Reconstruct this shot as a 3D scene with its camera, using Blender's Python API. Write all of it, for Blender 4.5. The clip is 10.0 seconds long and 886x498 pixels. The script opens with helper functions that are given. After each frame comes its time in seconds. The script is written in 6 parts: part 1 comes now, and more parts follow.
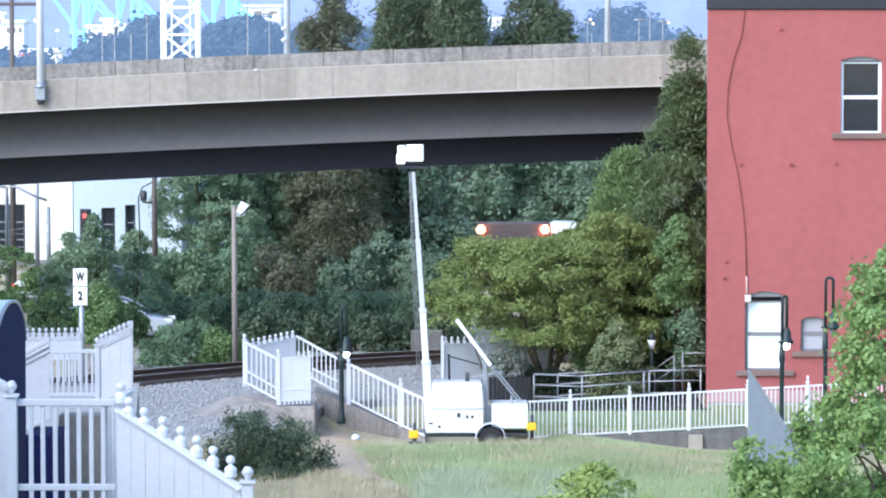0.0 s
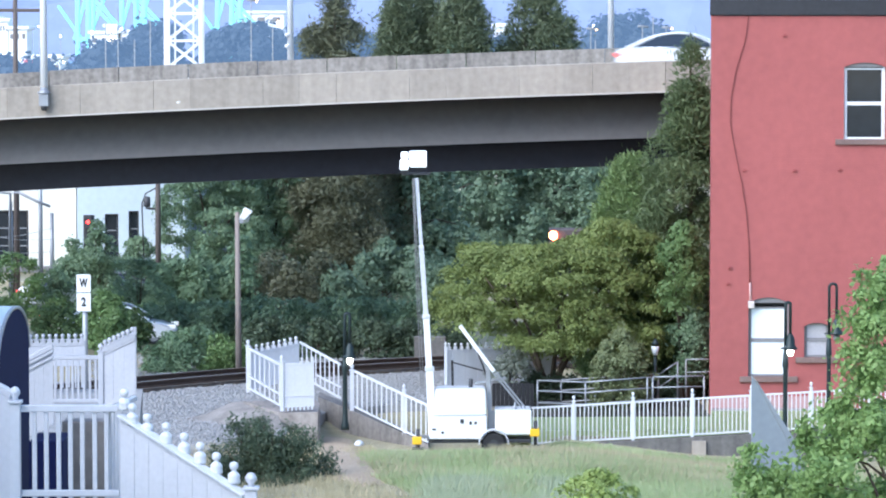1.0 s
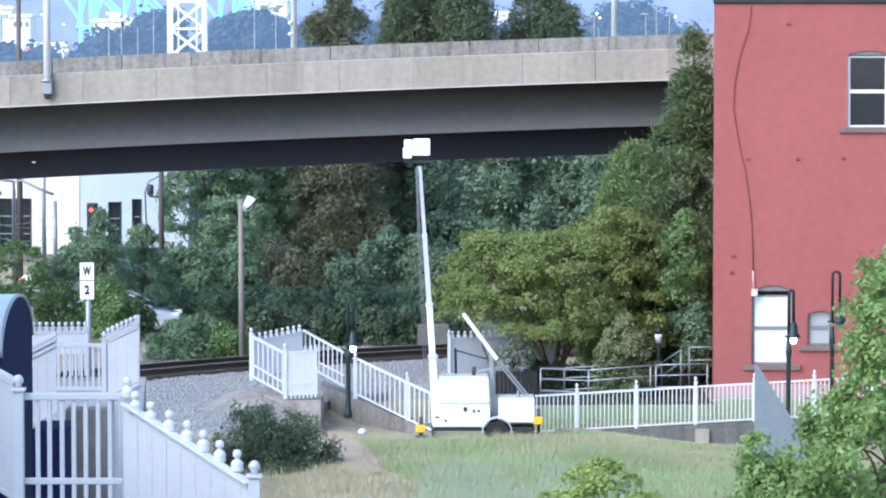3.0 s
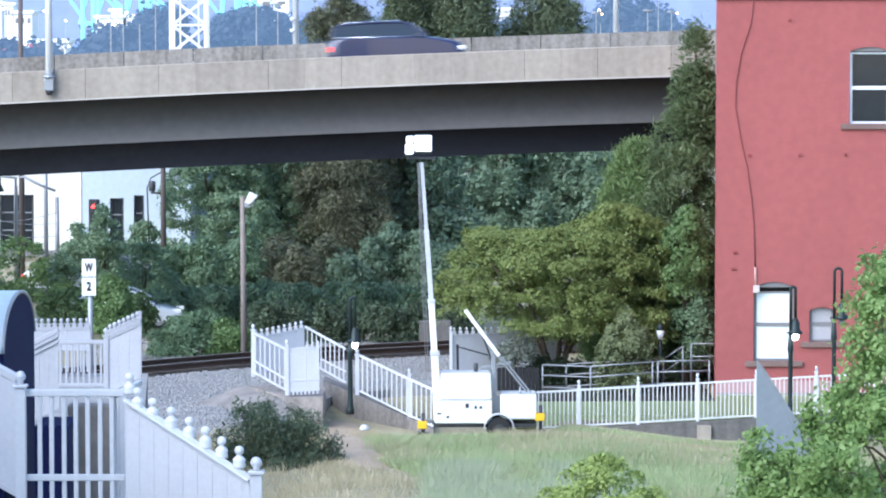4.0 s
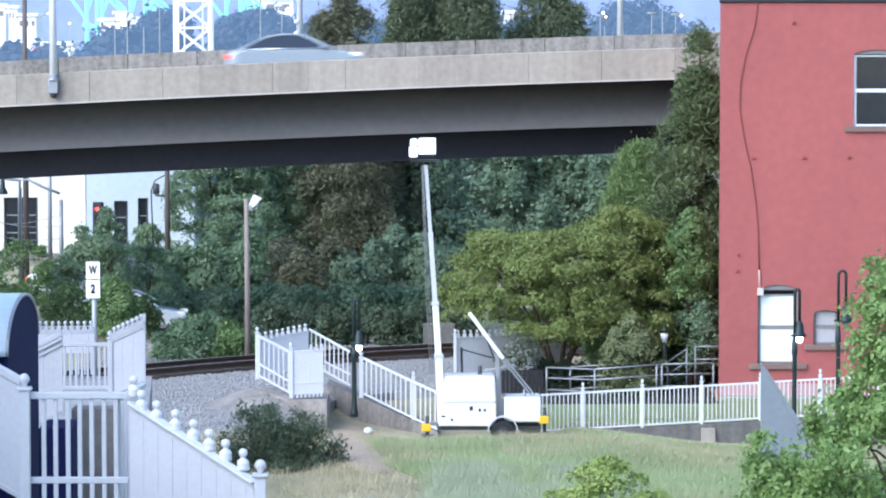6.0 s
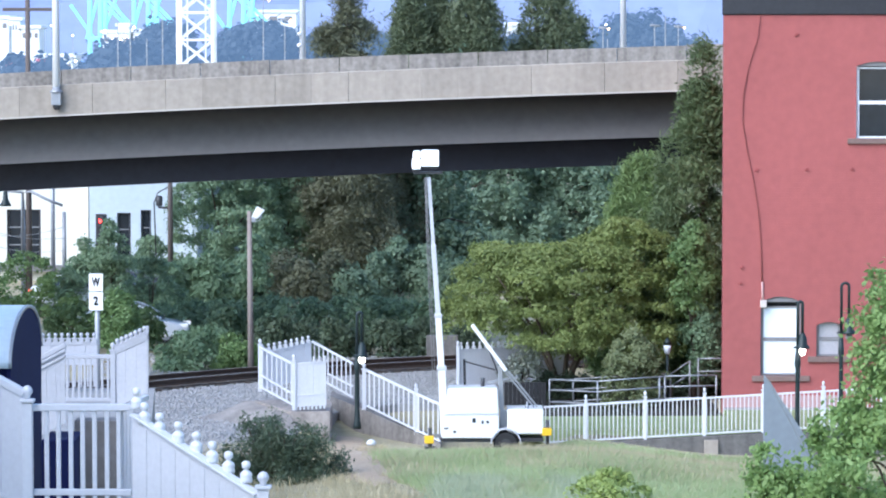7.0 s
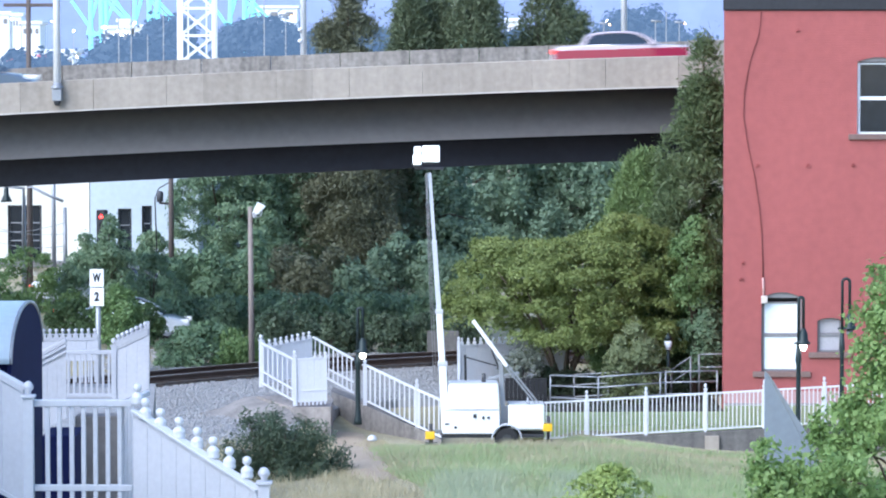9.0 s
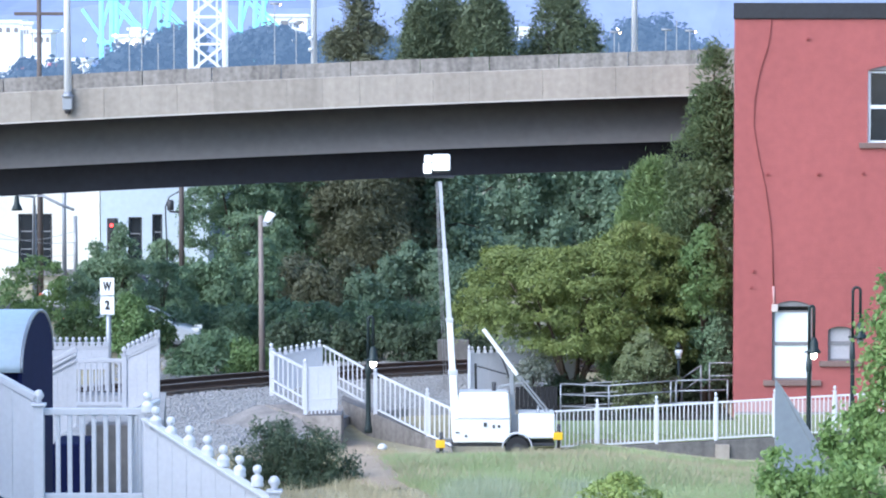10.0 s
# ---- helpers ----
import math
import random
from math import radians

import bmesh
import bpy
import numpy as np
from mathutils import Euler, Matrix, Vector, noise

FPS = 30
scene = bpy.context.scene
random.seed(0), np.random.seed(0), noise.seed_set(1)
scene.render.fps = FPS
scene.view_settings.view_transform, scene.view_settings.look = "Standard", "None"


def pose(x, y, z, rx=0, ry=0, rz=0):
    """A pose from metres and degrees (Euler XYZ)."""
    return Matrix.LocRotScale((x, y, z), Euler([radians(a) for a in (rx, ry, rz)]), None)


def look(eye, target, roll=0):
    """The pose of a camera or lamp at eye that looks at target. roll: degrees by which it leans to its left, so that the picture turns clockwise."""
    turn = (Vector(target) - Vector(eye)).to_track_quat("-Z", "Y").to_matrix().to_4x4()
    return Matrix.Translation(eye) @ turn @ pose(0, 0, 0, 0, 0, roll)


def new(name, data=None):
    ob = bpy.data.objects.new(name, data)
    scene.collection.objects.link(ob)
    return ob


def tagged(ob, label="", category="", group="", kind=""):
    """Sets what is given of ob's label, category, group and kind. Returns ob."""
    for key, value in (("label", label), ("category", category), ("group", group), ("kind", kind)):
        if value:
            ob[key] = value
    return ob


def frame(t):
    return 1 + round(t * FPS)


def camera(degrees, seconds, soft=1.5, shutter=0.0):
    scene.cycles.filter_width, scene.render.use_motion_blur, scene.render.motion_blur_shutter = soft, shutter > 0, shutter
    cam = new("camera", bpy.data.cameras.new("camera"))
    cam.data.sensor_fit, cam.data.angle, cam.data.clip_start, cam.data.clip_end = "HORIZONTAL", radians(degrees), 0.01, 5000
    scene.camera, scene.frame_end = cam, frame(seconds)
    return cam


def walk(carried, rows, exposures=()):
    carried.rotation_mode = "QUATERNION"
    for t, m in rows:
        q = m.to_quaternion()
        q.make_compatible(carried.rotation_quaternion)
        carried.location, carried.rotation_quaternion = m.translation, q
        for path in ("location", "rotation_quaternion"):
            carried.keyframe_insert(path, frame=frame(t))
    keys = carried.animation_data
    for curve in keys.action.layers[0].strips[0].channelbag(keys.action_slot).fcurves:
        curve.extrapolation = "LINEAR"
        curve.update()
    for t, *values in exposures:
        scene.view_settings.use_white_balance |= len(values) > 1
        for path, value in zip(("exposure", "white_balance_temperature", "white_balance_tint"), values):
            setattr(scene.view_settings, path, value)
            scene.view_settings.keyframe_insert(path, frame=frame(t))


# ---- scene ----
cam = camera(14.889, 10.0, soft=2.0, shutter=0.3)
walk(cam, [
    (0, pose(0, 0, 10.7, 86.6517, 0, -0.2187)),
    (0.5, pose(0, 0, 10.7, 86.7835, 0, -0.2053)),
    (1, pose(0, 0, 10.7, 86.7549, 0, -0.1614)),
    (1.5, pose(0, 0, 10.7, 86.7253, 0, -0.1461)),
    (2, pose(0, 0, 10.7, 86.6813, 0, -0.1461)),
    (2.5, pose(0, 0, 10.7, 86.6221, 0, -0.1175)),
    (2.7, pose(0, 0, 10.7, 86.5906, 0, -0.1146)),
    (3.8, pose(0, 0, 10.7, 86.4999, 0, -0.0754)),
    (4, pose(0, 0, 10.7, 86.4913, 0, -0.0735)),
    (4.5, pose(0, 0, 10.7, 86.4617, 0, -0.0439)),
    (5, pose(0, 0, 10.7, 86.4617, 0, -0.0296)),
    (5.5, pose(0, 0, 10.7, 86.4617, 0, 0.0000)),
    (5.7, pose(0, 0, 10.7, 86.4999, 0, -0.0095)),
    (6.8, pose(0, 0, 10.7, 86.5811, 0, 0.0143)),
    (7, pose(0, 0, 10.7, 86.7396, 0, 0.0439)),
    (7.2, pose(0, 0, 10.7, 86.7291, 0, 0.1337)),
    (7.5, pose(0, 0, 10.7, 86.7110, 0, 0.1022)),
    (7.7, pose(0, 0, 10.7, 86.7673, 0, 0.1862)),
    (7.9, pose(0, 0, 10.7, 86.7386, 0, 0.1289)),
    (8, pose(0, 0, 10.7, 86.6670, 0, 0.1461)),
    (8.2, pose(0, 0, 10.7, 86.6288, 0, 0.0907)),
    (8.5, pose(0, 0, 10.7, 86.7396, 0, 0.0286)),
    (8.7, pose(0, 0, 10.7, 86.6575, 0, 0.0812)),
    (9, pose(0, 0, 10.7, 86.6670, 0, 0.0583)),
    (9.2, pose(0, 0, 10.7, 86.6909, 0, 0.1862)),
    (9.3, pose(0, 0, 10.7, 86.6909, 0, 0.1432)),
    (9.5, pose(0, 0, 10.7, 86.6670, 0, 0.2044)),
    (9.7, pose(0, 0, 10.7, 86.7195, 0, 0.1719)),
    (10, pose(0, 0, 10.7, 86.8122, 0, 0.2340)),
], exposures=[(0, 1.2, 5780, 9), (0.6, 1.12, 5760, 9), (5.7, 1.1, 5740, 9), (7, 1.08, 5700, 10), (10, 1.08, 5660, 10)])

# ---- light: a bright overcast evening sky ----
world = bpy.data.worlds.new("evening_sky")
scene.world = world
world.use_nodes = True
wn = world.node_tree
sky = wn.nodes.new("ShaderNodeTexSky")
sky.sky_type, sky.sun_disc = "NISHITA", False
sky.sun_elevation, sky.sun_rotation = radians(37), radians(223)
sky.dust_density, sky.air_density, sky.ozone_density = 0.8, 1.0, 2.0
wn.links.new(sky.outputs[0], wn.nodes["Background"].inputs[0])
wn.nodes["Background"].inputs[1].default_value = 0.15
sun = new("sun", bpy.data.lights.new("sun", "SUN"))
sun.data.energy, sun.data.angle, sun.data.color = 2.0, radians(50), (1.0, 0.96, 0.9)
sun.matrix_world = look((-34, -36, 38), (0, 0, 0))


# ---- materials ----
def mat(name, color, rough=0.6, metal=0.0, var=0.25, scale=3.0, bump=0.0, bscale=40.0, tint=None, island=0.0, obj=0.0,
        emit=0.0, stretch=(1, 1, 1), streak=0.0):
    m = bpy.data.materials.new(name)
    m.use_nodes = True
    n, l = m.node_tree.nodes, m.node_tree.links
    b = n["Principled BSDF"]
    b.inputs["Roughness"].default_value, b.inputs["Metallic"].default_value = rough, metal
    co = n.new("ShaderNodeTexCoord")
    mp = n.new("ShaderNodeMapping")
    mp.inputs["Scale"].default_value = stretch
    l.new(co.outputs["Object"], mp.inputs["Vector"])
    big = n.new("ShaderNodeTexNoise")
    big.inputs["Scale"].default_value, big.inputs["Detail"].default_value = scale * 0.25, 3.0
    fine = n.new("ShaderNodeTexNoise")
    fine.inputs["Scale"].default_value, fine.inputs["Detail"].default_value = scale * 4, 4.0
    for q in (big, fine):
        l.new(mp.outputs[0], q.inputs["Vector"])
    add = n.new("ShaderNodeMath")
    add.operation = "ADD"
    l.new(big.outputs["Fac"], add.inputs[0]), l.new(fine.outputs["Fac"], add.inputs[1])
    last = add.outputs[0]

    def plus(source, gain):
        mu = n.new("ShaderNodeMath")
        mu.operation = "MULTIPLY_ADD"
        mu.inputs[1].default_value = gain
        l.new(source, mu.inputs[0])
        l.new(last, mu.inputs[2])
        return mu.outputs[0]
    if island:
        last = plus(n.new("ShaderNodeNewGeometry").outputs["Random Per Island"], island)
    if obj:
        last = plus(n.new("ShaderNodeObjectInfo").outputs["Random"], obj)
    if streak:
        sm = n.new("ShaderNodeMapping")
        sm.inputs["Scale"].default_value = (2.2, 2.2, 0.18)
        l.new(co.outputs["Object"], sm.inputs["Vector"])
        sn = n.new("ShaderNodeTexNoise")
        sn.inputs["Scale"].default_value, sn.inputs["Detail"].default_value = 1.6, 5.0
        l.new(sm.outputs[0], sn.inputs["Vector"])
        last = plus(sn.outputs["Fac"], streak)
    top = 1.0 + island * 0.5 + obj * 0.5 + streak * 0.5
    ramp = n.new("ShaderNodeMapRange")
    ramp.inputs["From Min"].default_value, ramp.inputs["From Max"].default_value = top - 0.5 - 0.5 * (island + obj), top + 0.5 + 0.5 * (island + obj)
    l.new(last, ramp.inputs["Value"])
    mix = n.new("ShaderNodeMix")
    mix.data_type = "RGBA"
    dark = tuple(c * (1 - var) for c in color)
    lite = tint if tint else tuple(min(1, c * (1 + var)) for c in color)
    mix.inputs[6].default_value, mix.inputs[7].default_value = (*dark, 1), (*lite, 1)
    l.new(ramp.outputs[0], mix.inputs[0])
    l.new(mix.outputs[2], b.inputs["Base Color"])
    if bump:
        bn = n.new("ShaderNodeTexNoise")
        bn.inputs["Scale"].default_value, bn.inputs["Detail"].default_value = bscale, 4.0
        l.new(mp.outputs[0], bn.inputs["Vector"])
        bu = n.new("ShaderNodeBump")
        bu.inputs["Strength"].default_value, bu.inputs["Distance"].default_value = bump, 0.02
        l.new(bn.outputs["Fac"], bu.inputs["Height"])
        l.new(bu.outputs[0], b.inputs["Normal"])
    if emit:
        b.inputs["Emission Color"].default_value = (*color, 1)
        b.inputs["Emission Strength"].default_value = emit
    return m


WHITE = mat("white_paint", (0.56, 0.565, 0.6), 0.45, var=0.1, scale=4, bump=0.15, streak=0.3)
# The same white at a lower tone, for the rear platform fences.
GREYER_WHITE = mat("greyer_white_paint", (0.4, 0.405, 0.445), 0.5, var=0.12, scale=4, bump=0.15, streak=0.4)
# The same white at a higher tone, for ramp railings and stair finials.
BRIGHTER_WHITE = mat("brighter_white_paint", (0.68, 0.685, 0.7), 0.4, var=0.08, scale=4, bump=0.1, streak=0.2)
WHITE_BODY = mat("white_enamel", (0.82, 0.82, 0.82), 0.3, var=0.06, scale=3)
CONCRETE = mat("parapet_concrete", (0.335, 0.293, 0.247), 0.9, var=0.32, scale=1.2, bump=0.3, streak=0.8, obj=0.35)
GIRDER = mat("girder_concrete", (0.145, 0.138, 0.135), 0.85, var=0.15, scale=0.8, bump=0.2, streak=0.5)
SOFFIT = mat("shade_dark_girder", (0.025, 0.026, 0.038), 0.8, var=0.3, scale=1)
WALLGREY = mat("weathered_wall", (0.30, 0.29, 0.28), 0.9, var=0.3, scale=1.5, bump=0.4, streak=1.0)
ASPHALT = mat("asphalt", (0.06, 0.06, 0.062), 0.9, var=0.3, scale=2, bump=0.4, bscale=80)
GALV = mat("galvanised_pipe", (0.34, 0.35, 0.37), 0.5, 0.5, var=0.2, scale=5)
DARKGREEN = mat("dark_green_iron", (0.014, 0.026, 0.027), 0.5, 0.2, var=0.3, scale=6)
NAVY = mat("navy_sheet", (0.011, 0.014, 0.06), 0.85, 0.0, var=0.25, scale=3)
NAVY.node_tree.nodes["Principled BSDF"].inputs["Specular IOR Level"].default_value = 0.12
PALEMETAL = mat("pale_roof_metal", (0.78, 0.84, 0.87), 0.4, 0.0, var=0.12, scale=3)
BLACK = mat("black_rubber", (0.02, 0.02, 0.022), 0.8, var=0.3, scale=8)
DARKMETAL = mat("dark_metal", (0.06, 0.06, 0.065), 0.5, 0.4, var=0.3, scale=5)
GREYMETAL = mat("grey_steel", (0.33, 0.34, 0.36), 0.45, 0.4, var=0.15, scale=5)
YELLOW = mat("yellow_plastic", (0.85, 0.5, 0.02), 0.45, var=0.1, scale=6)
WOODPOLE = mat("weathered_pole", (0.13, 0.105, 0.095), 0.9, var=0.3, scale=3, bump=0.4, stretch=(4, 4, 0.3))
OLDWOOD = mat("silvered_pole", (0.24, 0.2, 0.18), 0.9, var=0.3, scale=3, bump=0.4, stretch=(4, 4, 0.3))
FARCONC = mat("stained_far_parapet", (0.27, 0.24, 0.21), 0.9, var=0.5, scale=1.6, bump=0.3, streak=1.2)
BARK = mat("bark", (0.1, 0.075, 0.055), 0.95, var=0.4, scale=5, bump=0.6, stretch=(3, 3, 0.5))
RAIL = mat("rusty_rail", (0.075, 0.05, 0.04), 0.7, 0.3, var=0.3, scale=6)
WORNSTEEL = mat("rubbed_steel", (0.34, 0.31, 0.29), 0.45, 0.4, var=0.2, scale=4)
SLEEPER = mat("old_sleeper", (0.06, 0.045, 0.035), 0.95, var=0.4, scale=4, obj=0.5)
GLOW = mat("lit_globe", (1.0, 0.9, 0.72), 0.4, var=0.02, emit=6)
FLOOD = mat("floodlight_glass", (0.95, 0.97, 1.0), 0.2, var=0.02, emit=1.2)
REDLAMP = mat("red_lamp", (1.0, 0.025, 0.02), 0.3, var=0.02, emit=6)
REDPAINT = mat("red_painted_brick", (0.345, 0.092, 0.086), 0.7, var=0.16, scale=0.9, bump=0.3, bscale=14, streak=0.25)
nt = REDPAINT.node_tree
bco = nt.nodes.new("ShaderNodeTexCoord")
bmp = nt.nodes.new("ShaderNodeMapping")
bmp.inputs["Rotation"].default_value = (radians(90), 0, 0)
brk = nt.nodes.new("ShaderNodeTexBrick")
brk.inputs["Scale"].default_value = 1.0
brk.inputs["Brick Width"].default_value, brk.inputs["Row Height"].default_value, brk.inputs["Mortar Size"].default_value = 0.22, 0.075, 0.006
bbu = nt.nodes.new("ShaderNodeBump")
bbu.inputs["Strength"].default_value, bbu.inputs["Distance"].default_value, bbu.invert = 0.35, 0.01, True
nt.links.new(bco.outputs["Object"], bmp.inputs["Vector"]), nt.links.new(bmp.outputs[0], brk.inputs["Vector"])
nt.links.new(brk.outputs["Fac"], bbu.inputs["Height"])
pb = nt.nodes["Principled BSDF"]
nt.links.new(pb.inputs["Normal"].links[0].from_socket, bbu.inputs["Normal"])
nt.links.new(bbu.outputs[0], pb.inputs["Normal"])
STONE = mat("brown_stone_trim", (0.2, 0.13, 0.115), 0.85, var=0.2, scale=3, bump=0.3)
GREYTRIM = mat("grey_trim", (0.22, 0.21, 0.215), 0.7, var=0.15, scale=4)
CORNICE = mat("black_roof_edge", (0.03, 0.03, 0.035), 0.8, var=0.3, scale=2)
BLIND = mat("white_roller_blind", (0.8, 0.84, 0.88), 0.7, var=0.05, scale=2)
STUCCO = mat("white_stucco", (0.52, 0.59, 0.65), 0.8, var=0.1, scale=1, bump=0.2, streak=0.3)
CREAM = mat("cream_stucco", (0.74, 0.72, 0.64), 0.8, var=0.1, scale=1, bump=0.2, streak=0.3)


def glass(name, color):
    return mat(name, color, 0.08, var=0.3, scale=0.6)


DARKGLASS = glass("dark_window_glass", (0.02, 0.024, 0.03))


def leaves(name, a, b, island=0.3, scale=2.4):
    """Leaves that let some light through; hue drifts from tuft to tuft."""
    m = mat(name, a, 0.5, var=0.15, scale=scale, tint=b, island=island)
    n, l = m.node_tree.nodes, m.node_tree.links
    base = n["Principled BSDF"]
    base.inputs["Specular IOR Level"].default_value = 0.35
    tr = n.new("ShaderNodeBsdfTranslucent")
    mx = n.new("ShaderNodeMixShader")
    mx.inputs[0].default_value = 0.38
    l.new(base.inputs["Base Color"].links[0].from_socket, tr.inputs["Color"])
    l.new(base.outputs[0], mx.inputs[1]), l.new(tr.outputs[0], mx.inputs[2])
    l.new(mx.outputs[0], n["Material Output"].inputs["Surface"])
    return m


LEAF_DARK = leaves("maple_leaves", (0.135, 0.225, 0.138), (0.33, 0.435, 0.26))
LEAF_BLUE = leaves("alder_leaves", (0.122, 0.2, 0.132), (0.29, 0.38, 0.245))
LEAF_OLIVE = leaves("cedar_sprays", (0.11, 0.122, 0.08), (0.255, 0.26, 0.158))
LEAF_YELLOW = leaves("zelkova_leaves", (0.14, 0.185, 0.056), (0.34, 0.4, 0.135))
LEAF_FIR = leaves("fir_sprays", (0.085, 0.13, 0.058), (0.22, 0.275, 0.13))
LEAF_SPRUCE = leaves("young_cedar_sprays", (0.13, 0.2, 0.078), (0.31, 0.41, 0.165))
LEAF_BRIGHT = leaves("young_leaves", (0.17, 0.29, 0.08), (0.37, 0.5, 0.19))
LEAF_UNDER = leaves("understory_leaves", (0.12, 0.21, 0.125), (0.3, 0.41, 0.24))
LEAF_CYPRESS = leaves("cypress_sprays", (0.1, 0.13, 0.075), (0.215, 0.255, 0.145))
LEAF_SHRUB = leaves("shrub_leaves", (0.065, 0.1, 0.066), (0.18, 0.235, 0.145))
# Leaf colour lowered for plants that stand in shade.
LEAF_SHADE = leaves("shade_dark_leaves", (0.07, 0.1, 0.062), (0.16, 0.205, 0.12))
LEAF_SAGE = leaves("sage_leaves", (0.15, 0.185, 0.09), (0.33, 0.37, 0.19))
LEAF_BUSH = leaves("hedge_leaves", (0.08, 0.14, 0.06), (0.19, 0.27, 0.12))
LEAF_GOLD = leaves("golden_leaves", (0.3, 0.4, 0.1), (0.54, 0.62, 0.23))
LEAF_LIME = leaves("lime_leaves", (0.115, 0.2, 0.07), (0.26, 0.37, 0.15))
# Distance haze is put in as blue emission over a near-black base.
LEAF_HAZE_GLOW = mat("far_woods", (0.06, 0.096, 0.155), 0.9, var=0.1, scale=0.08, emit=1.05)
hb = LEAF_HAZE_GLOW.node_tree.nodes["Principled BSDF"].inputs["Base Color"]
LEAF_HAZE_GLOW.node_tree.links.remove(hb.links[0])
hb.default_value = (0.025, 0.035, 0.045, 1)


# ---- building helpers ----
def root(name, loc, label, category, group="", kind=""):
    ob = new(name)
    ob.empty_display_size = 0.3
    ob.location = loc
    return tagged(ob, label, category, group, kind)


def link(name, me, material, parent=None, m=None, label=""):
    if material and not me.materials:
        me.materials.append(material)
    ob = new(name, me)
    if parent:
        ob.parent = parent
        ob.matrix_parent_inverse = Matrix.Translation(-base_of(parent))
    if m is not None:
        ob.matrix_basis = m
    if label:
        ob["label"] = label
    return ob


def base_of(ob):
    """Where a part's origin stands in the world (parts are built unturned)."""
    if ob.parent is None:
        return ob.location.copy()
    return (ob.matrix_parent_inverse @ ob.matrix_basis).translation + base_of(ob.parent)


def part(name, bm, material, parent=None, label="", smooth=False):
    me = bpy.data.meshes.new(name)
    if smooth:
        for f in bm.faces:
            f.smooth = True
    bm.to_mesh(me)
    bm.free()
    return link(name, me, material, parent, None, label)


def add_box(bm, a, b, bevel=0.0):
    x0, y0, z0 = (min(p, q) for p, q in zip(a, b))
    x1, y1, z1 = (max(p, q) for p, q in zip(a, b))
    vs = [bm.verts.new(c) for c in ((x0, y0, z0), (x1, y0, z0), (x1, y1, z0), (x0, y1, z0), (x0, y0, z1), (x1, y0, z1), (x1, y1, z1), (x0, y1, z1))]
    fs = [bm.faces.new([vs[i] for i in f]) for f in ((3, 2, 1, 0), (4, 5, 6, 7), (0, 1, 5, 4), (1, 2, 6, 5), (2, 3, 7, 6), (3, 0, 4, 7))]
    if bevel:
        bmesh.ops.bevel(bm, geom=list({e for f in fs for e in f.edges}), offset=bevel, segments=2, affect="EDGES", profile=0.5)
    return vs


def box(a, b, bevel=0.0):
    bm = bmesh.new()
    add_box(bm, a, b, bevel)
    return bm


def add_tube(bm, pts, radii, sides=10, caps=True):
    rings = []
    pts = [Vector(p) for p in pts]
    for i, p in enumerate(pts):
        d = (pts[min(i + 1, len(pts) - 1)] - pts[max(i - 1, 0)]).normalized()
        u = d.orthogonal() if i == 0 else (rings_u - rings_u.dot(d) * d)
        u.normalize()
        rings_u = u
        w = d.cross(u)
        r = radii[i] if hasattr(radii, "__len__") else radii
        rings.append([bm.verts.new(p + r * (math.cos(2 * math.pi * k / sides) * u + math.sin(2 * math.pi * k / sides) * w)) for k in range(sides)])
    for a, b in zip(rings, rings[1:]):
        for k in range(sides):
            bm.faces.new((a[k], a[(k + 1) % sides], b[(k + 1) % sides], b[k])).smooth = True
    if caps:
        bm.faces.new(rings[0][::-1])
        bm.faces.new(rings[-1])
    return rings


def tube(pts, radii, sides=10):
    bm = bmesh.new()
    add_tube(bm, pts, radii, sides)
    return bm


def add_lathe(bm, base, profile, sides=12):
    """profile: (radius, height) up from base."""
    x, y, z = base
    rings = [[bm.verts.new((x + r * math.cos(2 * math.pi * k / sides), y + r * math.sin(2 * math.pi * k / sides), z + h)) for k in range(sides)] for r, h in profile]
    for a, b in zip(rings, rings[1:]):
        for k in range(sides):
            bm.faces.new((a[k], a[(k + 1) % sides], b[(k + 1) % sides], b[k])).smooth = True
    bm.faces.new(rings[0][::-1])
    bm.faces.new(rings[-1])


def lathe(base, profile, sides=12):
    bm = bmesh.new()
    add_lathe(bm, base, profile, sides)
    return bm


BEAMS = {}


def beam(name, a, b, w, d, material, parent, label="", round_=False):
    """A straight bar from a to b, w across and d deep; alike bars share a mesh."""
    a, b = Vector(a), Vector(b)
    v = b - a
    key = (round(v.length, 2), w, d, material.name, round_)
    if key not in BEAMS:
        if round_:
            bm = tube([(0, 0, 0), (0, 0, key[0])], w / 2, 8)
        else:
            bm = box((-w / 2, -d / 2, 0), (w / 2, d / 2, key[0]), min(w, d) * 0.12)
        me = bpy.data.meshes.new(name)
        bm.to_mesh(me)
        bm.free()
        me.materials.append(material)
        BEAMS[key] = me
    z = v.normalized()
    # keep the bar's faces square to the line of the fence
    y = Vector((0, 0, 1)).cross(z)
    if y.length < 0.05:
        y = Vector((0, 1, 0))
    y.normalize()
    x = y.cross(z)
    m = Matrix((x, y, z)).transposed().to_4x4()
    m.translation = a
    return link(name, BEAMS[key], material, parent, m, label)


def prism(profile, axis_from, axis_to):
    """A closed profile of (y, z) points swept along x."""
    bm = bmesh.new()
    ends = []
    for x in (axis_from, axis_to):
        ends.append([bm.verts.new((x, y, z)) for y, z in profile])
    k = len(profile)
    for i in range(k):
        bm.faces.new((ends[0][i], ends[0][(i + 1) % k], ends[1][(i + 1) % k], ends[1][i]))
    bm.faces.new(ends[0][::-1])
    bm.faces.new(ends[1])
    bmesh.ops.recalc_face_normals(bm, faces=bm.faces)
    return bm


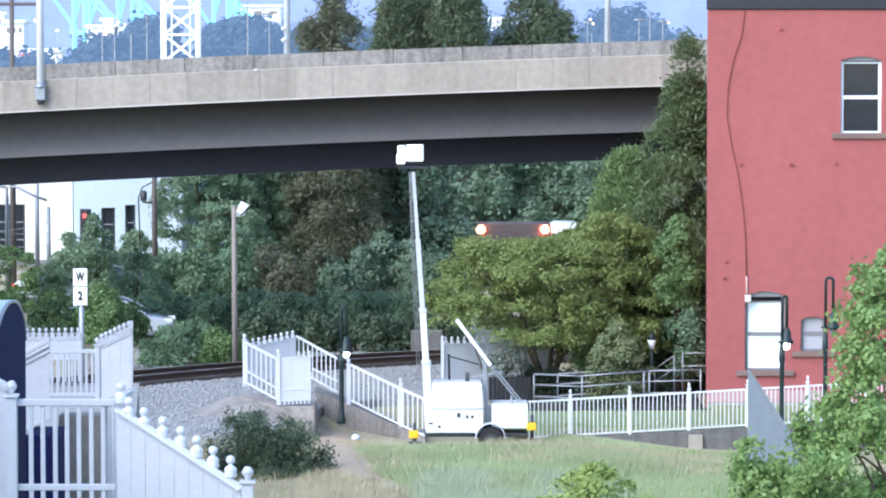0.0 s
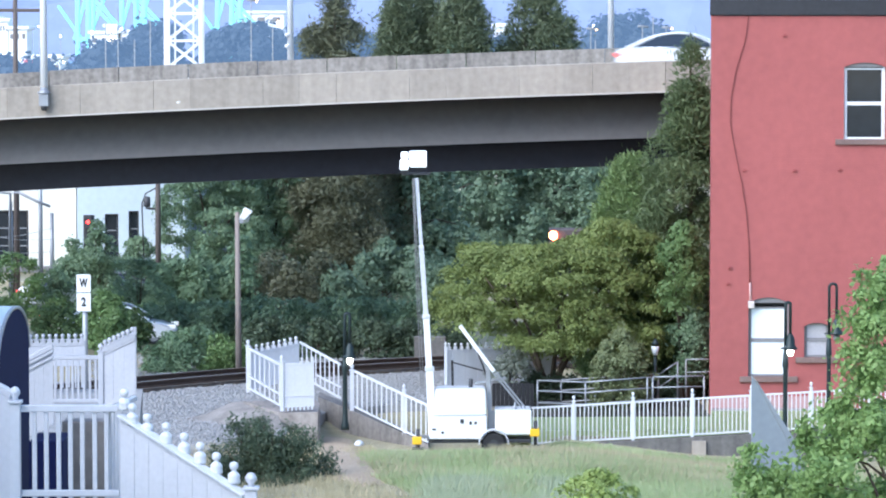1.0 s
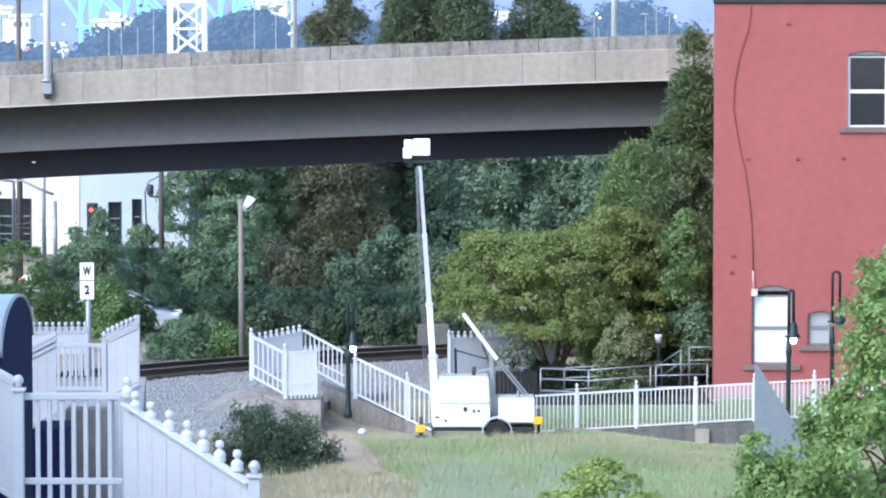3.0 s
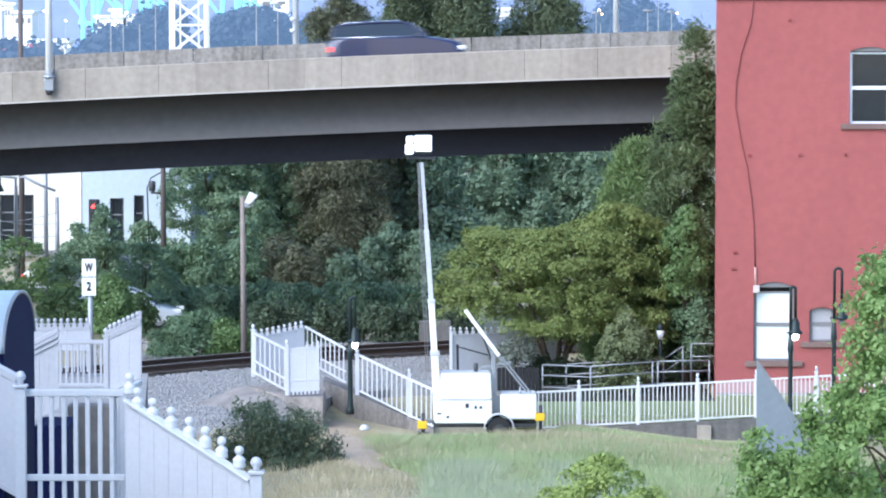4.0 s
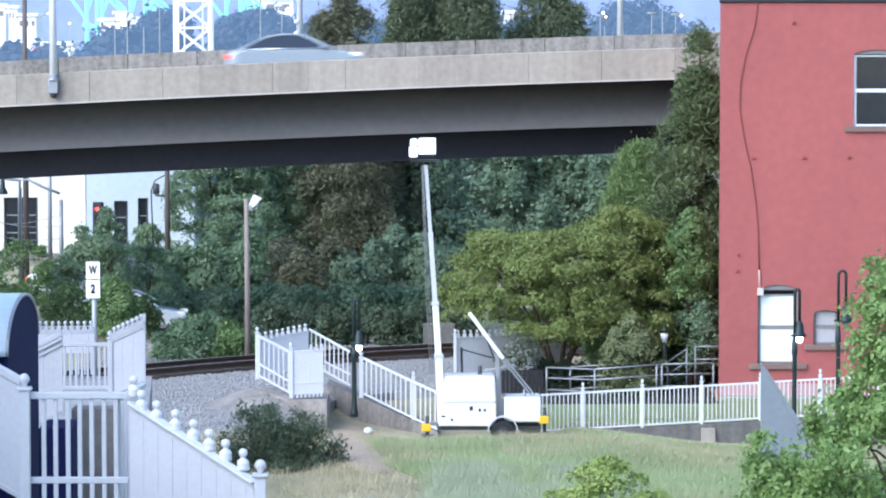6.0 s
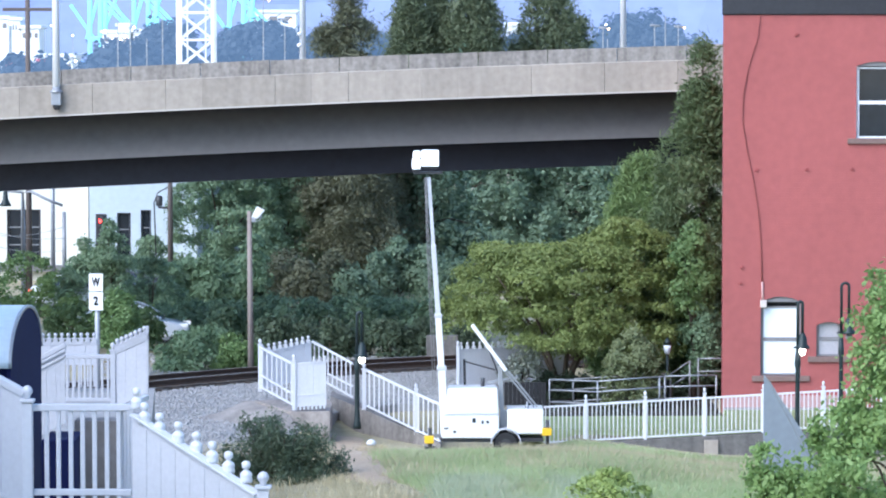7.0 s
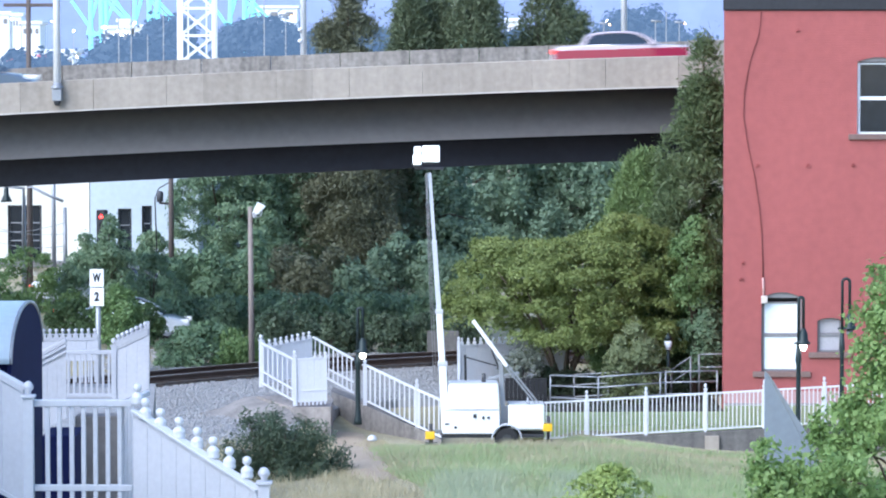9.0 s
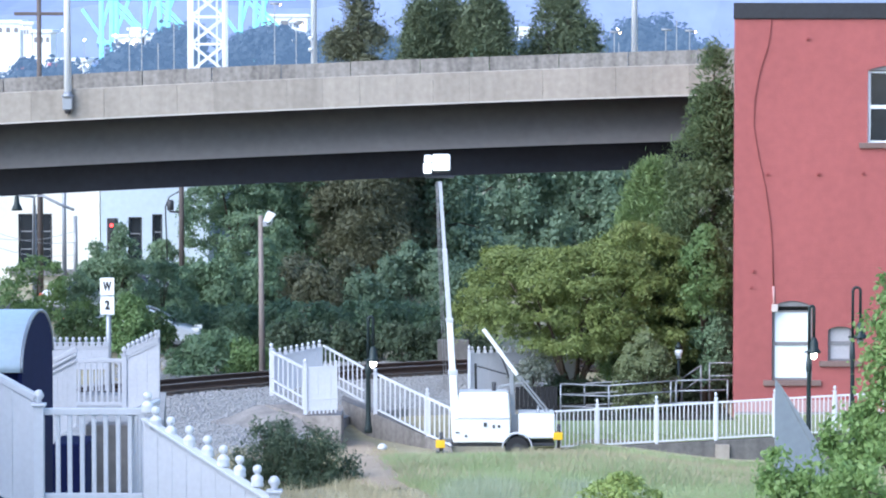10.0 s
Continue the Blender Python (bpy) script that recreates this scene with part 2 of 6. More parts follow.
def leaf_mesh(name, blobs, count, size, seed, droop=0.0, flat=0.0, shell=0.7, width=0.3, rough=0.55):
    """Leaves laid like shingles over small domed tufts, which cover a set of lumps (x, y, z, rx, ry, rz)."""
    rng = np.random.default_rng(seed)
    b = np.array(blobs, dtype=float)
    vol = (b[:, 3] * b[:, 5]) ** 0.9
    tufts = max(6, count // 24)
    own = rng.choice(len(b), tufts, p=vol / vol.sum())
    mid = np.average(b[:, :3], axis=0, weights=vol)
    out = b[own, :3] - mid
    out /= np.linalg.norm(out, axis=1)[:, None] + 0.3
    td = rng.normal(size=(tufts, 3))
    td /= np.linalg.norm(td, axis=1)[:, None]
    td += 0.55 * out + np.array((0, 0, 0.2 + flat))
    td /= np.linalg.norm(td, axis=1)[:, None]
    tc = b[own, :3] + td * b[own, 3:] * (shell + (1.05 - shell) * rng.random(tufts) ** 0.7)[:, None]
    tn = td / b[own, 3:] * b[own, 3:4] + np.array((0, 0, 0.3))
    tn /= np.linalg.norm(tn, axis=1)[:, None]
    pick = rng.integers(0, tufts, count)
    tr = (size * (1.2 + 0.9 * rng.random(tufts)))[pick][:, None]
    n = tn[pick]
    off = rng.normal(size=(count, 3)) * tr * 0.75
    off -= n * (off * n).sum(axis=1)[:, None] * 0.7
    far_ = np.linalg.norm(off, axis=1)[:, None]
    c = tc[pick] + off - n * np.minimum(far_ ** 2 / (2.2 * tr), tr)
    ln = n + 0.5 * off / tr + rng.normal(scale=rough, size=(count, 3))
    ln /= np.linalg.norm(ln, axis=1)[:, None]
    t = np.cross(ln, rng.normal(size=(count, 3)))
    t /= np.linalg.norm(t, axis=1)[:, None]
    t += 0.6 * off / tr
    if droop:
        t = 0.8 * n + 0.4 * t
        t[:, 2] -= droop * 0.8
    t -= ln * (t * ln).sum(axis=1)[:, None] * (0.3 if droop else 1.0)
    t /= np.linalg.norm(t, axis=1)[:, None] + 1e-6
    s = np.cross(ln, t)
    L = (size * (0.6 + 0.8 * rng.random(count)))[:, None]
    v = np.stack([c - t * L * 0.5, c + s * L * width + ln * L * 0.06, c + t * L * 0.55, c - s * L * width + ln * L * 0.06], axis=1).reshape(-1, 3)
    me = bpy.data.meshes.new(name)
    me.vertices.add(4 * count)
    me.vertices.foreach_set("co", v.astype(np.float32).ravel())
    me.loops.add(4 * count)
    me.loops.foreach_set("vertex_index", np.arange(4 * count, dtype=np.int32))
    me.polygons.add(count)
    me.polygons.foreach_set("loop_start", np.arange(0, 4 * count, 4, dtype=np.int32))
    me.update(calc_edges=True)
    me.validate()
    return me


def outline(f, pts):
    """Radius at the height share f of a crown whose outline is given by (share, radius) points."""
    return float(np.interp(f, [p[0] for p in pts], [p[1] for p in pts]))


def crown_lumps(x, y, z0, z1, pts, n, r0, r1, squash, rng, deep=1.0, uneven=0.3):
    """Lumps set over the skin of a crown of revolution with an uneven surface, and larger ones within it."""
    out = []
    top = max(p[1] for p in pts)
    while len(out) < n:
        f = rng.random()
        r = outline(f, pts)
        if rng.random() > 0.15 + 0.85 * r / top:
            continue
        a = 2 * math.pi * rng.random()
        wave = noise.noise((3 * math.cos(a) + x, 3 * math.sin(a), (z1 - z0) * f * 0.7))
        r *= 1 + uneven * wave
        s = rng.uniform(r0, r1) * (0.5 + 0.5 * min(1, r / r1))
        q = max(0, r - 0.7 * s)
        if len(out) % 4 == 3:
            q, s = 0.45 * q, 1.3 * s
        out.append((x + q * math.cos(a), y + deep * q * math.sin(a), z0 + (z1 - z0) * f, s, s, s * squash))
    return out


def round_lumps(x, y, z, rx, ry, rz, k, rng, s=0.36):
    out = []
    for i in range(k):
        a, e = 2 * math.pi * rng.random(), math.asin(2 * rng.random() - 1)
        q = 0.5 + 0.35 * rng.random()
        w = s * (0.65 + 0.7 * rng.random())
        out.append((x + q * rx * math.cos(a) * math.cos(e), y + q * ry * math.sin(a) * math.cos(e), z + q * rz * math.sin(e), rx * w, ry * w, rz * w))
    return out


def limbs(base, lumps, height, r, rng, k=9):
    """A tapered trunk with limbs that reach towards some of the lumps."""
    bm = bmesh.new()
    x, y, z = base
    lean = [(x, y, z), (x + 0.03 * height * rng.random(), y, z + 0.35 * height), (x + 0.02 * height * rng.random(), y + 0.05, z + 0.7 * height), (x, y, z + height)]
    add_tube(bm, lean, [r * 1.25, r, r * 0.6, r * 0.15], 9)
    for i in range(k):
        p = lumps[rng.randrange(len(lumps))]
        h = z + height * (0.3 + 0.5 * rng.random())
        h = min(h, p[2])
        s = Vector((x, y, h))
        e = Vector(p[:3])
        m = s.lerp(e, 0.5) + Vector((0, 0, 0.12 * (e - s).length))
        add_tube(bm, [s, m, e], [r * 0.45, r * 0.28, r * 0.08], 6)
    return bm


def tree(name, base, lumps, count, size, leafmat, seed, label, category="tree", trunk=0.18, height=None, droop=0.0, flat=0.0, group="", width=0.3):
    rng = random.Random(seed)
    t = root(name, base, label, category, group)
    top = height or max(p[2] for p in lumps) - base[2]
    part("trunk", limbs(base, lumps, top, trunk, rng), BARK, t)
    link("crown", leaf_mesh("crown", lumps, count, size, seed, droop, flat, width=0.13 if droop else width), leafmat, t)
    return t


# ---- ground: one sheet, a grass bank that falls to a level yard ----
def smooth(a, b, v):
    v = min(1, max(0, (v - a) / (b - a)))
    return v * v * (3 - 2 * v)


def ground_height(x, y):
    """Level yard, a bank towards the viewer, a dip at the foot of the bank."""
    bank = 0.35 + (88 - y) * 0.0475 if y < 88 else 0.35 * max(0, 1 - (y - 88) / 4)
    bank = min(bank, 5.0) - 0.08
    bank -= 0.5 * smooth(3.0, 8.5, x) * smooth(68, 90, y) if y < 96 else 0
    side = smooth(-4.2, -1.5, x - 0.02 * (y - 90))
    low = max(0.0, (90 - y) * 0.03) if y < 90 else 0.0
    z = low + (bank - low) * (0.35 + 0.65 * side)
    z += 0.07 * math.sin(x * 0.9 + 0.4) * math.sin(y * 0.5) * smooth(93, 86, y) if y < 93 else 0
    z -= 0.42 * smooth(-4.2, -3.2, x) * smooth(3.6, 2.4, x) * smooth(91.5, 94.5, y) * smooth(102.5, 100, y)
    return z


def ground_sheet():
    bm = bmesh.new()
    xs = [-3000, -600, -150, -60] + [-30 + 0.75 * i for i in range(81)] + [60, 150, 600, 3000]
    ys = [-400, -60, 0, 25, 40, 50, 58] + [62 + 0.8 * i for i in range(50)] + [106, 115, 130, 160, 220, 400, 900, 4200]
    grid = [[bm.verts.new((x, y, ground_height(x, y))) for x in xs] for y in ys]
    for r0, r1 in zip(grid, grid[1:]):
        for i in range(len(xs) - 1):
            bm.faces.new((r0[i], r0[i + 1], r1[i + 1], r1[i])).smooth = True
    return bm


EARTH = mat("dry_grass_earth", (0.27, 0.25, 0.14), 0.95, var=0.25, scale=1.2, bump=0.5, bscale=20, tint=(0.46, 0.4, 0.27))
GRAVEL = mat("railway_ballast", (0.26, 0.25, 0.25), 0.95, var=0.3, scale=6, bump=0.9, bscale=14, tint=(0.4, 0.39, 0.38))
tagged(part("ground", ground_sheet(), EARTH), "dry grassy earth bank and level yard", "ground", kind="structure")


def slab(name, corners, z0, z1, material, label, category="ground"):
    bm = bmesh.new()
    lo = [bm.verts.new((x, y, z0)) for x, y in corners]
    hi = [bm.verts.new((x, y, z1)) for x, y in corners]
    k = len(lo)
    for i in range(k):
        bm.faces.new((lo[i], lo[(i + 1) % k], hi[(i + 1) % k], hi[i]))
    bm.faces.new(hi), bm.faces.new(lo[::-1])
    bmesh.ops.recalc_face_normals(bm, faces=bm.faces)
    return tagged(part(name, bm, material), label, category, kind="structure")


# ballast bed of the curved railway line
def track_y(x):
    """The line's middle: it comes out of the west and swings away to the east."""
    u = min(x + 9.6, 17.8)
    return 108.4 + 1.06 * u - (0.028 * u * u if u > 0 else 0)


def track_side(x, d):
    """The spot at a distance d to the side of the line's middle."""
    slope = (track_y(x + 0.05) - track_y(x - 0.05)) / 0.1
    n = math.hypot(1, slope)
    return x - d * slope / n, track_y(x) + d / n


def ribbon(y0, y1, z, xs, thick=0.3):
    bm = bmesh.new()
    rows = [[bm.verts.new((*track_side(x, dy), z + dz)) for dy, dz in ((y0, -thick), (y0, 0), (y1, 0), (y1, -thick))] for x in xs]
    for a, b in zip(rows, rows[1:]):
        for i in range(3):
            bm.faces.new((a[i], a[i + 1], b[i + 1], b[i])).smooth = False
    bmesh.ops.recalc_face_normals(bm, faces=bm.faces)
    return bm


slab("ballast", [(-45, 88), (-5.2, 88), (-4.7, 93), (-4.0, 96.5), (-3.2, 101.5), (-1.5, 103.5), (3, 104.5), (3, 118.6), (-2, 118.2), (-6, 115.6), (-10, 112.6), (-20, 106), (-45, 97)], -0.4, 0.04, GRAVEL, "grey crushed stone ballast beside the railway")
line = root("railway_track", (0, track_y(0), 0.07), "curved railway track with rusty rails on dark sleepers", "railway", kind="structure")
RX = [-22 + 0.8 * i for i in range(65)]
for dy in (-0.75, 0.75):
    bm = bmesh.new()
    for w, z0, z1 in ((0.07, 0.17, 0.2), (0.15, 0.2, 0.215), (0.025, 0.215, 0.31), (0.075, 0.31, 0.36)):
        rows = [[bm.verts.new((*track_side(x, dy + s * w), z)) for s, z in ((-1, z0), (-1, z1), (1, z1), (1, z0))] for x in RX]
        for a, b in zip(rows, rows[1:]):
            for i in range(4):
                bm.faces.new((a[i], a[(i + 1) % 4], b[(i + 1) % 4], b[i]))
    bmesh.ops.recalc_face_normals(bm, faces=bm.faces)
    rail = part("rail", bm, RAIL, line)
    bm = bmesh.new()
    rows = [[bm.verts.new((*track_side(x, dy + w), 0.364)) for w in (-0.06, 0.06)] for x in RX]
    for a, b in zip(rows, rows[1:]):
        bm.faces.new((a[0], b[0], b[1], a[1]))
    bmesh.ops.recalc_face_normals(bm, faces=bm.faces)
    part("rail_head", bm, WORNSTEEL, rail, "rubbed steel rail head")
for i in range(110):
    x = -21.5 + 0.45 * i
    beam("sleeper", (*track_side(x, -1.05), 0.0), (*track_side(x, 1.05), 0.0), 0.2, 0.24, SLEEPER, line)
# Shadow between the rails is painted in as a dark brown bed.
part("track_bed", ribbon(-0.98, 0.98, 0.085, RX, 0.1), mat("shadow_dark_ballast", (0.06, 0.052, 0.048), 0.95, var=0.4, scale=5, bump=0.9, bscale=14), line, "stones between the rails, coloured dark for shadow")


# ---- the viaduct ----
def deck_top(x):
    """Top of the near parapet along the bridge, on a crest curve."""
    if x < -22:
        d = min(-22 - x, 38)
        return 9.235 - 0.0594 * (d - d * d / 76)
    if x > 22:
        d = min(x - 22, 30)
        return 10.875 + 0.0151 * (d - d * d / 60)
    return 10.298 + 0.03726 * x - 0.000503 * x * x


def sweep(profile, x0, x1, step=2.0):
    """profile: (y, height over the parapet's top) points, closed."""
    bm = bmesh.new()
    k = len(profile)
    n = max(2, int((x1 - x0) / step))
    rows = []
    for i in range(n + 1):
        x = x0 + (x1 - x0) * i / n
        rows.append([bm.verts.new((x, y, deck_top(x) + h)) for y, h in profile])
    for a, b in zip(rows, rows[1:]):
        for i in range(k):
            bm.faces.new((a[i], a[(i + 1) % k], b[(i + 1) % k], b[i]))
    bm.faces.new(rows[0][::-1]), bm.faces.new(rows[-1])
    bmesh.ops.recalc_face_normals(bm, faces=bm.faces)
    return bm


B0, B1 = -330.0, 330.0
bridge = root("viaduct", (0, 120, 0), "grey concrete road viaduct with stained parapets and dark underside", "bridge", kind="structure")
part("deck", sweep([(116.3, -0.62), (126.2, -0.30), (126.2, -0.75), (116.3, -1.02)], B0, B1), ASPHALT, bridge)
part("edge_lip", sweep([(115.97, -1.085), (115.97, -1.036), (116.9, -1.036), (116.9, -1.085)], B0, B1), mat("pale_concrete_edge", (0.5, 0.46, 0.42), 0.9, var=0.2, scale=2), bridge, "pale concrete drip edge")
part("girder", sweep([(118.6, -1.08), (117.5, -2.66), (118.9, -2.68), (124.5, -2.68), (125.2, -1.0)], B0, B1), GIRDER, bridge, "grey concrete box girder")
# Shade under the deck is painted into this girder's near-black colour.
part("inner_girder", sweep([(119.3, -2.6), (119.4, -3.66), (124.0, -3.6), (124.0, -2.6)], B0, B1), SOFFIT, bridge, "inner girder coloured black for the deep shade under the deck")
NEAR = [(116.0, -1.035), (116.0, -0.03), (116.03, 0), (116.24, 0), (116.3, -0.05), (116.3, -1.035)]
FAR = [(125.9, -0.5), (125.9, 0.5), (126.2, 0.5), (126.2, -0.5)]
for prof in (NEAR, FAR):
    for a, b in ((B0, -29.75), (30.5, B1)):
        part("parapet_run", sweep(prof, a, b), CONCRETE, bridge)
# parapet panels with open joints
for i in range(48):
    x = -29.563 + 1.25 * i
    part("parapet_panel", sweep(NEAR, x, x + 1.25 - ((0.004, 0.011, 0.006, 0.003, 0.009, 0.005, 0.012)[i % 7]), 1.3), CONCRETE, bridge)
rng = random.Random(4)
for i in range(23):
    x = -29.69 + 2.576 * i
    h = 0.485 + rng.random() * 0.035
    part("far_parapet_panel", sweep([(125.9, -0.5), (125.9, h), (126.2, h), (126.2, -0.5)], x, x + 2.576 - 0.03, 1.3), FARCONC, bridge)
for x in (-280, -220, -160, -100, -42, 42, 100, 160, 220, 280):
    part("pier", box((x - 1.2, 119.0, -0.2), (x + 1.2, 123.6, deck_top(x) - 3.4), 0.1), WALLGREY, bridge)


# loose stones of the ballast
def stones(name, count, seed):
    rg = np.random.default_rng(seed)
    x, y = rg.uniform(-12, 2.5, count), rg.uniform(88.2, 121, count)
    edge = np.interp(y, [88, 93, 96.5, 101.5, 103.5, 104.6], [-5.3, -4.8, -4.1, -3.3, -1.6, 2.8])
    off = np.abs(y - np.array([track_y(q) for q in x]))
    keep = (x < edge) & ((off > 1.4) | (rg.random(count) < 0.3))
    x, y = x[keep], y[keep]
    m = len(x)
    r = rg.uniform(0.025, 0.06, m)
    base = np.array([(1, 0, 0), (0, 1, 0), (-1, 0, 0), (0, -1, 0), (0.2, 0.1, 0.8), (0, 0, -0.6)])
    co = base[None] * (r[:, None, None] * rg.uniform(0.6, 1.3, (m, 6, 3)))
    a = rg.uniform(0, 6.28, m)
    ca, sa = np.cos(a)[:, None], np.sin(a)[:, None]
    co = np.stack([co[..., 0] * ca - co[..., 1] * sa, co[..., 0] * sa + co[..., 1] * ca, co[..., 2]], axis=-1)
    co += np.stack([x, y, np.full(m, 0.055)], axis=1)[:, None]
    tri = np.array([(0, 1, 4), (1, 2, 4), (2, 3, 4), (3, 0, 4), (1, 0, 5), (2, 1, 5), (3, 2, 5), (0, 3, 5)])
    idx = (tri[None] + 6 * np.arange(m)[:, None, None]).reshape(-1)
    me = bpy.data.meshes.new(name)
    me.vertices.add(6 * m)
    me.vertices.foreach_set("co", co.astype(np.float32).ravel())
    me.loops.add(24 * m)
    me.loops.foreach_set("vertex_index", idx.astype(np.int32))
    me.polygons.add(8 * m)
    me.polygons.foreach_set("loop_start", np.arange(0, 24 * m, 3, dtype=np.int32))
    me.update(calc_edges=True)
    return tagged(link(name, me, mat("ballast_stone", (0.27, 0.27, 0.275), 0.95, var=0.2, scale=3, tint=(0.41, 0.405, 0.4), island=0.5)), "loose grey ballast stones beside the track", "gravel", kind="stuff")


stones("ballast_stones", 30000, 17)


PATH_Y = [74, 78.2, 81, 84, 90, 94.5, 98.8]
PATH_X = [-0.6, -1.2, -1.85, -2.2, -2.5, -2.85, -3.1]


def path_centre(y):
    return float(np.interp(y, PATH_Y, PATH_X))


def dirt_path():
    bm = bmesh.new()
    rows = []
    for i in range(37):
        y = 98.8 - 0.55 * i
        c = path_centre(y) + 0.06 * math.sin(y * 1.9)
        w = 0.95 + 0.12 * math.sin(y * 0.8 + 1) + 0.06 * math.sin(y * 2.7)
        w *= min(1, (37.5 - i) / 7)
        rows.append([bm.verts.new((c + w * k, y, ground_height(c + w * k, y) + 0.05 * (1 - abs(k) ** 3) - (0.03 if abs(k) == 1 else 0))) for k in (-1, -0.6, -0.2, 0.2, 0.6, 1)])
    for a, b in zip(rows, rows[1:]):
        for k in range(5):
            bm.faces.new((a[k], a[k + 1], b[k + 1], b[k])).smooth = True
    bmesh.ops.recalc_face_normals(bm, faces=bm.faces)
    return bm


tagged(part("dirt_path", dirt_path(), mat("trodden_dirt", (0.4, 0.3, 0.21), 0.95, var=0.25, scale=2.5, bump=0.5, bscale=22, tint=(0.52, 0.42, 0.3))), "trodden tan dirt path down the bank", "path", kind="structure")
# ---- red building ----
BY = 102.0
house = root("red_brick_building", (8.363 + 6, BY, 0), "red painted brick building with arched windows and black roof edge", "building")
HX0, HX1, HTOP = 8.363, 8.363 + 12.0, 11.961


def arched(x0, x1, z0, z1, rise, n=8):
    """Outline of an opening with a flat arch, counter-clockwise from its lower left."""
    pts = [(x0, z0), (x1, z0)]
    for i in range(n + 1):
        f = i / n
        pts.append((x1 + (x0 - x1) * f, z1 - rise + rise * 4 * f * (1 - f)))
    return pts


def plate(pts, y0, y1, holes=()):
    """A flat plate in the plane of the facade, from y0 back to y1."""
    bm = bmesh.new()
    edges = []
    for loop in (pts, *holes):
        vs = [bm.verts.new((x, y0, z)) for x, z in loop]
        edges += [bm.edges.new((vs[i], vs[(i + 1) % len(vs)])) for i in range(len(vs))]
    bmesh.ops.triangle_fill(bm, edges=edges, use_beauty=True)
    r = bmesh.ops.extrude_face_region(bm, geom=list(bm.faces))
    bmesh.ops.translate(bm, verts=[v for v in r["geom"] if isinstance(v, bmesh.types.BMVert)], vec=(0, y1 - y0, 0))
    bmesh.ops.recalc_face_normals(bm, faces=bm.faces)
    return bm


W1 = (9.504, 10.73, 1.059, 3.454)
W2 = (11.19, 11.957, 1.641, 2.685)
W3 = (12.349, 13.592, 8.224, 10.531)
o1 = arched(*W1, 0.17)
o2 = arched(*W2, 0.1)
o3 = arched(*W3, 0.14)
part("front_wall", plate([(HX0, -0.3), (HX1, -0.3), (HX1, HTOP), (HX0, HTOP)], BY, BY + 0.4, (o1, o2, o3)), REDPAINT, house)
part("wall_base", box((HX0 + 0.01, BY - 0.012, -0.3), (W1[1] + 1.2, BY + 0.02, 0.46), 0.004), mat("faded_pink_paint", (0.62, 0.45, 0.43), 0.85, var=0.35, scale=2.2, bump=0.3, tint=(0.5, 0.26, 0.25)), house, "faded pink painted wall base")


def skewed(x0, x1, z0, z1, y0, y1, lean):
    """A block whose flanks run back at a slant, as the corner of the lot does."""
    bm = bmesh.new()
    for v in add_box(bm, (x0, y0, z0), (x1, y1, z1)):
        v.co.x += (v.co.y - BY) * lean
    return bm


LEAN = 0.088
for a, b in ((HX0, HX0 + 0.4), (HX1 - 0.4, HX1)):
    part("side_wall", skewed(a, b, -0.3, HTOP, BY + 0.4, BY + 12, LEAN), REDPAINT, house)
part("back_wall", skewed(HX0 + 0.4, HX1 - 0.4, -0.3, HTOP, BY + 11.6, BY + 12, LEAN), REDPAINT, house)
part("roof", skewed(HX0 + 0.3, HX1 - 0.3, HTOP - 0.3, HTOP - 0.15, BY + 0.3, BY + 11.7, LEAN), ASPHALT, house)
part("roof_edge", skewed(HX0 - 0.06, HX1 + 0.06, HTOP, HTOP + 0.46, BY - 0.08, BY + 12.06, LEAN), CORNICE, house, "black roof edge")
part("roof_edge", box((HX0 - 0.03, BY - 0.03, HTOP - 0.035), (HX1 + 0.03, BY - 0.002, HTOP - 0.002), 0.01), CORNICE, house, "dark drip strip")


def inset(pts, d):
    cx = sum(p[0] for p in pts) / len(pts)
    cz = sum(p[1] for p in pts) / len(pts)
    hx = max(abs(p[0] - cx) for p in pts)
    hz = max(abs(p[1] - cz) for p in pts)
    return [(cx + (x - cx) * (1 - d / hx), cz + (z - cz) * (1 - d / hz)) for x, z in pts]


def sash_window(w, outline, frame_mat, pane_mats, split, head, sill=0.17, head_mat=None):
    x0, x1, z0, z1 = w
    win = part("window", plate(outline, BY + 0.13, BY + 0.2, (inset(outline, 0.05),)), frame_mat, house)
    top = z1 - head
    if head:
        f = [p for p in outline if p[1] > top - 0.001]
        part("arched_head", plate(f if len(f) > 2 else outline, BY + 0.06, BY + 0.12), head_mat or GREYTRIM, win)
    zs = z0 + (top - z0) * split
    for a, b, y, m in ((z0, zs, 0.16, pane_mats[0]), (zs, top, 0.19, pane_mats[1])):
        part("sash", plate([(x0 + 0.05, a), (x1 - 0.05, a), (x1 - 0.05, b), (x0 + 0.05, b)], BY + y - 0.05, BY + y,
                           ([(x0 + 0.10, a + 0.06), (x1 - 0.10, a + 0.06), (x1 - 0.10, b - 0.05), (x0 + 0.10, b - 0.05)],)), frame_mat, win)
        part("pane", box((x0 + 0.09, BY + y - 0.02, a + 0.05), (x1 - 0.09, BY + y - 0.012, b - 0.04)), m, win)
    part("sill", box((x0 - 0.26, BY - 0.1, z0 - sill), (x1 + 0.26, BY + 0.12, z0), 0.02), STONE, win, "brown stone sill")
    # A dark sheet replaces the unlit room behind the opening.
    part("inner_dark", box((x0 - 0.3, BY + 0.5, z0 - 0.3), (x1 + 0.3, BY + 0.55, z1 + 0.3)), DARKGLASS, win, "dark sheet standing in for the unlit room")
    return win


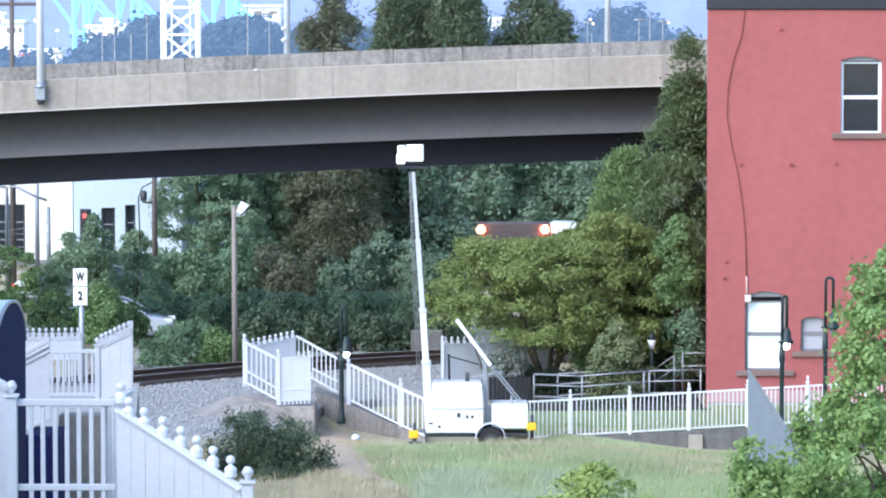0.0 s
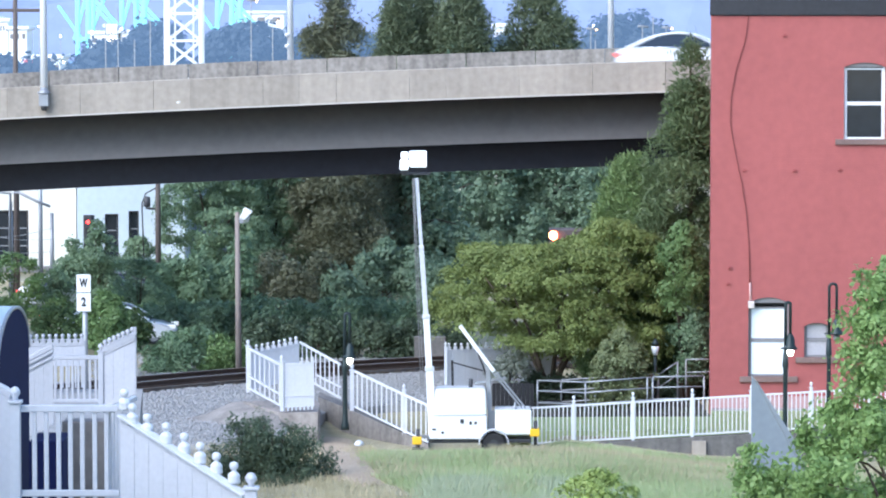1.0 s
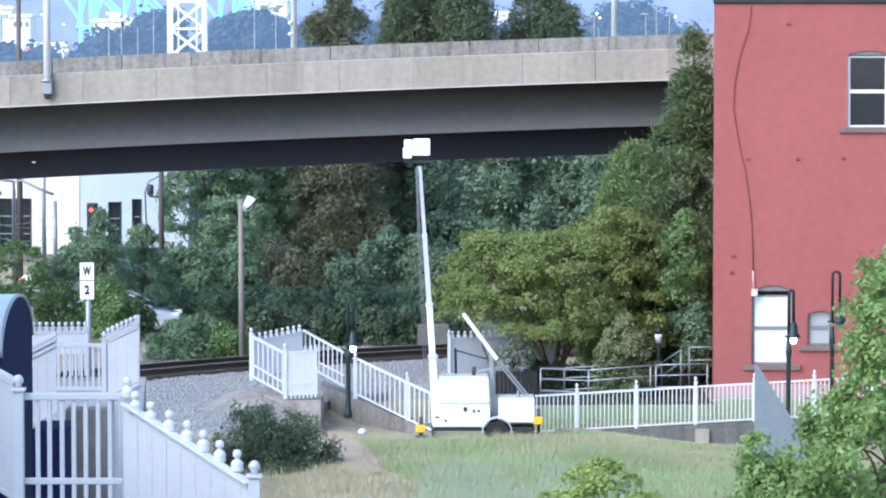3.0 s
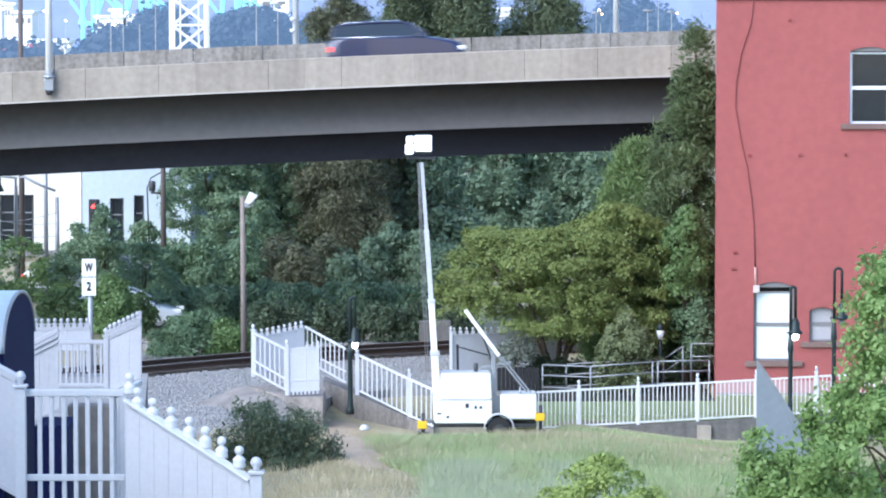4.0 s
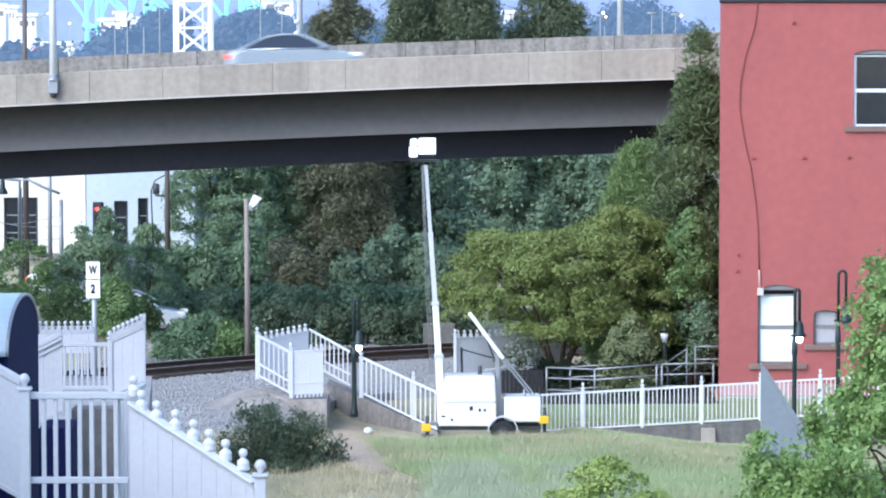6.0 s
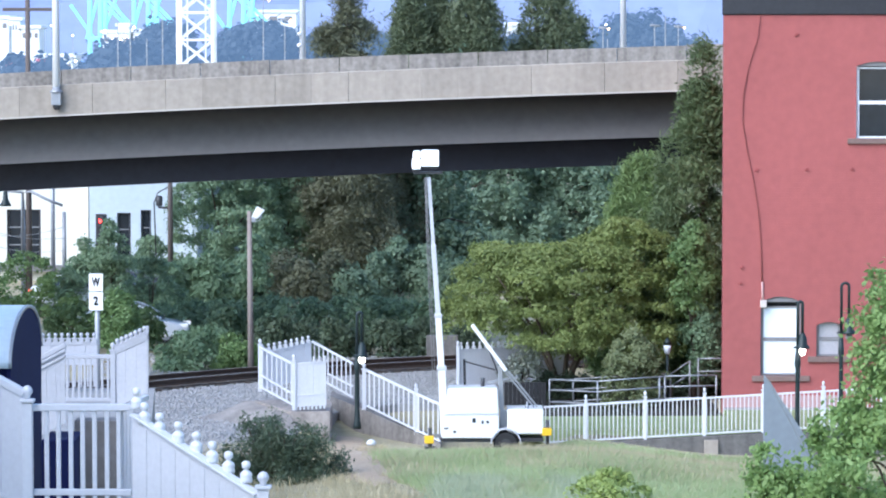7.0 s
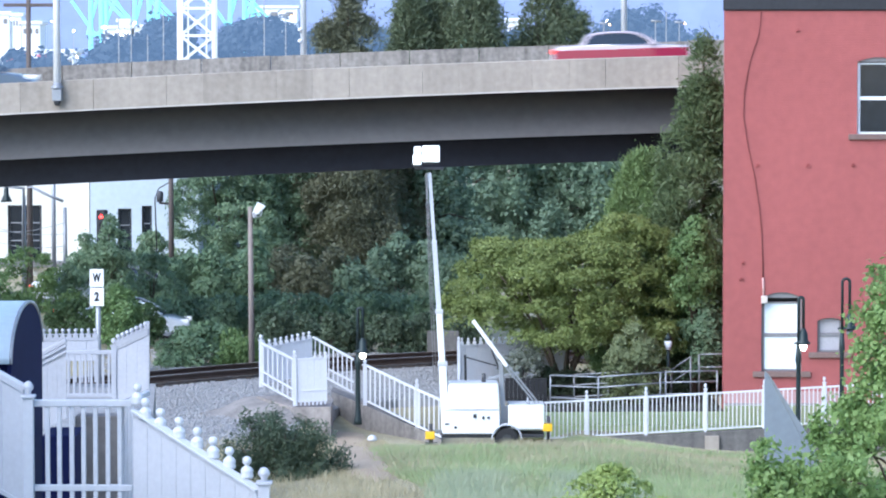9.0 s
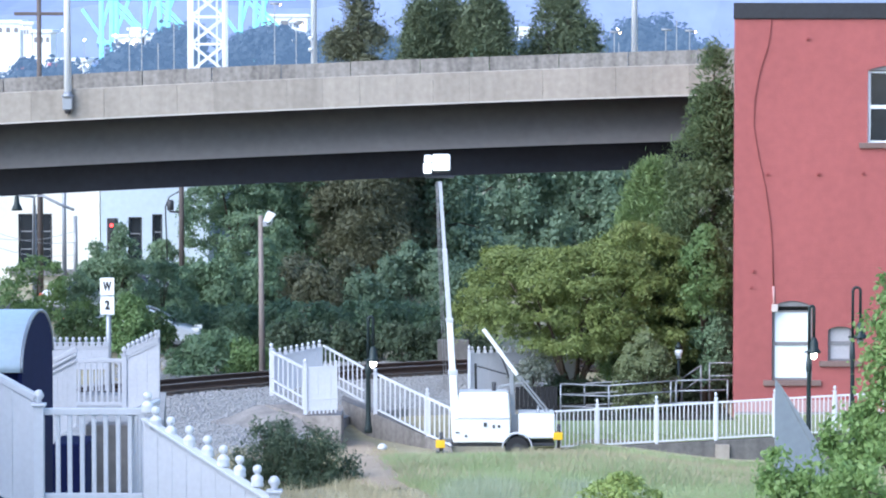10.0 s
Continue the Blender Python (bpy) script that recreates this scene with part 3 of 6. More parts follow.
WHITEFRAME = mat("white_window_frame", (0.75, 0.77, 0.8), 0.5, var=0.06, scale=4)
sash_window(W1, o1, GREYTRIM, (BLIND, BLIND), 0.52, 0.30)
sash_window(W2, o2, GREYTRIM, (mat("dusty_pane", (0.42, 0.4, 0.42), 0.4, var=0.15), mat("dusty_pane_upper", (0.42, 0.4, 0.42), 0.4, var=0.15)), 0.5, 0.0)
sash_window(W3, o3, WHITEFRAME, (DARKGLASS, DARKGLASS), 0.5, 0.17, head_mat=GREYTRIM)
# cable that wanders down the wall to a small box
cable = [(9.444, 102, 11.918), (9.363, 102, 11.208), (9.096, 102, 10.361), (8.948, 102, 9.514), (8.919, 102, 8.75), (9.077, 102, 7.816), (9.286, 102, 6.881), (9.427, 102, 5.944), (9.5, 102, 5.092), (9.541, 102, 3.898)]
part("cable", tube([(p[0], BY - 0.025, p[2]) for p in cable], 0.018, 6), mat("old_cable", (0.25, 0.065, 0.06), 0.8), house, "red painted cable on the wall")
part("conduit", tube([(cable[-1][0], BY - 0.03, cable[-1][2]), (cable[-1][0] + 0.02, BY - 0.03, 3.351)], 0.035, 8), mat("pink_conduit", (0.6, 0.36, 0.34), 0.6), house)
part("junction_box", box((9.487, BY - 0.12, 3.129), (9.674, BY - 0.002, 3.351), 0.015), mat("beige_box", (0.6, 0.52, 0.48), 0.6), house)
for x, z in ((8.942, 4.359), (8.894, 3.864), (10.882, 7.289), (9.368, 7.289), (12.242, 7.306), (10.55, 11.343)):
    bm = tube([(x, BY + 0.01, z), (x, BY - 0.06, z)], 0.045, 8)
    add_tube(bm, [(x, BY - 0.05, z), (x - 0.07, BY - 0.05, z - 0.04)], 0.02, 6)
    part("wall_anchor", bm, mat("painted_anchor", (0.29, 0.065, 0.06), 0.8), house)
# ---- trees behind and beside the railway ----
def crowned(name, x, y, z0, z1, pts, n, r0, r1, seed, leafmat, count, size, label, squash=0.7, trunk=0.16, droop=0.0, deep=1.0, uneven=0.3, width=0.3, rough=0.4, flat=0.0):
    """A tree whose crown follows an outline of (height share, radius) points."""
    rng = random.Random(seed)
    l = crown_lumps(x, y, z0, z1, pts, n, r0, r1, squash, rng, deep, uneven)
    t = root(name, (x, y, 0), label, "tree")
    part("trunk", limbs((x, y, -0.1), l, (z0 + z1) * 0.5 if not droop else z1 * 0.93, trunk, rng), BARK, t)
    link("crown", leaf_mesh("crown", l, count, size, seed, droop, flat, width=0.14 if droop else width, rough=rough), leafmat, t)
    return t


def broad(name, x, y, zc, rx, ry, rz, seed, leafmat, count, size, label, k=40, s=0.34, trunk=0.2, flat=0.0, width=0.3):
    rng = random.Random(seed)
    l = round_lumps(x, y, zc, rx, ry, rz, k, rng, s)
    return tree(name, (x, y, 0), l, count, size, leafmat, seed, label, "tree", trunk=trunk, height=zc, flat=flat, width=width)


LEAFY = ((0, 0.75), (0.12, 1.0), (0.4, 0.95), (0.7, 0.7), (0.9, 0.4), (1, 0.1))


def grown(pts, r):
    return tuple((f, q * r) for f, q in pts)


crowned("maple_tree", -9.7, 150, -1.2, 8.6, grown(LEAFY, 2.7), 323, 0.28, 0.58, 11, LEAF_DARK, 55000, 0.14, "dark green maple tree beyond the railway", 0.55, rough=0.6)
crowned("maple_tree", -7.3, 152, -1.0, 8.8, grown(LEAFY, 2.05), 190, 0.28, 0.54, 12, LEAF_DARK, 33000, 0.14, "dark green maple tree with a narrow crown", 0.55, rough=0.6)
crowned("maple_tree", -13.3, 153, -1.6, 2.6, grown(LEAFY, 1.7), 95, 0.22, 0.48, 13, LEAF_DARK, 13750, 0.14, "low dark green maple tree", 0.55, rough=0.6)
crowned("maple_tree", -7.5, 166, -1.0, 8.8, grown(LEAFY, 2.4), 209, 0.31, 0.65, 10, LEAF_DARK, 22000, 0.23, "dark green maple tree far beyond the railway", 0.55, rough=0.6)
crowned("cedar_tree", -4.4, 151, -1.2, 13.9, ((0, 1.75), (0.2, 2.0), (0.5, 2.0), (0.72, 1.6), (0.88, 1.15), (1, 0.35)), 330, 0.28, 0.55, 14, LEAF_OLIVE, 58000, 0.25,
        "tall brownish olive cedar rising behind the viaduct", 0.8, droop=0.5, uneven=0.5, rough=0.6)
crowned("cedar_tree", -2.6, 155, -1.2, 9.0, ((0, 1.5), (0.4, 1.75), (0.8, 1.4), (1, 0.5)), 110, 0.35, 0.7, 15, LEAF_OLIVE, 24000, 0.21, "brownish olive cedar tree under the viaduct", 0.9, droop=0.5, uneven=0.35)
crowned("alder_tree", -1.65, 158, -1.4, 5.1, grown(LEAFY, 2.0), 190, 0.25, 0.51, 20, LEAF_BLUE, 24200, 0.2, "blue-green alder tree beyond the railway", 0.55, rough=0.6)
crowned("alder_tree", -0.95, 156, -1.0, 9.2, grown(LEAFY, 2.6), 285, 0.31, 0.65, 16, LEAF_BLUE, 30800, 0.22, "blue-green alder tree with dense crown", 0.55, rough=0.6)
crowned("alder_tree", 3.8, 176, -1.0, 10.0, grown(LEAFY, 3.8), 323, 0.34, 0.71, 17, LEAF_BLUE, 35200, 0.25, "tall blue-green alder tree with dense crown", 0.55, rough=0.6)
crowned("alder_tree", 8.4, 176, -1.0, 10.0, grown(LEAFY, 3.7), 285, 0.34, 0.71, 18, LEAF_BLUE, 28600, 0.25, "tall blue-green alder tree with dense crown", 0.55, rough=0.6)
crowned("alder_tree", 1.2, 188, -1.0, 10.5, grown(LEAFY, 5.0), 190, 0.43, 0.88, 19, LEAF_BLUE, 19800, 0.3, "blue-green alder tree far beyond the street", 0.55, rough=0.6)
rng = random.Random(77)
for i in range(13):
    x = (285 + 42 * i + rng.uniform(-8, 8) - 784) * 140 / 6000
    h = rng.uniform(2.0, 3.3)
    crowned("undergrowth_bush", x, 140 + rng.uniform(-1.5, 1.5), -0.1, h, ((0, 0.9), (0.4, 0.95), (0.8, 0.6), (1, 0.2)), 24, 0.25, 0.5, 400 + i,
            (LEAF_UNDER, LEAF_UNDER, LEAF_UNDER, LEAF_UNDER, LEAF_UNDER, LEAF_OLIVE, LEAF_OLIVE, LEAF_OLIVE, LEAF_BLUE)[min(i, 8)], 4200, 0.16, "dense green bush at the foot of the trees", 0.6, trunk=0.04)
for i in range(13):
    x = (285 + 38 * i - 784) * 128 / 6000
    broad("shade_bush", x, 127.5 + 0.8 * (i % 3), 0.6, 1.0, 0.7, 0.85, 480 + i, LEAF_DARK, 2400, 0.15, "green bush in the shade of the viaduct", k=20, trunk=0.03)
for i in range(11):
    x = (470 + 36 * i - 784) * 119.5 / 6000
    broad("trackside_bush", x, 119.5 + 0.4 * (i % 3), 0.62, 0.65, 0.5, 0.85, 430 + i, LEAF_SHRUB, 1800, 0.14, "low green bush along the track", k=14, trunk=0.03)
# spreading tree: an umbrella of thin tiers on several stems
rng = random.Random(31)
tiers = []
while len(tiers) < 460:
    a, f = 2 * math.pi * rng.random(), rng.random() ** 0.5
    r = 3.95 * f * (1 + 0.1 * math.sin(3 * a + 1))
    x = r * math.cos(a)
    rim = 1.95 - 0.25 * math.cos(a) + 0.2 * math.sin(3.3 * a)
    top = float(np.interp(x, (-3.9, -2.6, -1.9, 0.6, 1.4, 3.9), (4.9, 4.95, 4.6, 4.6, 5.35, 5.25)))
    dome = rim + (top - rim) * (1 - f ** 5) + 0.35 * noise.noise((x * 0.9 + 4, r * math.sin(a) * 0.7, 3))
    z = dome - rng.choice((0, 0, 0, 0.6, 1.2, 1.9, 2.4)) * rng.uniform(0.6, 1.2)
    if z < (2.1 if x < -1.9 else 1.4):
        continue
    s = rng.uniform(0.28, 0.66)
    tiers.append((3.85 + r * math.cos(a), 107 + 0.75 * r * math.sin(a), z, s, s, 0.36 * s))
for i in range(70):
    s = rng.uniform(0.25, 0.5)
    tiers.append((3.85 + rng.uniform(-1.3, 3.4), 107 + rng.uniform(-1.7, 1.5), rng.uniform(1.35, 2.3), s, s, 0.36 * s))
t = root("spreading_tree", (3.7, 107, 0), "spreading olive yellow-green tree on several stems", "tree")
bm = bmesh.new()
for i in range(9):
    a = i * 0.7
    e = Vector((3.7 + 2.4 * math.cos(a), 107 + 1.6 * math.sin(a), 3.2 + 0.4 * (i % 3)))
    foot = Vector((3.6 + 0.09 * (i % 3), 107 + 0.05 * (i % 2), -0.05))
    add_tube(bm, [foot, foot.lerp(e, 0.25) + Vector((0, 0, 0.35)), foot.lerp(e, 0.6) + Vector((0, 0, 0.35)), e], [0.075, 0.06, 0.04, 0.015], 7)
    for k in range(3):
        q = tiers[rng.randrange(len(tiers))]
        m = foot.lerp(e, 0.6) + Vector((0, 0, 0.35))
        if (Vector(q[:3]) - m).length < 2.4:
            add_tube(bm, [m, m.lerp(Vector(q[:3]), 0.5) + Vector((0, 0, 0.1)), q[:3]], [0.04, 0.028, 0.01], 5)
part("trunk", bm, BARK, t)
link("crown", leaf_mesh("crown", tiers, 112000, 0.095, 31, flat=0.35, rough=0.65), LEAF_YELLOW, t)
crowned("fir_tree", 8.3, 109.5, 0.4, 11.2, ((0, 2.1), (0.35, 2.0), (0.6, 1.45), (0.75, 0.88), (0.88, 0.46), (0.95, 0.24), (1, 0.06)), 280, 0.24, 0.5, 32, LEAF_FIR, 66000, 0.21,
        "tall green fir tree beside the red building", 0.6, droop=0.35, uneven=0.22, rough=0.6)
crowned("young_cedar_tree", 6.45, 111, 0.4, 7.75, ((0, 1.6), (0.3, 1.7), (0.6, 1.35), (0.8, 0.9), (0.93, 0.45), (1, 0.1)), 170, 0.25, 0.5, 33, LEAF_SPRUCE, 40000, 0.2,
        "young bright green cedar before the viaduct", 0.75, droop=0.2, uneven=0.2, rough=0.6)
crowned("laurel_tree", 7.75, 105.6, 2.9, 5.5, ((0, 0.5), (0.3, 0.75), (0.7, 0.65), (1, 0.2)), 60, 0.16, 0.34, 38, LEAF_LIME, 9000, 0.11, "yellow-green young tree beside the red building", 0.5, trunk=0.07, uneven=0.5)
crowned("laurel_tree", 7.95, 105.7, 0.5, 3.3, ((0, 0.5), (0.35, 0.75), (0.7, 0.6), (1, 0.15)), 70, 0.15, 0.32, 34, LEAF_UNDER, 10000, 0.11, "bright green laurel beside the red building", 0.6, trunk=0.06, deep=0.6)
crowned("sage_shrub", 5.75, 103.6, -0.05, 2.55, ((0, 0.85), (0.35, 1.0), (0.6, 0.8), (0.8, 0.45), (1, 0.08)), 80, 0.12, 0.28, 35, LEAF_SAGE, 11000, 0.09, "pale sage green shrub behind the pipe railing", 0.6, trunk=0.05, deep=0.55, rough=0.6)
broad("laurel_tree", 7.806, 107.8, 1.588, 0.9, 0.8, 1.0, 36, LEAF_BUSH, 7000, 0.115, "green laurel shrub beside the red building", k=20, trunk=0.06)
broad("flowering_shrub", 2.385, 105.2, 1.145, 0.75, 0.5, 0.5, 37, leaves("variegated_leaves", (0.1, 0.14, 0.08), (0.5, 0.52, 0.46)), 1500, 0.12, "shrub with pale variegated leaves", k=18, trunk=0.04)
for i in range(9):
    x = (965 + 34 * i - 784) * 105.9 / 6000
    broad("shade_bush", x, 105.9 + 0.3 * (i % 3), 0.32, 0.45, 0.35, 0.42, 460 + i, LEAF_SHADE, 1500, 0.11, "dark low bush in the shade behind the rails", k=12, trunk=0.03)
for i, (px, w, h) in enumerate(((300, 0.7, 0.6), (345, 1.0, 1.05), (405, 0.8, 0.85), (432, 0.5, 0.6))):
    x = (px - 784) * 114.6 / 6000
    broad("hedge_bush", x, 114.6, h * 0.75, w, 0.8, h * 0.8, 40 + i, LEAF_UNDER if i < 2 else LEAF_LIME, 3500, 0.13, "green bush along the far side of the railway", k=22, trunk=0.05)
# smaller street trees by the white buildings
crowned("street_tree", -17.393, 140, -0.55, 2.56, grown(LEAFY, 2.1), 80, 0.14, 0.36, 45, LEAF_LIME, 11000, 0.13, "green street tree before the white building", 0.6, trunk=0.06, uneven=0.6, rough=0.7)
crowned("street_tree", -15.752, 141, -0.61, 1.97, grown(LEAFY, 0.85), 55, 0.14, 0.34, 46, LEAF_DARK, 6500, 0.13, "green street tree before the white building", 0.6, trunk=0.06, uneven=0.6, rough=0.7)
crowned("street_tree", -13.787, 139, 0.3, 4.0, grown(LEAFY, 0.95), 60, 0.15, 0.34, 47, LEAF_DARK, 8000, 0.13, "slender green street tree", 0.6, trunk=0.08, rough=0.7)
broad("street_tree", -10.83, 112, 2.0, 0.85, 0.7, 1.15, 48, LEAF_LIME, 5500, 0.12, "small yellow-green tree beside the railway", k=40, s=0.24, trunk=0.06)
crowned("street_tree", -11.244, 129, 0.05, 3.06, grown(LEAFY, 1.26), 55, 0.14, 0.34, 49, LEAF_DARK, 6500, 0.13, "dark green street tree", 0.6, trunk=0.06, uneven=0.6, rough=0.7)
crowned("street_tree", -15.259, 143, 0.98, 2.92, grown(LEAFY, 0.69), 55, 0.14, 0.34, 50, LEAF_DARK, 6500, 0.13, "narrow green street tree", 0.6, trunk=0.06, uneven=0.6, rough=0.7)
for i, (px, d, h) in enumerate(((112, 124.5, 1.0), (250, 123, 0.95), (160, 124, 0.8))):
    broad("street_shrub", (px - 784) * d / 6000, d, h * 0.8, 0.75, 0.6, h * 0.75, 150 + i, LEAF_BUSH, 2600, 0.14, "green shrub before a parked car", k=18, trunk=0.04)
# tall trees whose tops stand over the viaduct
for i, (px, r, top) in enumerate(((722, 1.15, 14.2), (768, 1.8, 14.6), (834, 1.75, 14.6), (973, 2.15, 15.2))):
    crowned("cypress_tree", (px - 784) * 190 / 6000, 190 + (i % 2) * 2, 7.5, top, ((0, 0.9 * r), (0.4, r), (0.65, 0.86 * r), (0.85, 0.56 * r), (1, 0.15 * r)), 300, 0.3, 0.55, 60 + i, LEAF_CYPRESS, 25000, 0.33,
            "tall dense conifer rising behind the viaduct", 0.8, droop=0.3, uneven=0.12, rough=0.5)
# plants of the bank near the viewer
def pine_shrub(name, tips, size, seed, label, base):
    """Upswept shoots, each a brush of narrow needles."""
    rng = random.Random(seed)
    rg = np.random.default_rng(seed)
    t = root(name, base, label, "shrub")
    bm = bmesh.new()
    lumps = []
    for i in range(tips):
        a, f = 2 * math.pi * rng.random(), rng.random() ** 0.5
        e = Vector((base[0] + 1.65 * f * math.cos(a), base[1] + 1.15 * f * math.sin(a), base[2] + (2.15 - 1.5 * f ** 2.2) * rng.uniform(0.35, 1.1)))
        m = Vector(base).lerp(e, 0.55) + Vector((0, 0, -0.12))
        add_tube(bm, [base, m, e], [0.035, 0.02, 0.007], 5)
        for k in range(5):
            p = m.lerp(e, 0.35 + 0.17 * k)
            lumps.append((p.x + rng.uniform(-0.07, 0.07), p.y + rng.uniform(-0.07, 0.07), p.z, 0.12, 0.12, 0.13))
    part("stems", bm, BARK, t)
    link("foliage", leaf_mesh("foliage", lumps, 27000, size, seed, width=0.13, shell=0.3, rough=0.7), LEAF_SHRUB, t)
    return t


pine_shrub("dark_shrub", 80, 0.11, 70, "dark green pine-like shrub on the bank", (-4.02, 81.8, 0.05))
fore = [(5.662, 43, 7.544) + (0.4,), (5.905, 43, 6.895) + (0.55,), (5.59, 43.5, 6.559) + (0.26,), (5.157, 43, 5.883) + (0.42,), (5.525, 42.5, 5.796) + (0.5,), (5.047, 43, 6.137) + (0.2,),
        (4.151, 43, 5.449) + (0.32,), (4.533, 42.5, 5.08) + (0.45,), (5.043, 42, 5.217) + (0.5,), (4.046, 43, 5.014) + (0.3,), (5.93, 43.5, 7.726) + (0.5,), (5.443, 43, 6.173) + (0.3,), (4.006, 43, 5.63) + (0.16,),
        (4.27, 43, 5.25, 0.34), (4.7, 43.2, 5.2, 0.36), (5.13, 43, 5.47, 0.36), (5.49, 43.2, 5.2, 0.4), (5.35, 43, 6.04, 0.34), (4.99, 43.2, 5.76, 0.32), (4.56, 43, 4.97, 0.36), (5.49, 43, 6.76, 0.34), (5.4, 43.2, 7.19, 0.26)]
rng = random.Random(72)
lm = []
for x, y, z, r in fore:
    for k in range(10):
        q = r * rng.uniform(0.14, 0.32)
        lm.append((x + r * rng.uniform(-0.75, 0.75), y + r * rng.uniform(-0.7, 0.7), z + r * rng.uniform(-0.75, 0.75), q, q, q))
tree("young_tree", (6.146, 43, 2.2), lm, 21000, 0.078, LEAF_BRIGHT, 72, "bright green young tree close to the viewer", trunk=0.06, height=3.6)
crowned("leafy_bush", 2.85, 58, 1.95, 3.5, ((0, 1.15), (0.5, 1.1), (0.75, 0.85), (0.92, 0.5), (1, 0.2)), 70, 0.12, 0.26, 73, LEAF_GOLD, 15000, 0.08, "bright yellow-green leafy bush on the bank", 0.5, trunk=0.04, uneven=0.35, flat=0.5, rough=0.5)
broad("leafy_bush", 4.804, 57, 2.59, 0.6, 0.6, 0.35, 74, LEAF_BRIGHT, 3000, 0.09, "bright yellow-green leafy bush on the bank", k=24, s=0.27, trunk=0.04)



# grass of the bank
def grass(name, count, x0, x1, y0, y1, hgt, material, seed, label, keep):
    rg = np.random.default_rng(seed)
    out = []
    while len(out) < count:
        x, y = rg.uniform(x0, x1), rg.uniform(y0, y1)
        if keep(x, y, rg.random()):
            out.append((x, y, ground_height(x, y) - 0.02))
    c = np.array(out)
    h = hgt * (0.4 + rg.random(count) ** 1.5)[:, None]
    a = rg.uniform(0, 2 * np.pi, count)
    side = np.stack([np.cos(a), np.sin(a), np.zeros(count)], axis=1) * 0.011
    lean = rg.normal(scale=0.45, size=(count, 3)) * h
    lean[:, 2] = h[:, 0]
    v = np.stack([c - side, c + side, c + lean], axis=1).reshape(-1, 3)
    me = bpy.data.meshes.new(name)
    me.vertices.add(3 * count)
    me.vertices.foreach_set("co", v.astype(np.float32).ravel())
    me.loops.add(3 * count)
    me.loops.foreach_set("vertex_index", np.arange(3 * count, dtype=np.int32))
    me.polygons.add(count)
    me.polygons.foreach_set("loop_start", np.arange(0, 3 * count, 3, dtype=np.int32))
    me.update(calc_edges=True)
    return tagged(link(name, me, material), label, "grass", kind="stuff")


GRASS = leaves("tall_green_grass", (0.34, 0.43, 0.19), (0.54, 0.61, 0.34), 0.15, 1.2)
SEEDING = leaves("pale_seeding_grass", (0.4, 0.46, 0.28), (0.58, 0.62, 0.43), 0.15, 1.2)
STRAW = leaves("dry_straw_grass", (0.44, 0.4, 0.23), (0.66, 0.58, 0.4), 0.3, 1.2)


def off_path(x, y):
    """How far a spot lies from the trodden path and from the bare ground below it."""
    return abs(x - path_centre(y)) + max(0, 82 - y) * 0.3 - 0.68 + 0.22 * math.sin(y * 2.9 + x) + 0.1 * math.sin(y * 7.3)


grass("tall_grass", 230000, -4.0, 11.0, 60, 88.6, 0.2, GRASS, 80, "tall soft green grass on the bank",
      lambda x, y, r: x > path_centre(y) + 0.4 and off_path(x, y) > 0.1 * math.sin(y * 5) and r < 0.45 + 0.55 * smooth(0.35, 0.6, noise.noise((x * 0.35, y * 0.2, 0)) * 0.5 + 0.5))
grass("seeding_grass", 60000, -0.8, 4.2, 62, 78, 0.3, SEEDING, 85, "pale grey-green seeding grass on the bank",
      lambda x, y, r: off_path(x, y) > 0.2 and r < smooth(0.4, 0.65, noise.noise((x * 0.45, y * 0.14, 9)) * 0.5 + 0.5))
grass("dry_grass", 60000, -6.5, 12.0, 62, 92.5, 0.25, STRAW, 81, "dry straw-coloured grass on the bank",
      lambda x, y, r: off_path(x, y) > 0.05 and (r < 0.06 + 0.6 * smooth(0.45, 0.7, noise.noise((x * 0.4, y * 0.25, 5)) * 0.5 + 0.5) or (x < path_centre(y) and r < 0.3) or (y > 82 and x > 1.5 and r < 0.95)))
grass("path_fringe", 11000, -4.2, 0.2, 77, 97, 0.15, STRAW, 83, "thin dry grass along the dirt path",
      lambda x, y, r: 0.12 < abs(x - path_centre(y)) < 1.3 and r < smooth(0.1, 1.1, abs(x - path_centre(y))))
grass("short_grass", 45000, -3.2, 12.0, 87.5, 94.6, 0.13, GRASS, 82, "short green grass at the foot of the kerb wall",
      lambda x, y, r: off_path(x, y) > 0 and (x > 0.4 + 0.6 * math.sin(y * 2.1) or r < 0.2))

# ground sheet behind the lawn, its dark colour painted in for tree shade
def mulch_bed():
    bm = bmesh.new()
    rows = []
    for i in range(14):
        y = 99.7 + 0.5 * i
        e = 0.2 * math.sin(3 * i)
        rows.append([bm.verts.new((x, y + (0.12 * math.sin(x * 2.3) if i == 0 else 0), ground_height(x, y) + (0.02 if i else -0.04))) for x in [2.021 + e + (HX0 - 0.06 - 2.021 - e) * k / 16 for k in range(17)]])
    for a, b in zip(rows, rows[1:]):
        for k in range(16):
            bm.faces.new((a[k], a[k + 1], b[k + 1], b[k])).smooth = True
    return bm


tagged(part("mulch_bed", mulch_bed(), mat("shade_dark_ground", (0.028, 0.024, 0.022), 0.95, var=0.4, scale=2, bump=0.6, bscale=20, tint=(0.06, 0.05, 0.042))), "ground sheet coloured dark for the shade under the trees", "mulch", kind="structure")
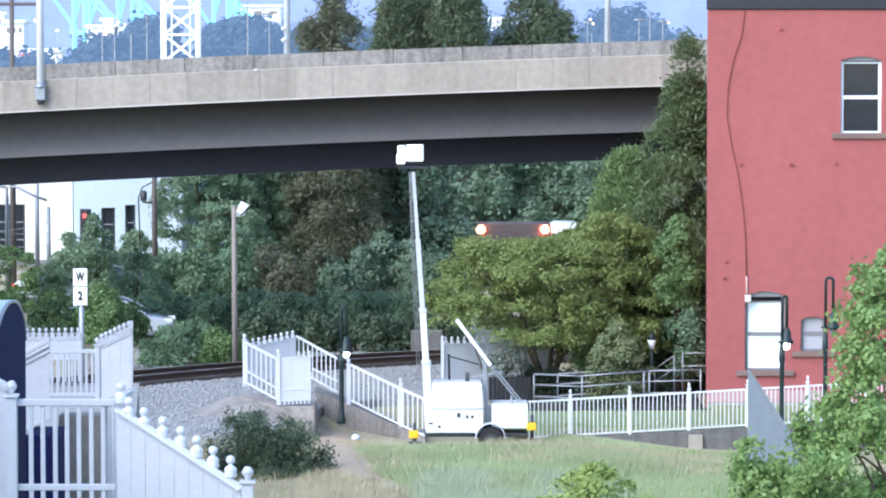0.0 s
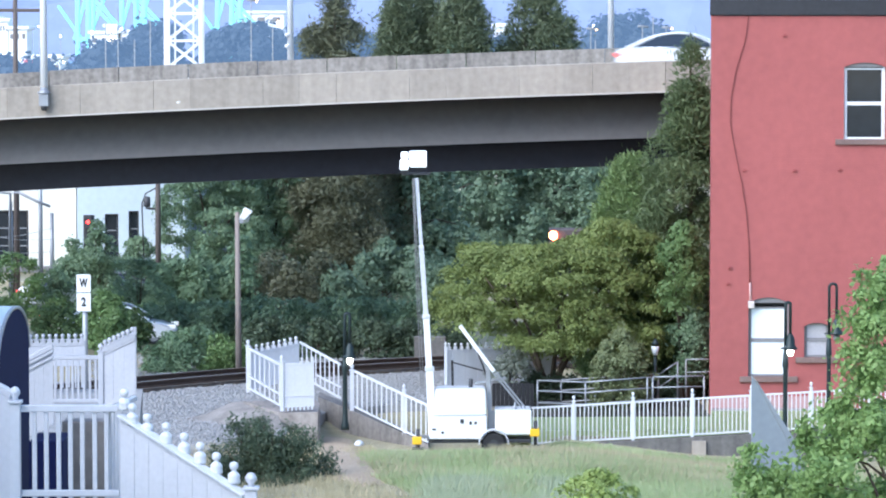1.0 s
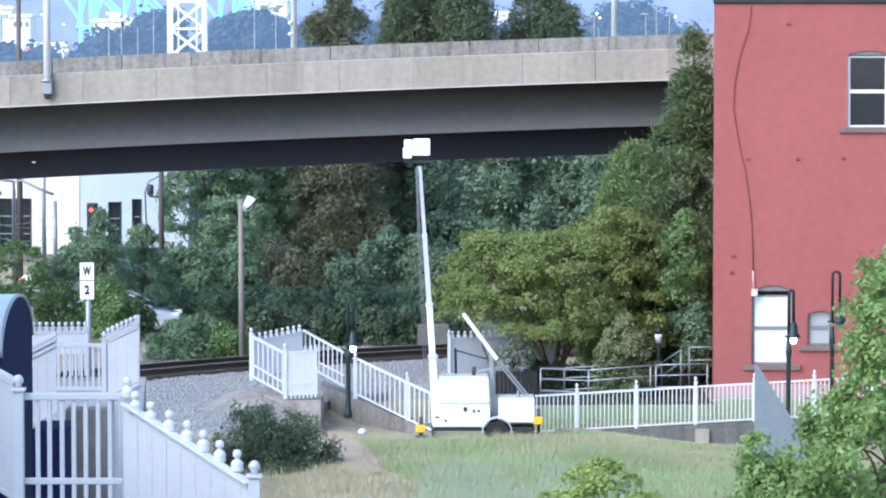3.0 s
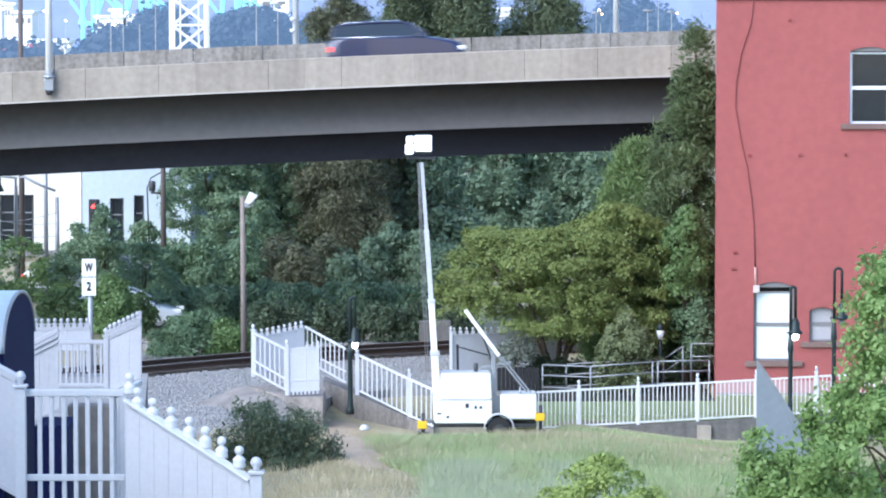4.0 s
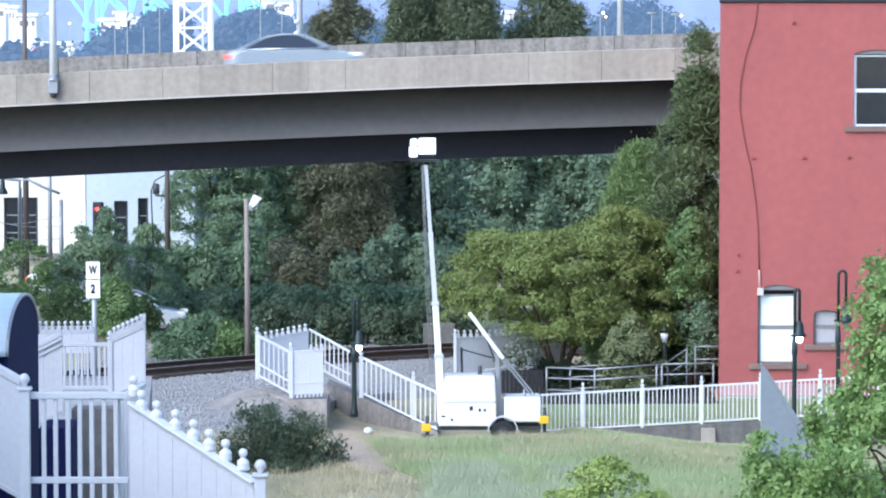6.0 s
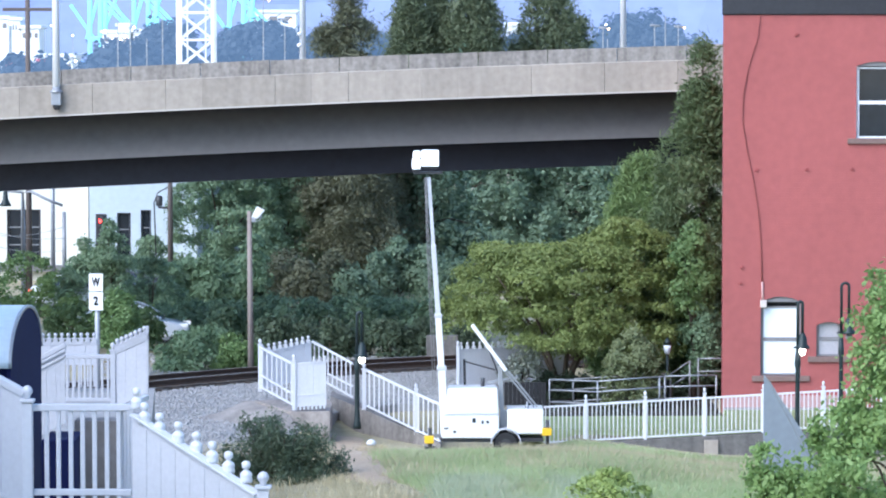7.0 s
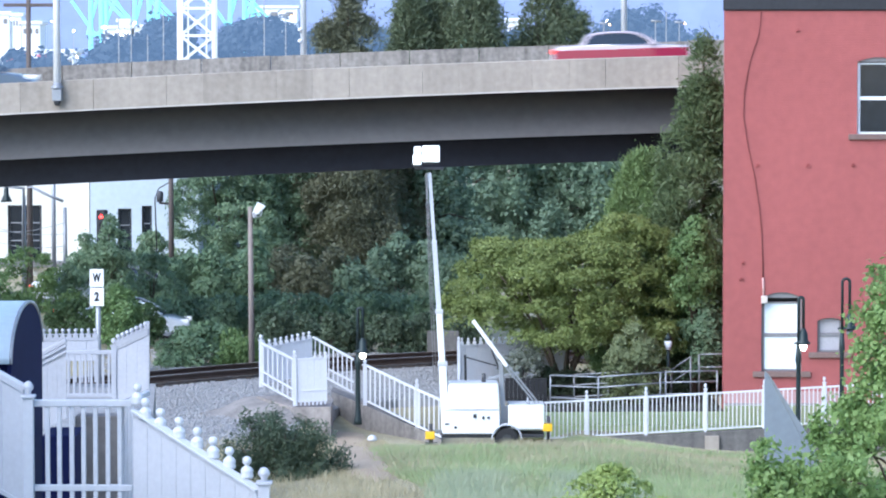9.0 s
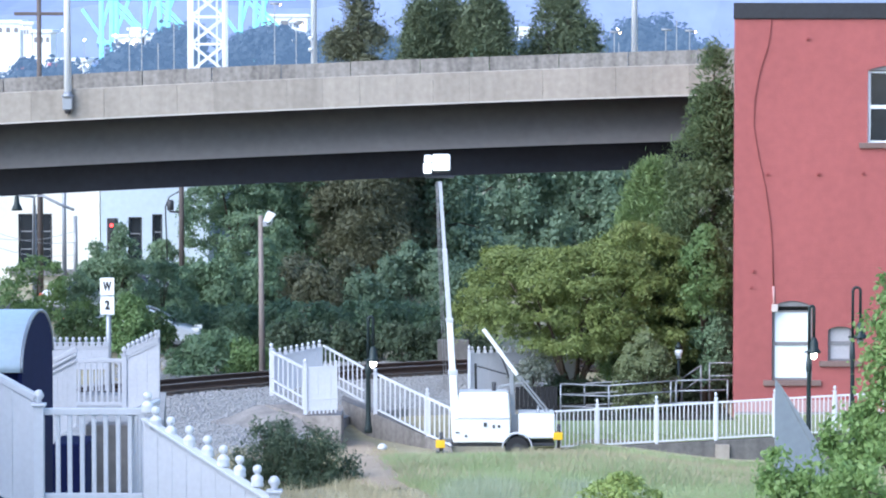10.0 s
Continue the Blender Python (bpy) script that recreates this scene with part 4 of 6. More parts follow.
# Dark leaves added to deepen the painted shade of the bed.
grass("ground_ivy", 3500, 2.438, HX0 - 0.1, 100.1, 105.5, 0.12, LEAF_SHADE, 84, "dark leaves added over the shade-coloured bed",
      lambda x, y, r: r < smooth(0.35, 0.7, noise.noise((x * 0.9, y * 0.6, 2)) * 0.5 + 0.5))
# ---- fences, ramps and stairs ----
def finial(name, base, s, parent, paint=WHITE):
    """A turned ball on a square block."""
    x, y, z = base
    bm = box((x - 0.048 * s, y - 0.048 * s, z), (x + 0.048 * s, y + 0.048 * s, z + 0.065 * s), 0.006)
    add_box(bm, (x - 0.06 * s, y - 0.06 * s, z + 0.066 * s), (x + 0.06 * s, y + 0.06 * s, z + 0.085 * s), 0.004)
    add_lathe(bm, (x, y, z + 0.086 * s), [(0.034 * s, 0), (0.02 * s, 0.018 * s), (0.022 * s, 0.03 * s), (0.036 * s, 0.048 * s), (0.04 * s, 0.07 * s), (0.034 * s, 0.092 * s), (0.01 * s, 0.108 * s)], 10)
    return part(name, bm, paint, parent)


def post(base, h, w, parent, cap=True, paint=WHITE):
    x, y, z = base
    p = part("post", box((x - w / 2, y - w / 2, z), (x + w / 2, y + w / 2, z + h), 0.008), paint, parent)
    if cap:
        bm = box((x - w * 0.7, y - w * 0.7, z + h), (x + w * 0.7, y + w * 0.7, z + h + 0.035), 0.008)
        add_lathe(bm, (x, y, z + h + 0.035), [(w * 0.35, 0), (w * 0.25, 0.03), (w * 0.5, 0.07), (w * 0.5, 0.1), (w * 0.3, 0.14), (0.01, 0.15)], 10)
        part("cap", bm, paint, p)
    return p


def up(p, h):
    return (p[0], p[1], p[2] + h)


def mixp(a, b, f):
    return tuple(p + (q - p) * f for p, q in zip(a, b))


def open_run(parent, a, b, h, n, rail=0.06, bar=0.032, low=0.1, paint=WHITE):
    """Balusters between a top and a bottom rail; a and b are at the foot."""
    beam("top_rail", up(a, h), up(b, h), rail, rail, paint, parent)
    beam("bottom_rail", up(a, low), up(b, low), rail * 0.8, rail * 0.8, paint, parent)
    for i in range(n):
        p = mixp(a, b, (i + 0.5) / n)
        beam("baluster", up(p, low), up(p, h), bar, bar, paint, parent)


def solid_run(parent, a, b, h, n, low=0.1, size=1.0, boards=6, paint=WHITE):
    """A boarded panel with turned finials along its top."""
    a, b = Vector(a), Vector(b)
    d = (b - a)
    side = Vector((-d.y, d.x, 0)).normalized()
    for i in range(boards):
        bm = bmesh.new()
        p, q = a.lerp(b, i / boards), a.lerp(b, (i + 0.985) / boards)
        t = 0.02 + 0.004 * (i % 2)
        vs = []
        for s in (-t, t):
            vs.append([bm.verts.new(v + side * s + Vector((0, 0, z))) for v, z in ((p, low), (q, low), (q, h), (p, h))])
        for k in range(4):
            bm.faces.new((vs[0][k], vs[0][(k + 1) % 4], vs[1][(k + 1) % 4], vs[1][k]))
        bm.faces.new(vs[0]), bm.faces.new(vs[1])
        bmesh.ops.recalc_face_normals(bm, faces=bm.faces)
        part("board", bm, paint, parent)
    beam("top_rail", up(a, h), up(b, h), 0.07 * size, 0.07 * size, paint, parent)
    beam("bottom_rail", up(a, low), up(b, low), 0.06, 0.06, paint, parent)
    for i in range(n):
        finial("finial", up(tuple(a.lerp(b, (i + 0.5) / n)), h + 0.02), size, parent, paint)


def fence(loc, label):
    return root("fence", loc, label, "fence", "white station fences")


KERB = mat("stained_kerb", (0.13, 0.122, 0.115), 0.9, var=0.4, scale=2, bump=0.4, streak=1.2)
# long ramp railing before the red building
f = fence((7.295, 95.5, -0.078), "white metal railing with balusters on a concrete kerb")
pts = [(2.768, 95.5, -0.27), (3.968, 95.5, -0.206), (5.647, 95.5, -0.11), (7.326, 95.5, -0.013), (8.989, 95.5, 0.083), (10.684, 95.5, 0.18), (12.363, 95.5, 0.276), (14.041, 95.5, 0.373)]
for i, (a, b) in enumerate(zip(pts, pts[1:])):
    open_run(f, a, b, 1.05, 10 if i == 0 else 14, rail=0.055, bar=0.029, low=0.04, paint=BRIGHTER_WHITE)
    post(up(b, -0.06), 1.22, 0.085, f, paint=BRIGHTER_WHITE)
bm = bmesh.new()
lo = [(p[0], p[1], p[2]) for p in pts]
for y0, y1 in ((-0.12, 0.14),):
    ring = []
    for x, y, z in lo:
        ring.append([bm.verts.new((x, y + y0, -1.3)), bm.verts.new((x, y + y0, z - 0.03)), bm.verts.new((x, y + y1, z - 0.03)), bm.verts.new((x, y + y1, -1.3))])
    for a, b in zip(ring, ring[1:]):
        for i in range(4):
            bm.faces.new((a[i], a[(i + 1) % 4], b[(i + 1) % 4], b[i]))
    bm.faces.new(ring[0]), bm.faces.new(ring[-1])
bmesh.ops.recalc_face_normals(bm, faces=bm.faces)
tagged(part("kerb_block", box((7.304, 95.25, -0.9), (7.702, 95.36, -0.135), 0.015), CONCRETE), "pale concrete block in the kerb wall", "block", kind="structure")
tagged(part("ramp_kerb_wall", bm, KERB), "weathered concrete kerb wall under the railing", "wall", kind="structure")
slab("lawn", [(1.898, 96.2), (14.5, 96.2), (14.5, 101.9), (HX0, 101.9), (HX0, 100.0), (1.937, 99.8)], -0.3, 0.06, GRASS, "mown green lawn behind the railing")
slab("pavement", [(HX0 + 0.02, 101.55), (14.5, 101.55), (14.5, 101.95), (HX0 + 0.02, 101.95)], -0.3, 0.1, mat("pale_paving", (0.34, 0.32, 0.3), 0.9, var=0.25), "pale concrete paving along the building", "pavement")

LANDING2 = mat("ramp_concrete", (0.22, 0.2, 0.185), 0.9, var=0.4, scale=2, bump=0.4, streak=1.2)
# ramp that climbs to the crossing
f = fence((-1.372, 97.5, -0.221), "white sloping ramp railing with balusters")
r0, r1, r2, r3 = (-2.327, 100, 0.273), (-0.849, 97.5, -0.172), (-0.145, 96.3, -0.362), (-2.411, 100, 0.222)
open_run(f, r0, r1, 1.13, 10, rail=0.065, bar=0.04, low=0.08, paint=BRIGHTER_WHITE)
open_run(f, r1, r2, 1.13, 5, rail=0.065, bar=0.04, low=0.08, paint=BRIGHTER_WHITE)
post(r3, 1.2, 0.12, f)
post(up(r1, -0.05), 1.3, 0.1, f)
bm = bmesh.new()
ring = [[bm.verts.new((x, y + d, zz)) for d, zz in ((-0.12, -0.9), (-0.12, z + 0.02), (1.4, z + 0.02), (1.4, -0.9))] for x, y, z in ((-3.483, 102, 0.442), r3, r1, r2)]
for a, b in zip(ring, ring[1:]):
    for i in range(4):
        bm.faces.new((a[i], a[(i + 1) % 4], b[(i + 1) % 4], b[i]))
bm.faces.new(ring[0]), bm.faces.new(ring[-1])
bmesh.ops.recalc_face_normals(bm, faces=bm.faces)
tagged(part("ramp", bm, LANDING2), "grey concrete ramp beside the railway", "ramp", kind="structure")
f = fence((-3.414, 102.5, 0.426), "white sloping railing at the head of the ramp")
open_run(f, (-4, 101.3, 1.057), (-2.762, 100.6, 0.447), 1.1, 9, rail=0.065, bar=0.04, low=0.1)
beam("mid_rail", (-3.532, 101, 1.221), (-2.761, 100.6, 0.87), 0.05, 0.05, WHITE, f)
LANDING = mat("brown_stained_concrete", (0.3, 0.265, 0.24), 0.95, var=0.45, scale=2, bump=0.4, streak=1.4)
# boxed landing
f = fence((-4.707, 99, 0.444), "white boarded and barred fence round a landing")
c0, c1, c2, c3 = (-5.49, 100, 0.777), (-4.352, 97, 0.537), (-3.43, 97.1, 0.575), (-4.022, 101, 1)
solid_run(f, c0, c3, 1.13, 9, low=0.1, size=1.15, boards=8)
open_run(f, up(c0, 0.02), up(c1, 0.02), 1.3, 7, rail=0.07, bar=0.045, low=0.12)
beam("mid_rail", up(mixp(c0, c1, 0.0), 0.5), up(c1, 0.45), 0.05, 0.05, WHITE, f)
post(c0, 1.38, 0.11, f)
post(c1, 1.42, 0.11, f)
solid_run(f, c1, c2, 1.33, 0, low=0.12, boards=5)
beam("mid_rail", up(c1, 0.42), up(c2, 0.42), 0.055, 0.07, WHITE, f)
for i in range(3):
    finial("finial", up(mixp(c1, c2, 0.62 + 0.17 * i), 1.33), 1.0, f)
for i in range(8):
    p = mixp(c1, c2, (i + 0.5) / 8)
    beam("foot_bar", p, up(p, 0.12), 0.05, 0.05, WHITE, f)
slab("landing", [(c0[0] - 0.15, c0[1]), (c1[0] - 0.1, c1[1] - 0.1), (c2[0] + 0.1, c2[1] - 0.1), (c2[0] + 0.1, c2[1] + 2.2), (c3[0] + 0.4, c3[1] + 0.2)], -0.4, 0.504, LANDING, "stained concrete landing with a dark underside", "landing")
# stony slope that rises to the landing
bm = bmesh.new()
rows = []
for i in range(9):
    g = i / 8
    e = mixp((c0[0] - 0.1, c0[1] + 0.3, 0.5), (c1[0] - 0.12, c1[1] - 0.14, 0.4), g)
    o = mixp((c0[0] - 2.0, c0[1] - 0.6, 0.02), (c1[0] - 0.75, c1[1] - 1.3, 0.02), g)
    rows.append([bm.verts.new((*mixp(o, e, k / 5)[:2], o[2] + (e[2] - o[2]) * smooth(0, 1, k / 5) + 0.03 * math.sin(5 * g + 2 * k))) for k in range(6)])
rows.append([bm.verts.new((v.co.x + 0.25, v.co.y - 0.3 * k / 5, 0.0)) for k, v in enumerate(rows[-1])])
for p, q in zip(rows, rows[1:]):
    for k in range(5):
        bm.faces.new((p[k], p[k + 1], q[k + 1], q[k])).smooth = True
bmesh.ops.recalc_face_normals(bm, faces=bm.faces)
tagged(part("stony_slope", bm, mat("tan_stony_earth", (0.2, 0.185, 0.175), 0.95, var=0.45, scale=6, bump=1.0, bscale=16, tint=(0.4, 0.36, 0.33))), "grey-brown stony slope beside the landing", "slope", kind="structure")
# far picket panel behind the light tower
f = fence((1.361, 107, 0.514), "white boarded fence with turned finials by the track")
solid_run(f, (0.39, 106, 0.342), (2.167, 107, 0.298), 1.15, 9, low=0.05, size=1.15, boards=9)
post((0.39, 106, 0.342), 1.25, 0.1, f)
f = fence((3.484, 109, 0.324), "white boarded fence under the spreading tree")
solid_run(f, (2.207, 109, 0.324), (3.976, 110, 0.229), 1.1, 9, low=0.05, size=1.1, boards=8)
# dark boards under the tree
g = root("dark_fence", (2.455, 104, -0.074), "dark stained board fence in the shade", "fence")
for i in range(10):
    x = 1.806 + i * 0.13
    part("board", box((x, 104, -0.05), (x + 0.122, 104.04, 0.66 + 0.01 * (i % 3)), 0.005), mat("black_boards", (0.018, 0.018, 0.02), 0.9) if i == 0 else bpy.data.materials["black_boards"], g)
tagged(part("concrete_block_wall", box((-0.665, 117, -0.045), (0.43, 117.5, 1.016), 0.03), KERB), "grey concrete wall beyond the track", "wall", kind="structure")

# galvanised pipe rails beside the building
g = root("pipe_railing", (5.502, 104, -0.074), "galvanised steel pipe railing in two rails", "railing")
tops = [(3.171, 103, 0.843), (4.591, 102, 0.887), (6.654, 102.5, 0.994), (8.215, 102.5, 1.029)]
back = [(3.171, 103, 0.843), (3.952, 104.5, 0.717), (6.959, 104.5, 0.893)]
for line_ in (tops, back):
    for a, b in zip(line_, line_[1:]):
        for d in (0, -0.32, -0.68):
            beam("pipe", up(a, d), up(b, d), 0.048, 0.048, GALV, g, round_=True)
for a in (*tops, *back[1:], mixp(tops[1], tops[2], 0.92), mixp(back[1], back[2], 0.35), mixp(back[1], back[2], 0.7)):
    beam("upright", (a[0], a[1], 0.0), a, 0.055, 0.055, GALV, g, round_=True)
g = root("stair_handrail", (7.734, 104.8, 0.547), "galvanised pipe handrail climbing beside the building", "railing")
s0, s1, s2, s3 = (7, 104.6, 0.883), (7.559, 104.6, 1.27), (7.836, 104.8, 1.322), (8.87, 104.8, 1.34)
for d in (0, -0.4):
    beam("pipe", up(s0, d), up(s1, d), 0.048, 0.048, GALV, g, round_=True)
    beam("pipe", up(s2, d), up(s3, d), 0.048, 0.048, GALV, g, round_=True)
for a in (s1, s2):
    beam("upright", (a[0], a[1], 0.0), a, 0.055, 0.055, GALV, g, round_=True)

# ---- near stairs with white fences ----
NZ = 5.55
f = fence((-4.051, 37.5, 5.614), "white baluster railing round a stair landing")
n0, n1 = (-4.609, 37.5, NZ), (-3.494, 37.5, NZ)
topz = 6.802
lowz = 5.855
beam("top_rail", (n0[0], 37.5, topz), (n1[0], 37.5, topz), 0.075, 0.09, WHITE, f)
beam("bottom_rail", (n0[0], 37.5, lowz), (n1[0], 37.5, lowz), 0.07, 0.07, WHITE, f)
for x in (-4.433, -4.302, -4.164, -4.033, -3.901, -3.763, -3.632):
    beam("baluster", (x, 37.5, 5.2), (x, 37.5, topz), 0.05, 0.05, WHITE, f)
post((n0[0] - 0.03, 37.45, 5.0), 6.865 - 5.0, 0.115, f)
for i, px in enumerate((208, 214, 220, 226)):
    x, y = (px - 784) * (37.6 + 0.35 * i) / 6000, 37.6 + 0.35 * i
    beam("baluster", (x, y, 5.2), (x, y, topz - 0.06), 0.04, 0.04, WHITE, f)
beam("side_rail", (n1[0] - 0.1, 37.55, topz - 0.03), (n1[0] + 0.05, 38.9, topz - 0.03), 0.06, 0.06, WHITE, f)
# boarded stair flight that falls to the east
f = fence((-2.74, 36.8, 5.834), "white boarded stair fence with ball finials")
a, b = (-3.457, 37.4, 6.695), (-2.015, 36.2, 5.956)
solid_run(f, up(a, -1.25), up(b, -1.25), 1.25, 0, low=0.0, size=0.8, boards=17)
beam("cap_board", up(a, 0.04), up(b, 0.04), 0.025, 0.13, BRIGHTER_WHITE, f)
for i, (x, y, z) in enumerate(((-3.425, 37.4, 6.825), (-3.329, 37.3, 6.673), (-3.153, 37.2, 6.571), (-2.932, 37, 6.493), (-2.727, 36.9, 6.393), (-2.54, 36.7, 6.311), (-2.356, 36.6, 6.212), (-2.154, 36.4, 6.132))):
    bm = bmesh.new()
    add_lathe(bm, (x, y, z - 0.03), [(0.068, 0), (0.07, 0.03), (0.062, 0.055), (0.068, 0.07), (0.066, 0.095), (0.045, 0.12), (0.024, 0.132), (0.026, 0.145), (0.043, 0.16), (0.05, 0.185), (0.046, 0.212), (0.03, 0.23), (0.006, 0.237)], 14)
    part("finial", bm, BRIGHTER_WHITE, f)
post((-1.959, 36.2, 4.6), 6.06 - 4.6, 0.125, f)
# boarded flight that comes down from the west
f = fence((-4.815, 37.6, 6.108), "white boarded fence beside descending stairs")
solid_run(f, up((-5.835, 38.6, 7.414), -1.3), up((-4.682, 37.6, 6.944), -1.3), 1.3, 0, low=0.0, size=1.2, boards=8)
# wall and steps that carry them
slab("stair_block", [(-6.017, 37.2), (-3.541, 37.35), (-2.024, 36.1), (-1.914, 37.6), (-3.477, 39.4), (-6.017, 40)], 1.5, 4.45, WALLGREY, "concrete stair block", "stairs")
tagged(part("stair_wall", box((-4.974, 45.2, 2.0), (-4.298, 45.6, 5.826), 0.02), mat("tan_concrete", (0.26, 0.23, 0.21), 0.9, var=0.3, scale=2, streak=0.9)), "stained tan concrete wall behind the railing", "wall", kind="structure")

# vaulted canopy
c = root("vaulted_canopy", (-5.655, 43, 4.869), "navy canopy with a rounded pale metal roof", "canopy")
CX, CY0, CY1, CZ, CRISE = -5.565, 43.2, 46.5, 6.71, 0.64


def vault_arch(grow=0.0, n=24):
    """Elliptic arch over the canopy, from the front eave to the back, as (y, z)."""
    m, h = (CY0 + CY1) / 2, (CY1 - CY0) / 2 + grow
    return [(m - h * math.cos(math.pi * i / n), CZ + (CRISE + grow) * math.sin(math.pi * i / n)) for i in range(n + 1)]


def vault_shell(x0, x1, inner, outer):
    bm = bmesh.new()
    rings = [[[bm.verts.new((x, y, z)) for y, z in vault_arch(g)] for g in (inner, outer)] for x in (x0, x1)]
    for i in range(24):
        for a, b in ((rings[0][0], rings[1][0]), (rings[0][1], rings[1][1]), (rings[0][0], rings[0][1]), (rings[1][0], rings[1][1])):
            bm.faces.new((a[i], a[i + 1], b[i + 1], b[i])).smooth = True
    for i in (0, 24):
        bm.faces.new((rings[0][0][i], rings[0][1][i], rings[1][1][i], rings[1][0][i]))
    bmesh.ops.recalc_face_normals(bm, faces=bm.faces)
    return bm


part("roof_sheet", vault_shell(-10.5, CX - 0.02, 0.003, 0.04), PALEMETAL, c, "pale metal roof sheet")
part("roof_edge", vault_shell(CX - 0.02, CX + 0.015, 0.003, 0.045), GREYMETAL, c, "grey metal edge strip")
bm = bmesh.new()
bm.faces.new([bm.verts.new((CX, y, z)) for y, z in vault_arch()] + [bm.verts.new((CX, CY1, 3.0)), bm.verts.new((CX, CY0, 3.0))])
r = bmesh.ops.extrude_face_region(bm, geom=list(bm.faces))
bmesh.ops.translate(bm, verts=[v for v in r["geom"] if isinstance(v, bmesh.types.BMVert)], vec=(-0.05, 0, 0))
bmesh.ops.recalc_face_normals(bm, faces=bm.faces)
part("end_panel", bm, NAVY, c, "navy arched end panel")
part("front_panel", box((-10.5, CY0 + 0.08, 3.0), (CX - 0.06, CY0 + 0.14, CZ + 0.02), 0.01), NAVY, c, "navy front panel")
part("plinth", box((-5.155, 43, 3.0), (-4.725, 44, 5.813), 0.02), NAVY, c)

# rear platform fences
f = fence((-7.207, 62, 3.755), "white boarded fence panel by the platform")
a, b = (-7.475, 61.8, 3.653), (-6.955, 61.8, 3.923)
solid_run(f, a, b, 1.5, 0, low=0.1, size=1.2, boards=6, paint=GREYER_WHITE)
beam("cap_rail", up(a, 1.41), up(b, 1.41), 0.05, 0.13, GREYER_WHITE, f)
beam("mid_rail", up(a, 1.3), up(b, 1.3), 0.04, 0.1, GREYER_WHITE, f)
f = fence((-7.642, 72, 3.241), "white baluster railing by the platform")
open_run(f, (-8.124, 72, 3.326), (-7.135, 72, 3.326), 0.98, 8, rail=0.085, bar=0.05, low=0.06, paint=GREYER_WHITE)
post((-7.088, 72, 3.12), 1.3, 0.11, f, paint=GREYER_WHITE)
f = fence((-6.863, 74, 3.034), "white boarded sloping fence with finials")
solid_run(f, (-7.04, 72, 3.192), (-6.354, 71.9, 3.517), 1.2, 7, low=0.05, size=1.3, boards=6, paint=GREYER_WHITE)
beam("edge_post", (-6.354, 71.9, 3.517), (-6.346, 71.9, 4.966), 0.06, 0.06, GREYER_WHITE, f)
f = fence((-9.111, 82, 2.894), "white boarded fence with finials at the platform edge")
solid_run(f, (-9.853, 82, 2.674), (-8.453, 82, 2.687), 1.06, 9, low=0.55, size=1.2, boards=10, paint=GREYER_WHITE)
for i in range(9):
    p = mixp((-9.853, 82, 2.674), (-8.453, 82, 2.687), (i + 0.5) / 9)
    beam("baluster", p, up(p, 0.55), 0.04, 0.04, GREYER_WHITE, f)
slab("platform", [(-8.456, 58), (-6.853, 58), (-6.537, 75), (-7.148, 83), (-11.698, 83)], -0.3, 2.55, WALLGREY, "grey concrete platform edge", "platform")

# unseen plain wall, added to block part of the sun from the near stairs
tagged(part("flank_wall", box((-24, -6, -1), (-8.6, 45, 10.6)), STUCCO), "unseen pale wall added to shade the near stairs", "wall", kind="structure")
# ---- mobile light tower on its trailer ----
TY = 93.5
tower = root("light_tower", (1.034, 93.5, -0.088), "white mobile light tower trailer with raised mast", "light tower")


body = part("cabinet", box((-0.109, TY - 0.6, 0.18), (1.468, TY + 0.6, 0.84), 0.04), WHITE_BODY, tower)
bm = bmesh.new()
vs = add_box(bm, (0.02, TY - 0.6, 0.84 + 0.005), (1.46, TY + 0.6, 1.564))
for v in vs[4:]:
    v.co.y += 0.06 if v.co.y < TY else -0.06
    v.co.x += 0.04 if v.co.x < 0.5 else -0.03
bmesh.ops.bevel(bm, geom=list(bm.edges), offset=0.03, segments=2, affect="EDGES")
part("hood", bm, WHITE_BODY, tower)
part("fuel_box", box((1.702, TY - 0.6, 0.306), (2.701, TY + 0.6, 0.982), 0.04), WHITE_BODY, tower)
part("chassis", box((-0.141, TY - 0.5, 0.069), (2.701, TY + 0.5, 0.18 - 0.004), 0.02), DARKMETAL, tower)
for x, z, w, h in (((0.783, 0.683) + (0.09, 0.12)), ((1.018, 0.636) + (0.06, 0.09)), ((1.159, 0.636) + (0.07, 0.07)), ((0.251, 0.369) + (0.07, 0.06)), ((0.016, 0.463) + (0.12, 0.04))):
    part("latch", box((x - w / 2, TY - 0.63, z - h / 2), (x + w / 2, TY - 0.602, z + h / 2), 0.01), DARKMETAL, body)
part("door_seam", box((-0.078, TY - 0.607, 0.825), (1.436, TY - 0.602, 0.84 + 0.012)), WHITE, body)
part("filler_cap", lathe((2.248, TY - 0.3, 0.982), [(0.05, 0), (0.05, 0.05), (0.03, 0.12), (0.02, 0.2)]), GREYMETAL, tower)
part("exhaust", tube([(1.03, TY, 1.548), (1.03, TY, 1.799)], 0.06, 10), DARKMETAL, tower)
bm = bmesh.new()
cx, cz = (1.66, 0.038)
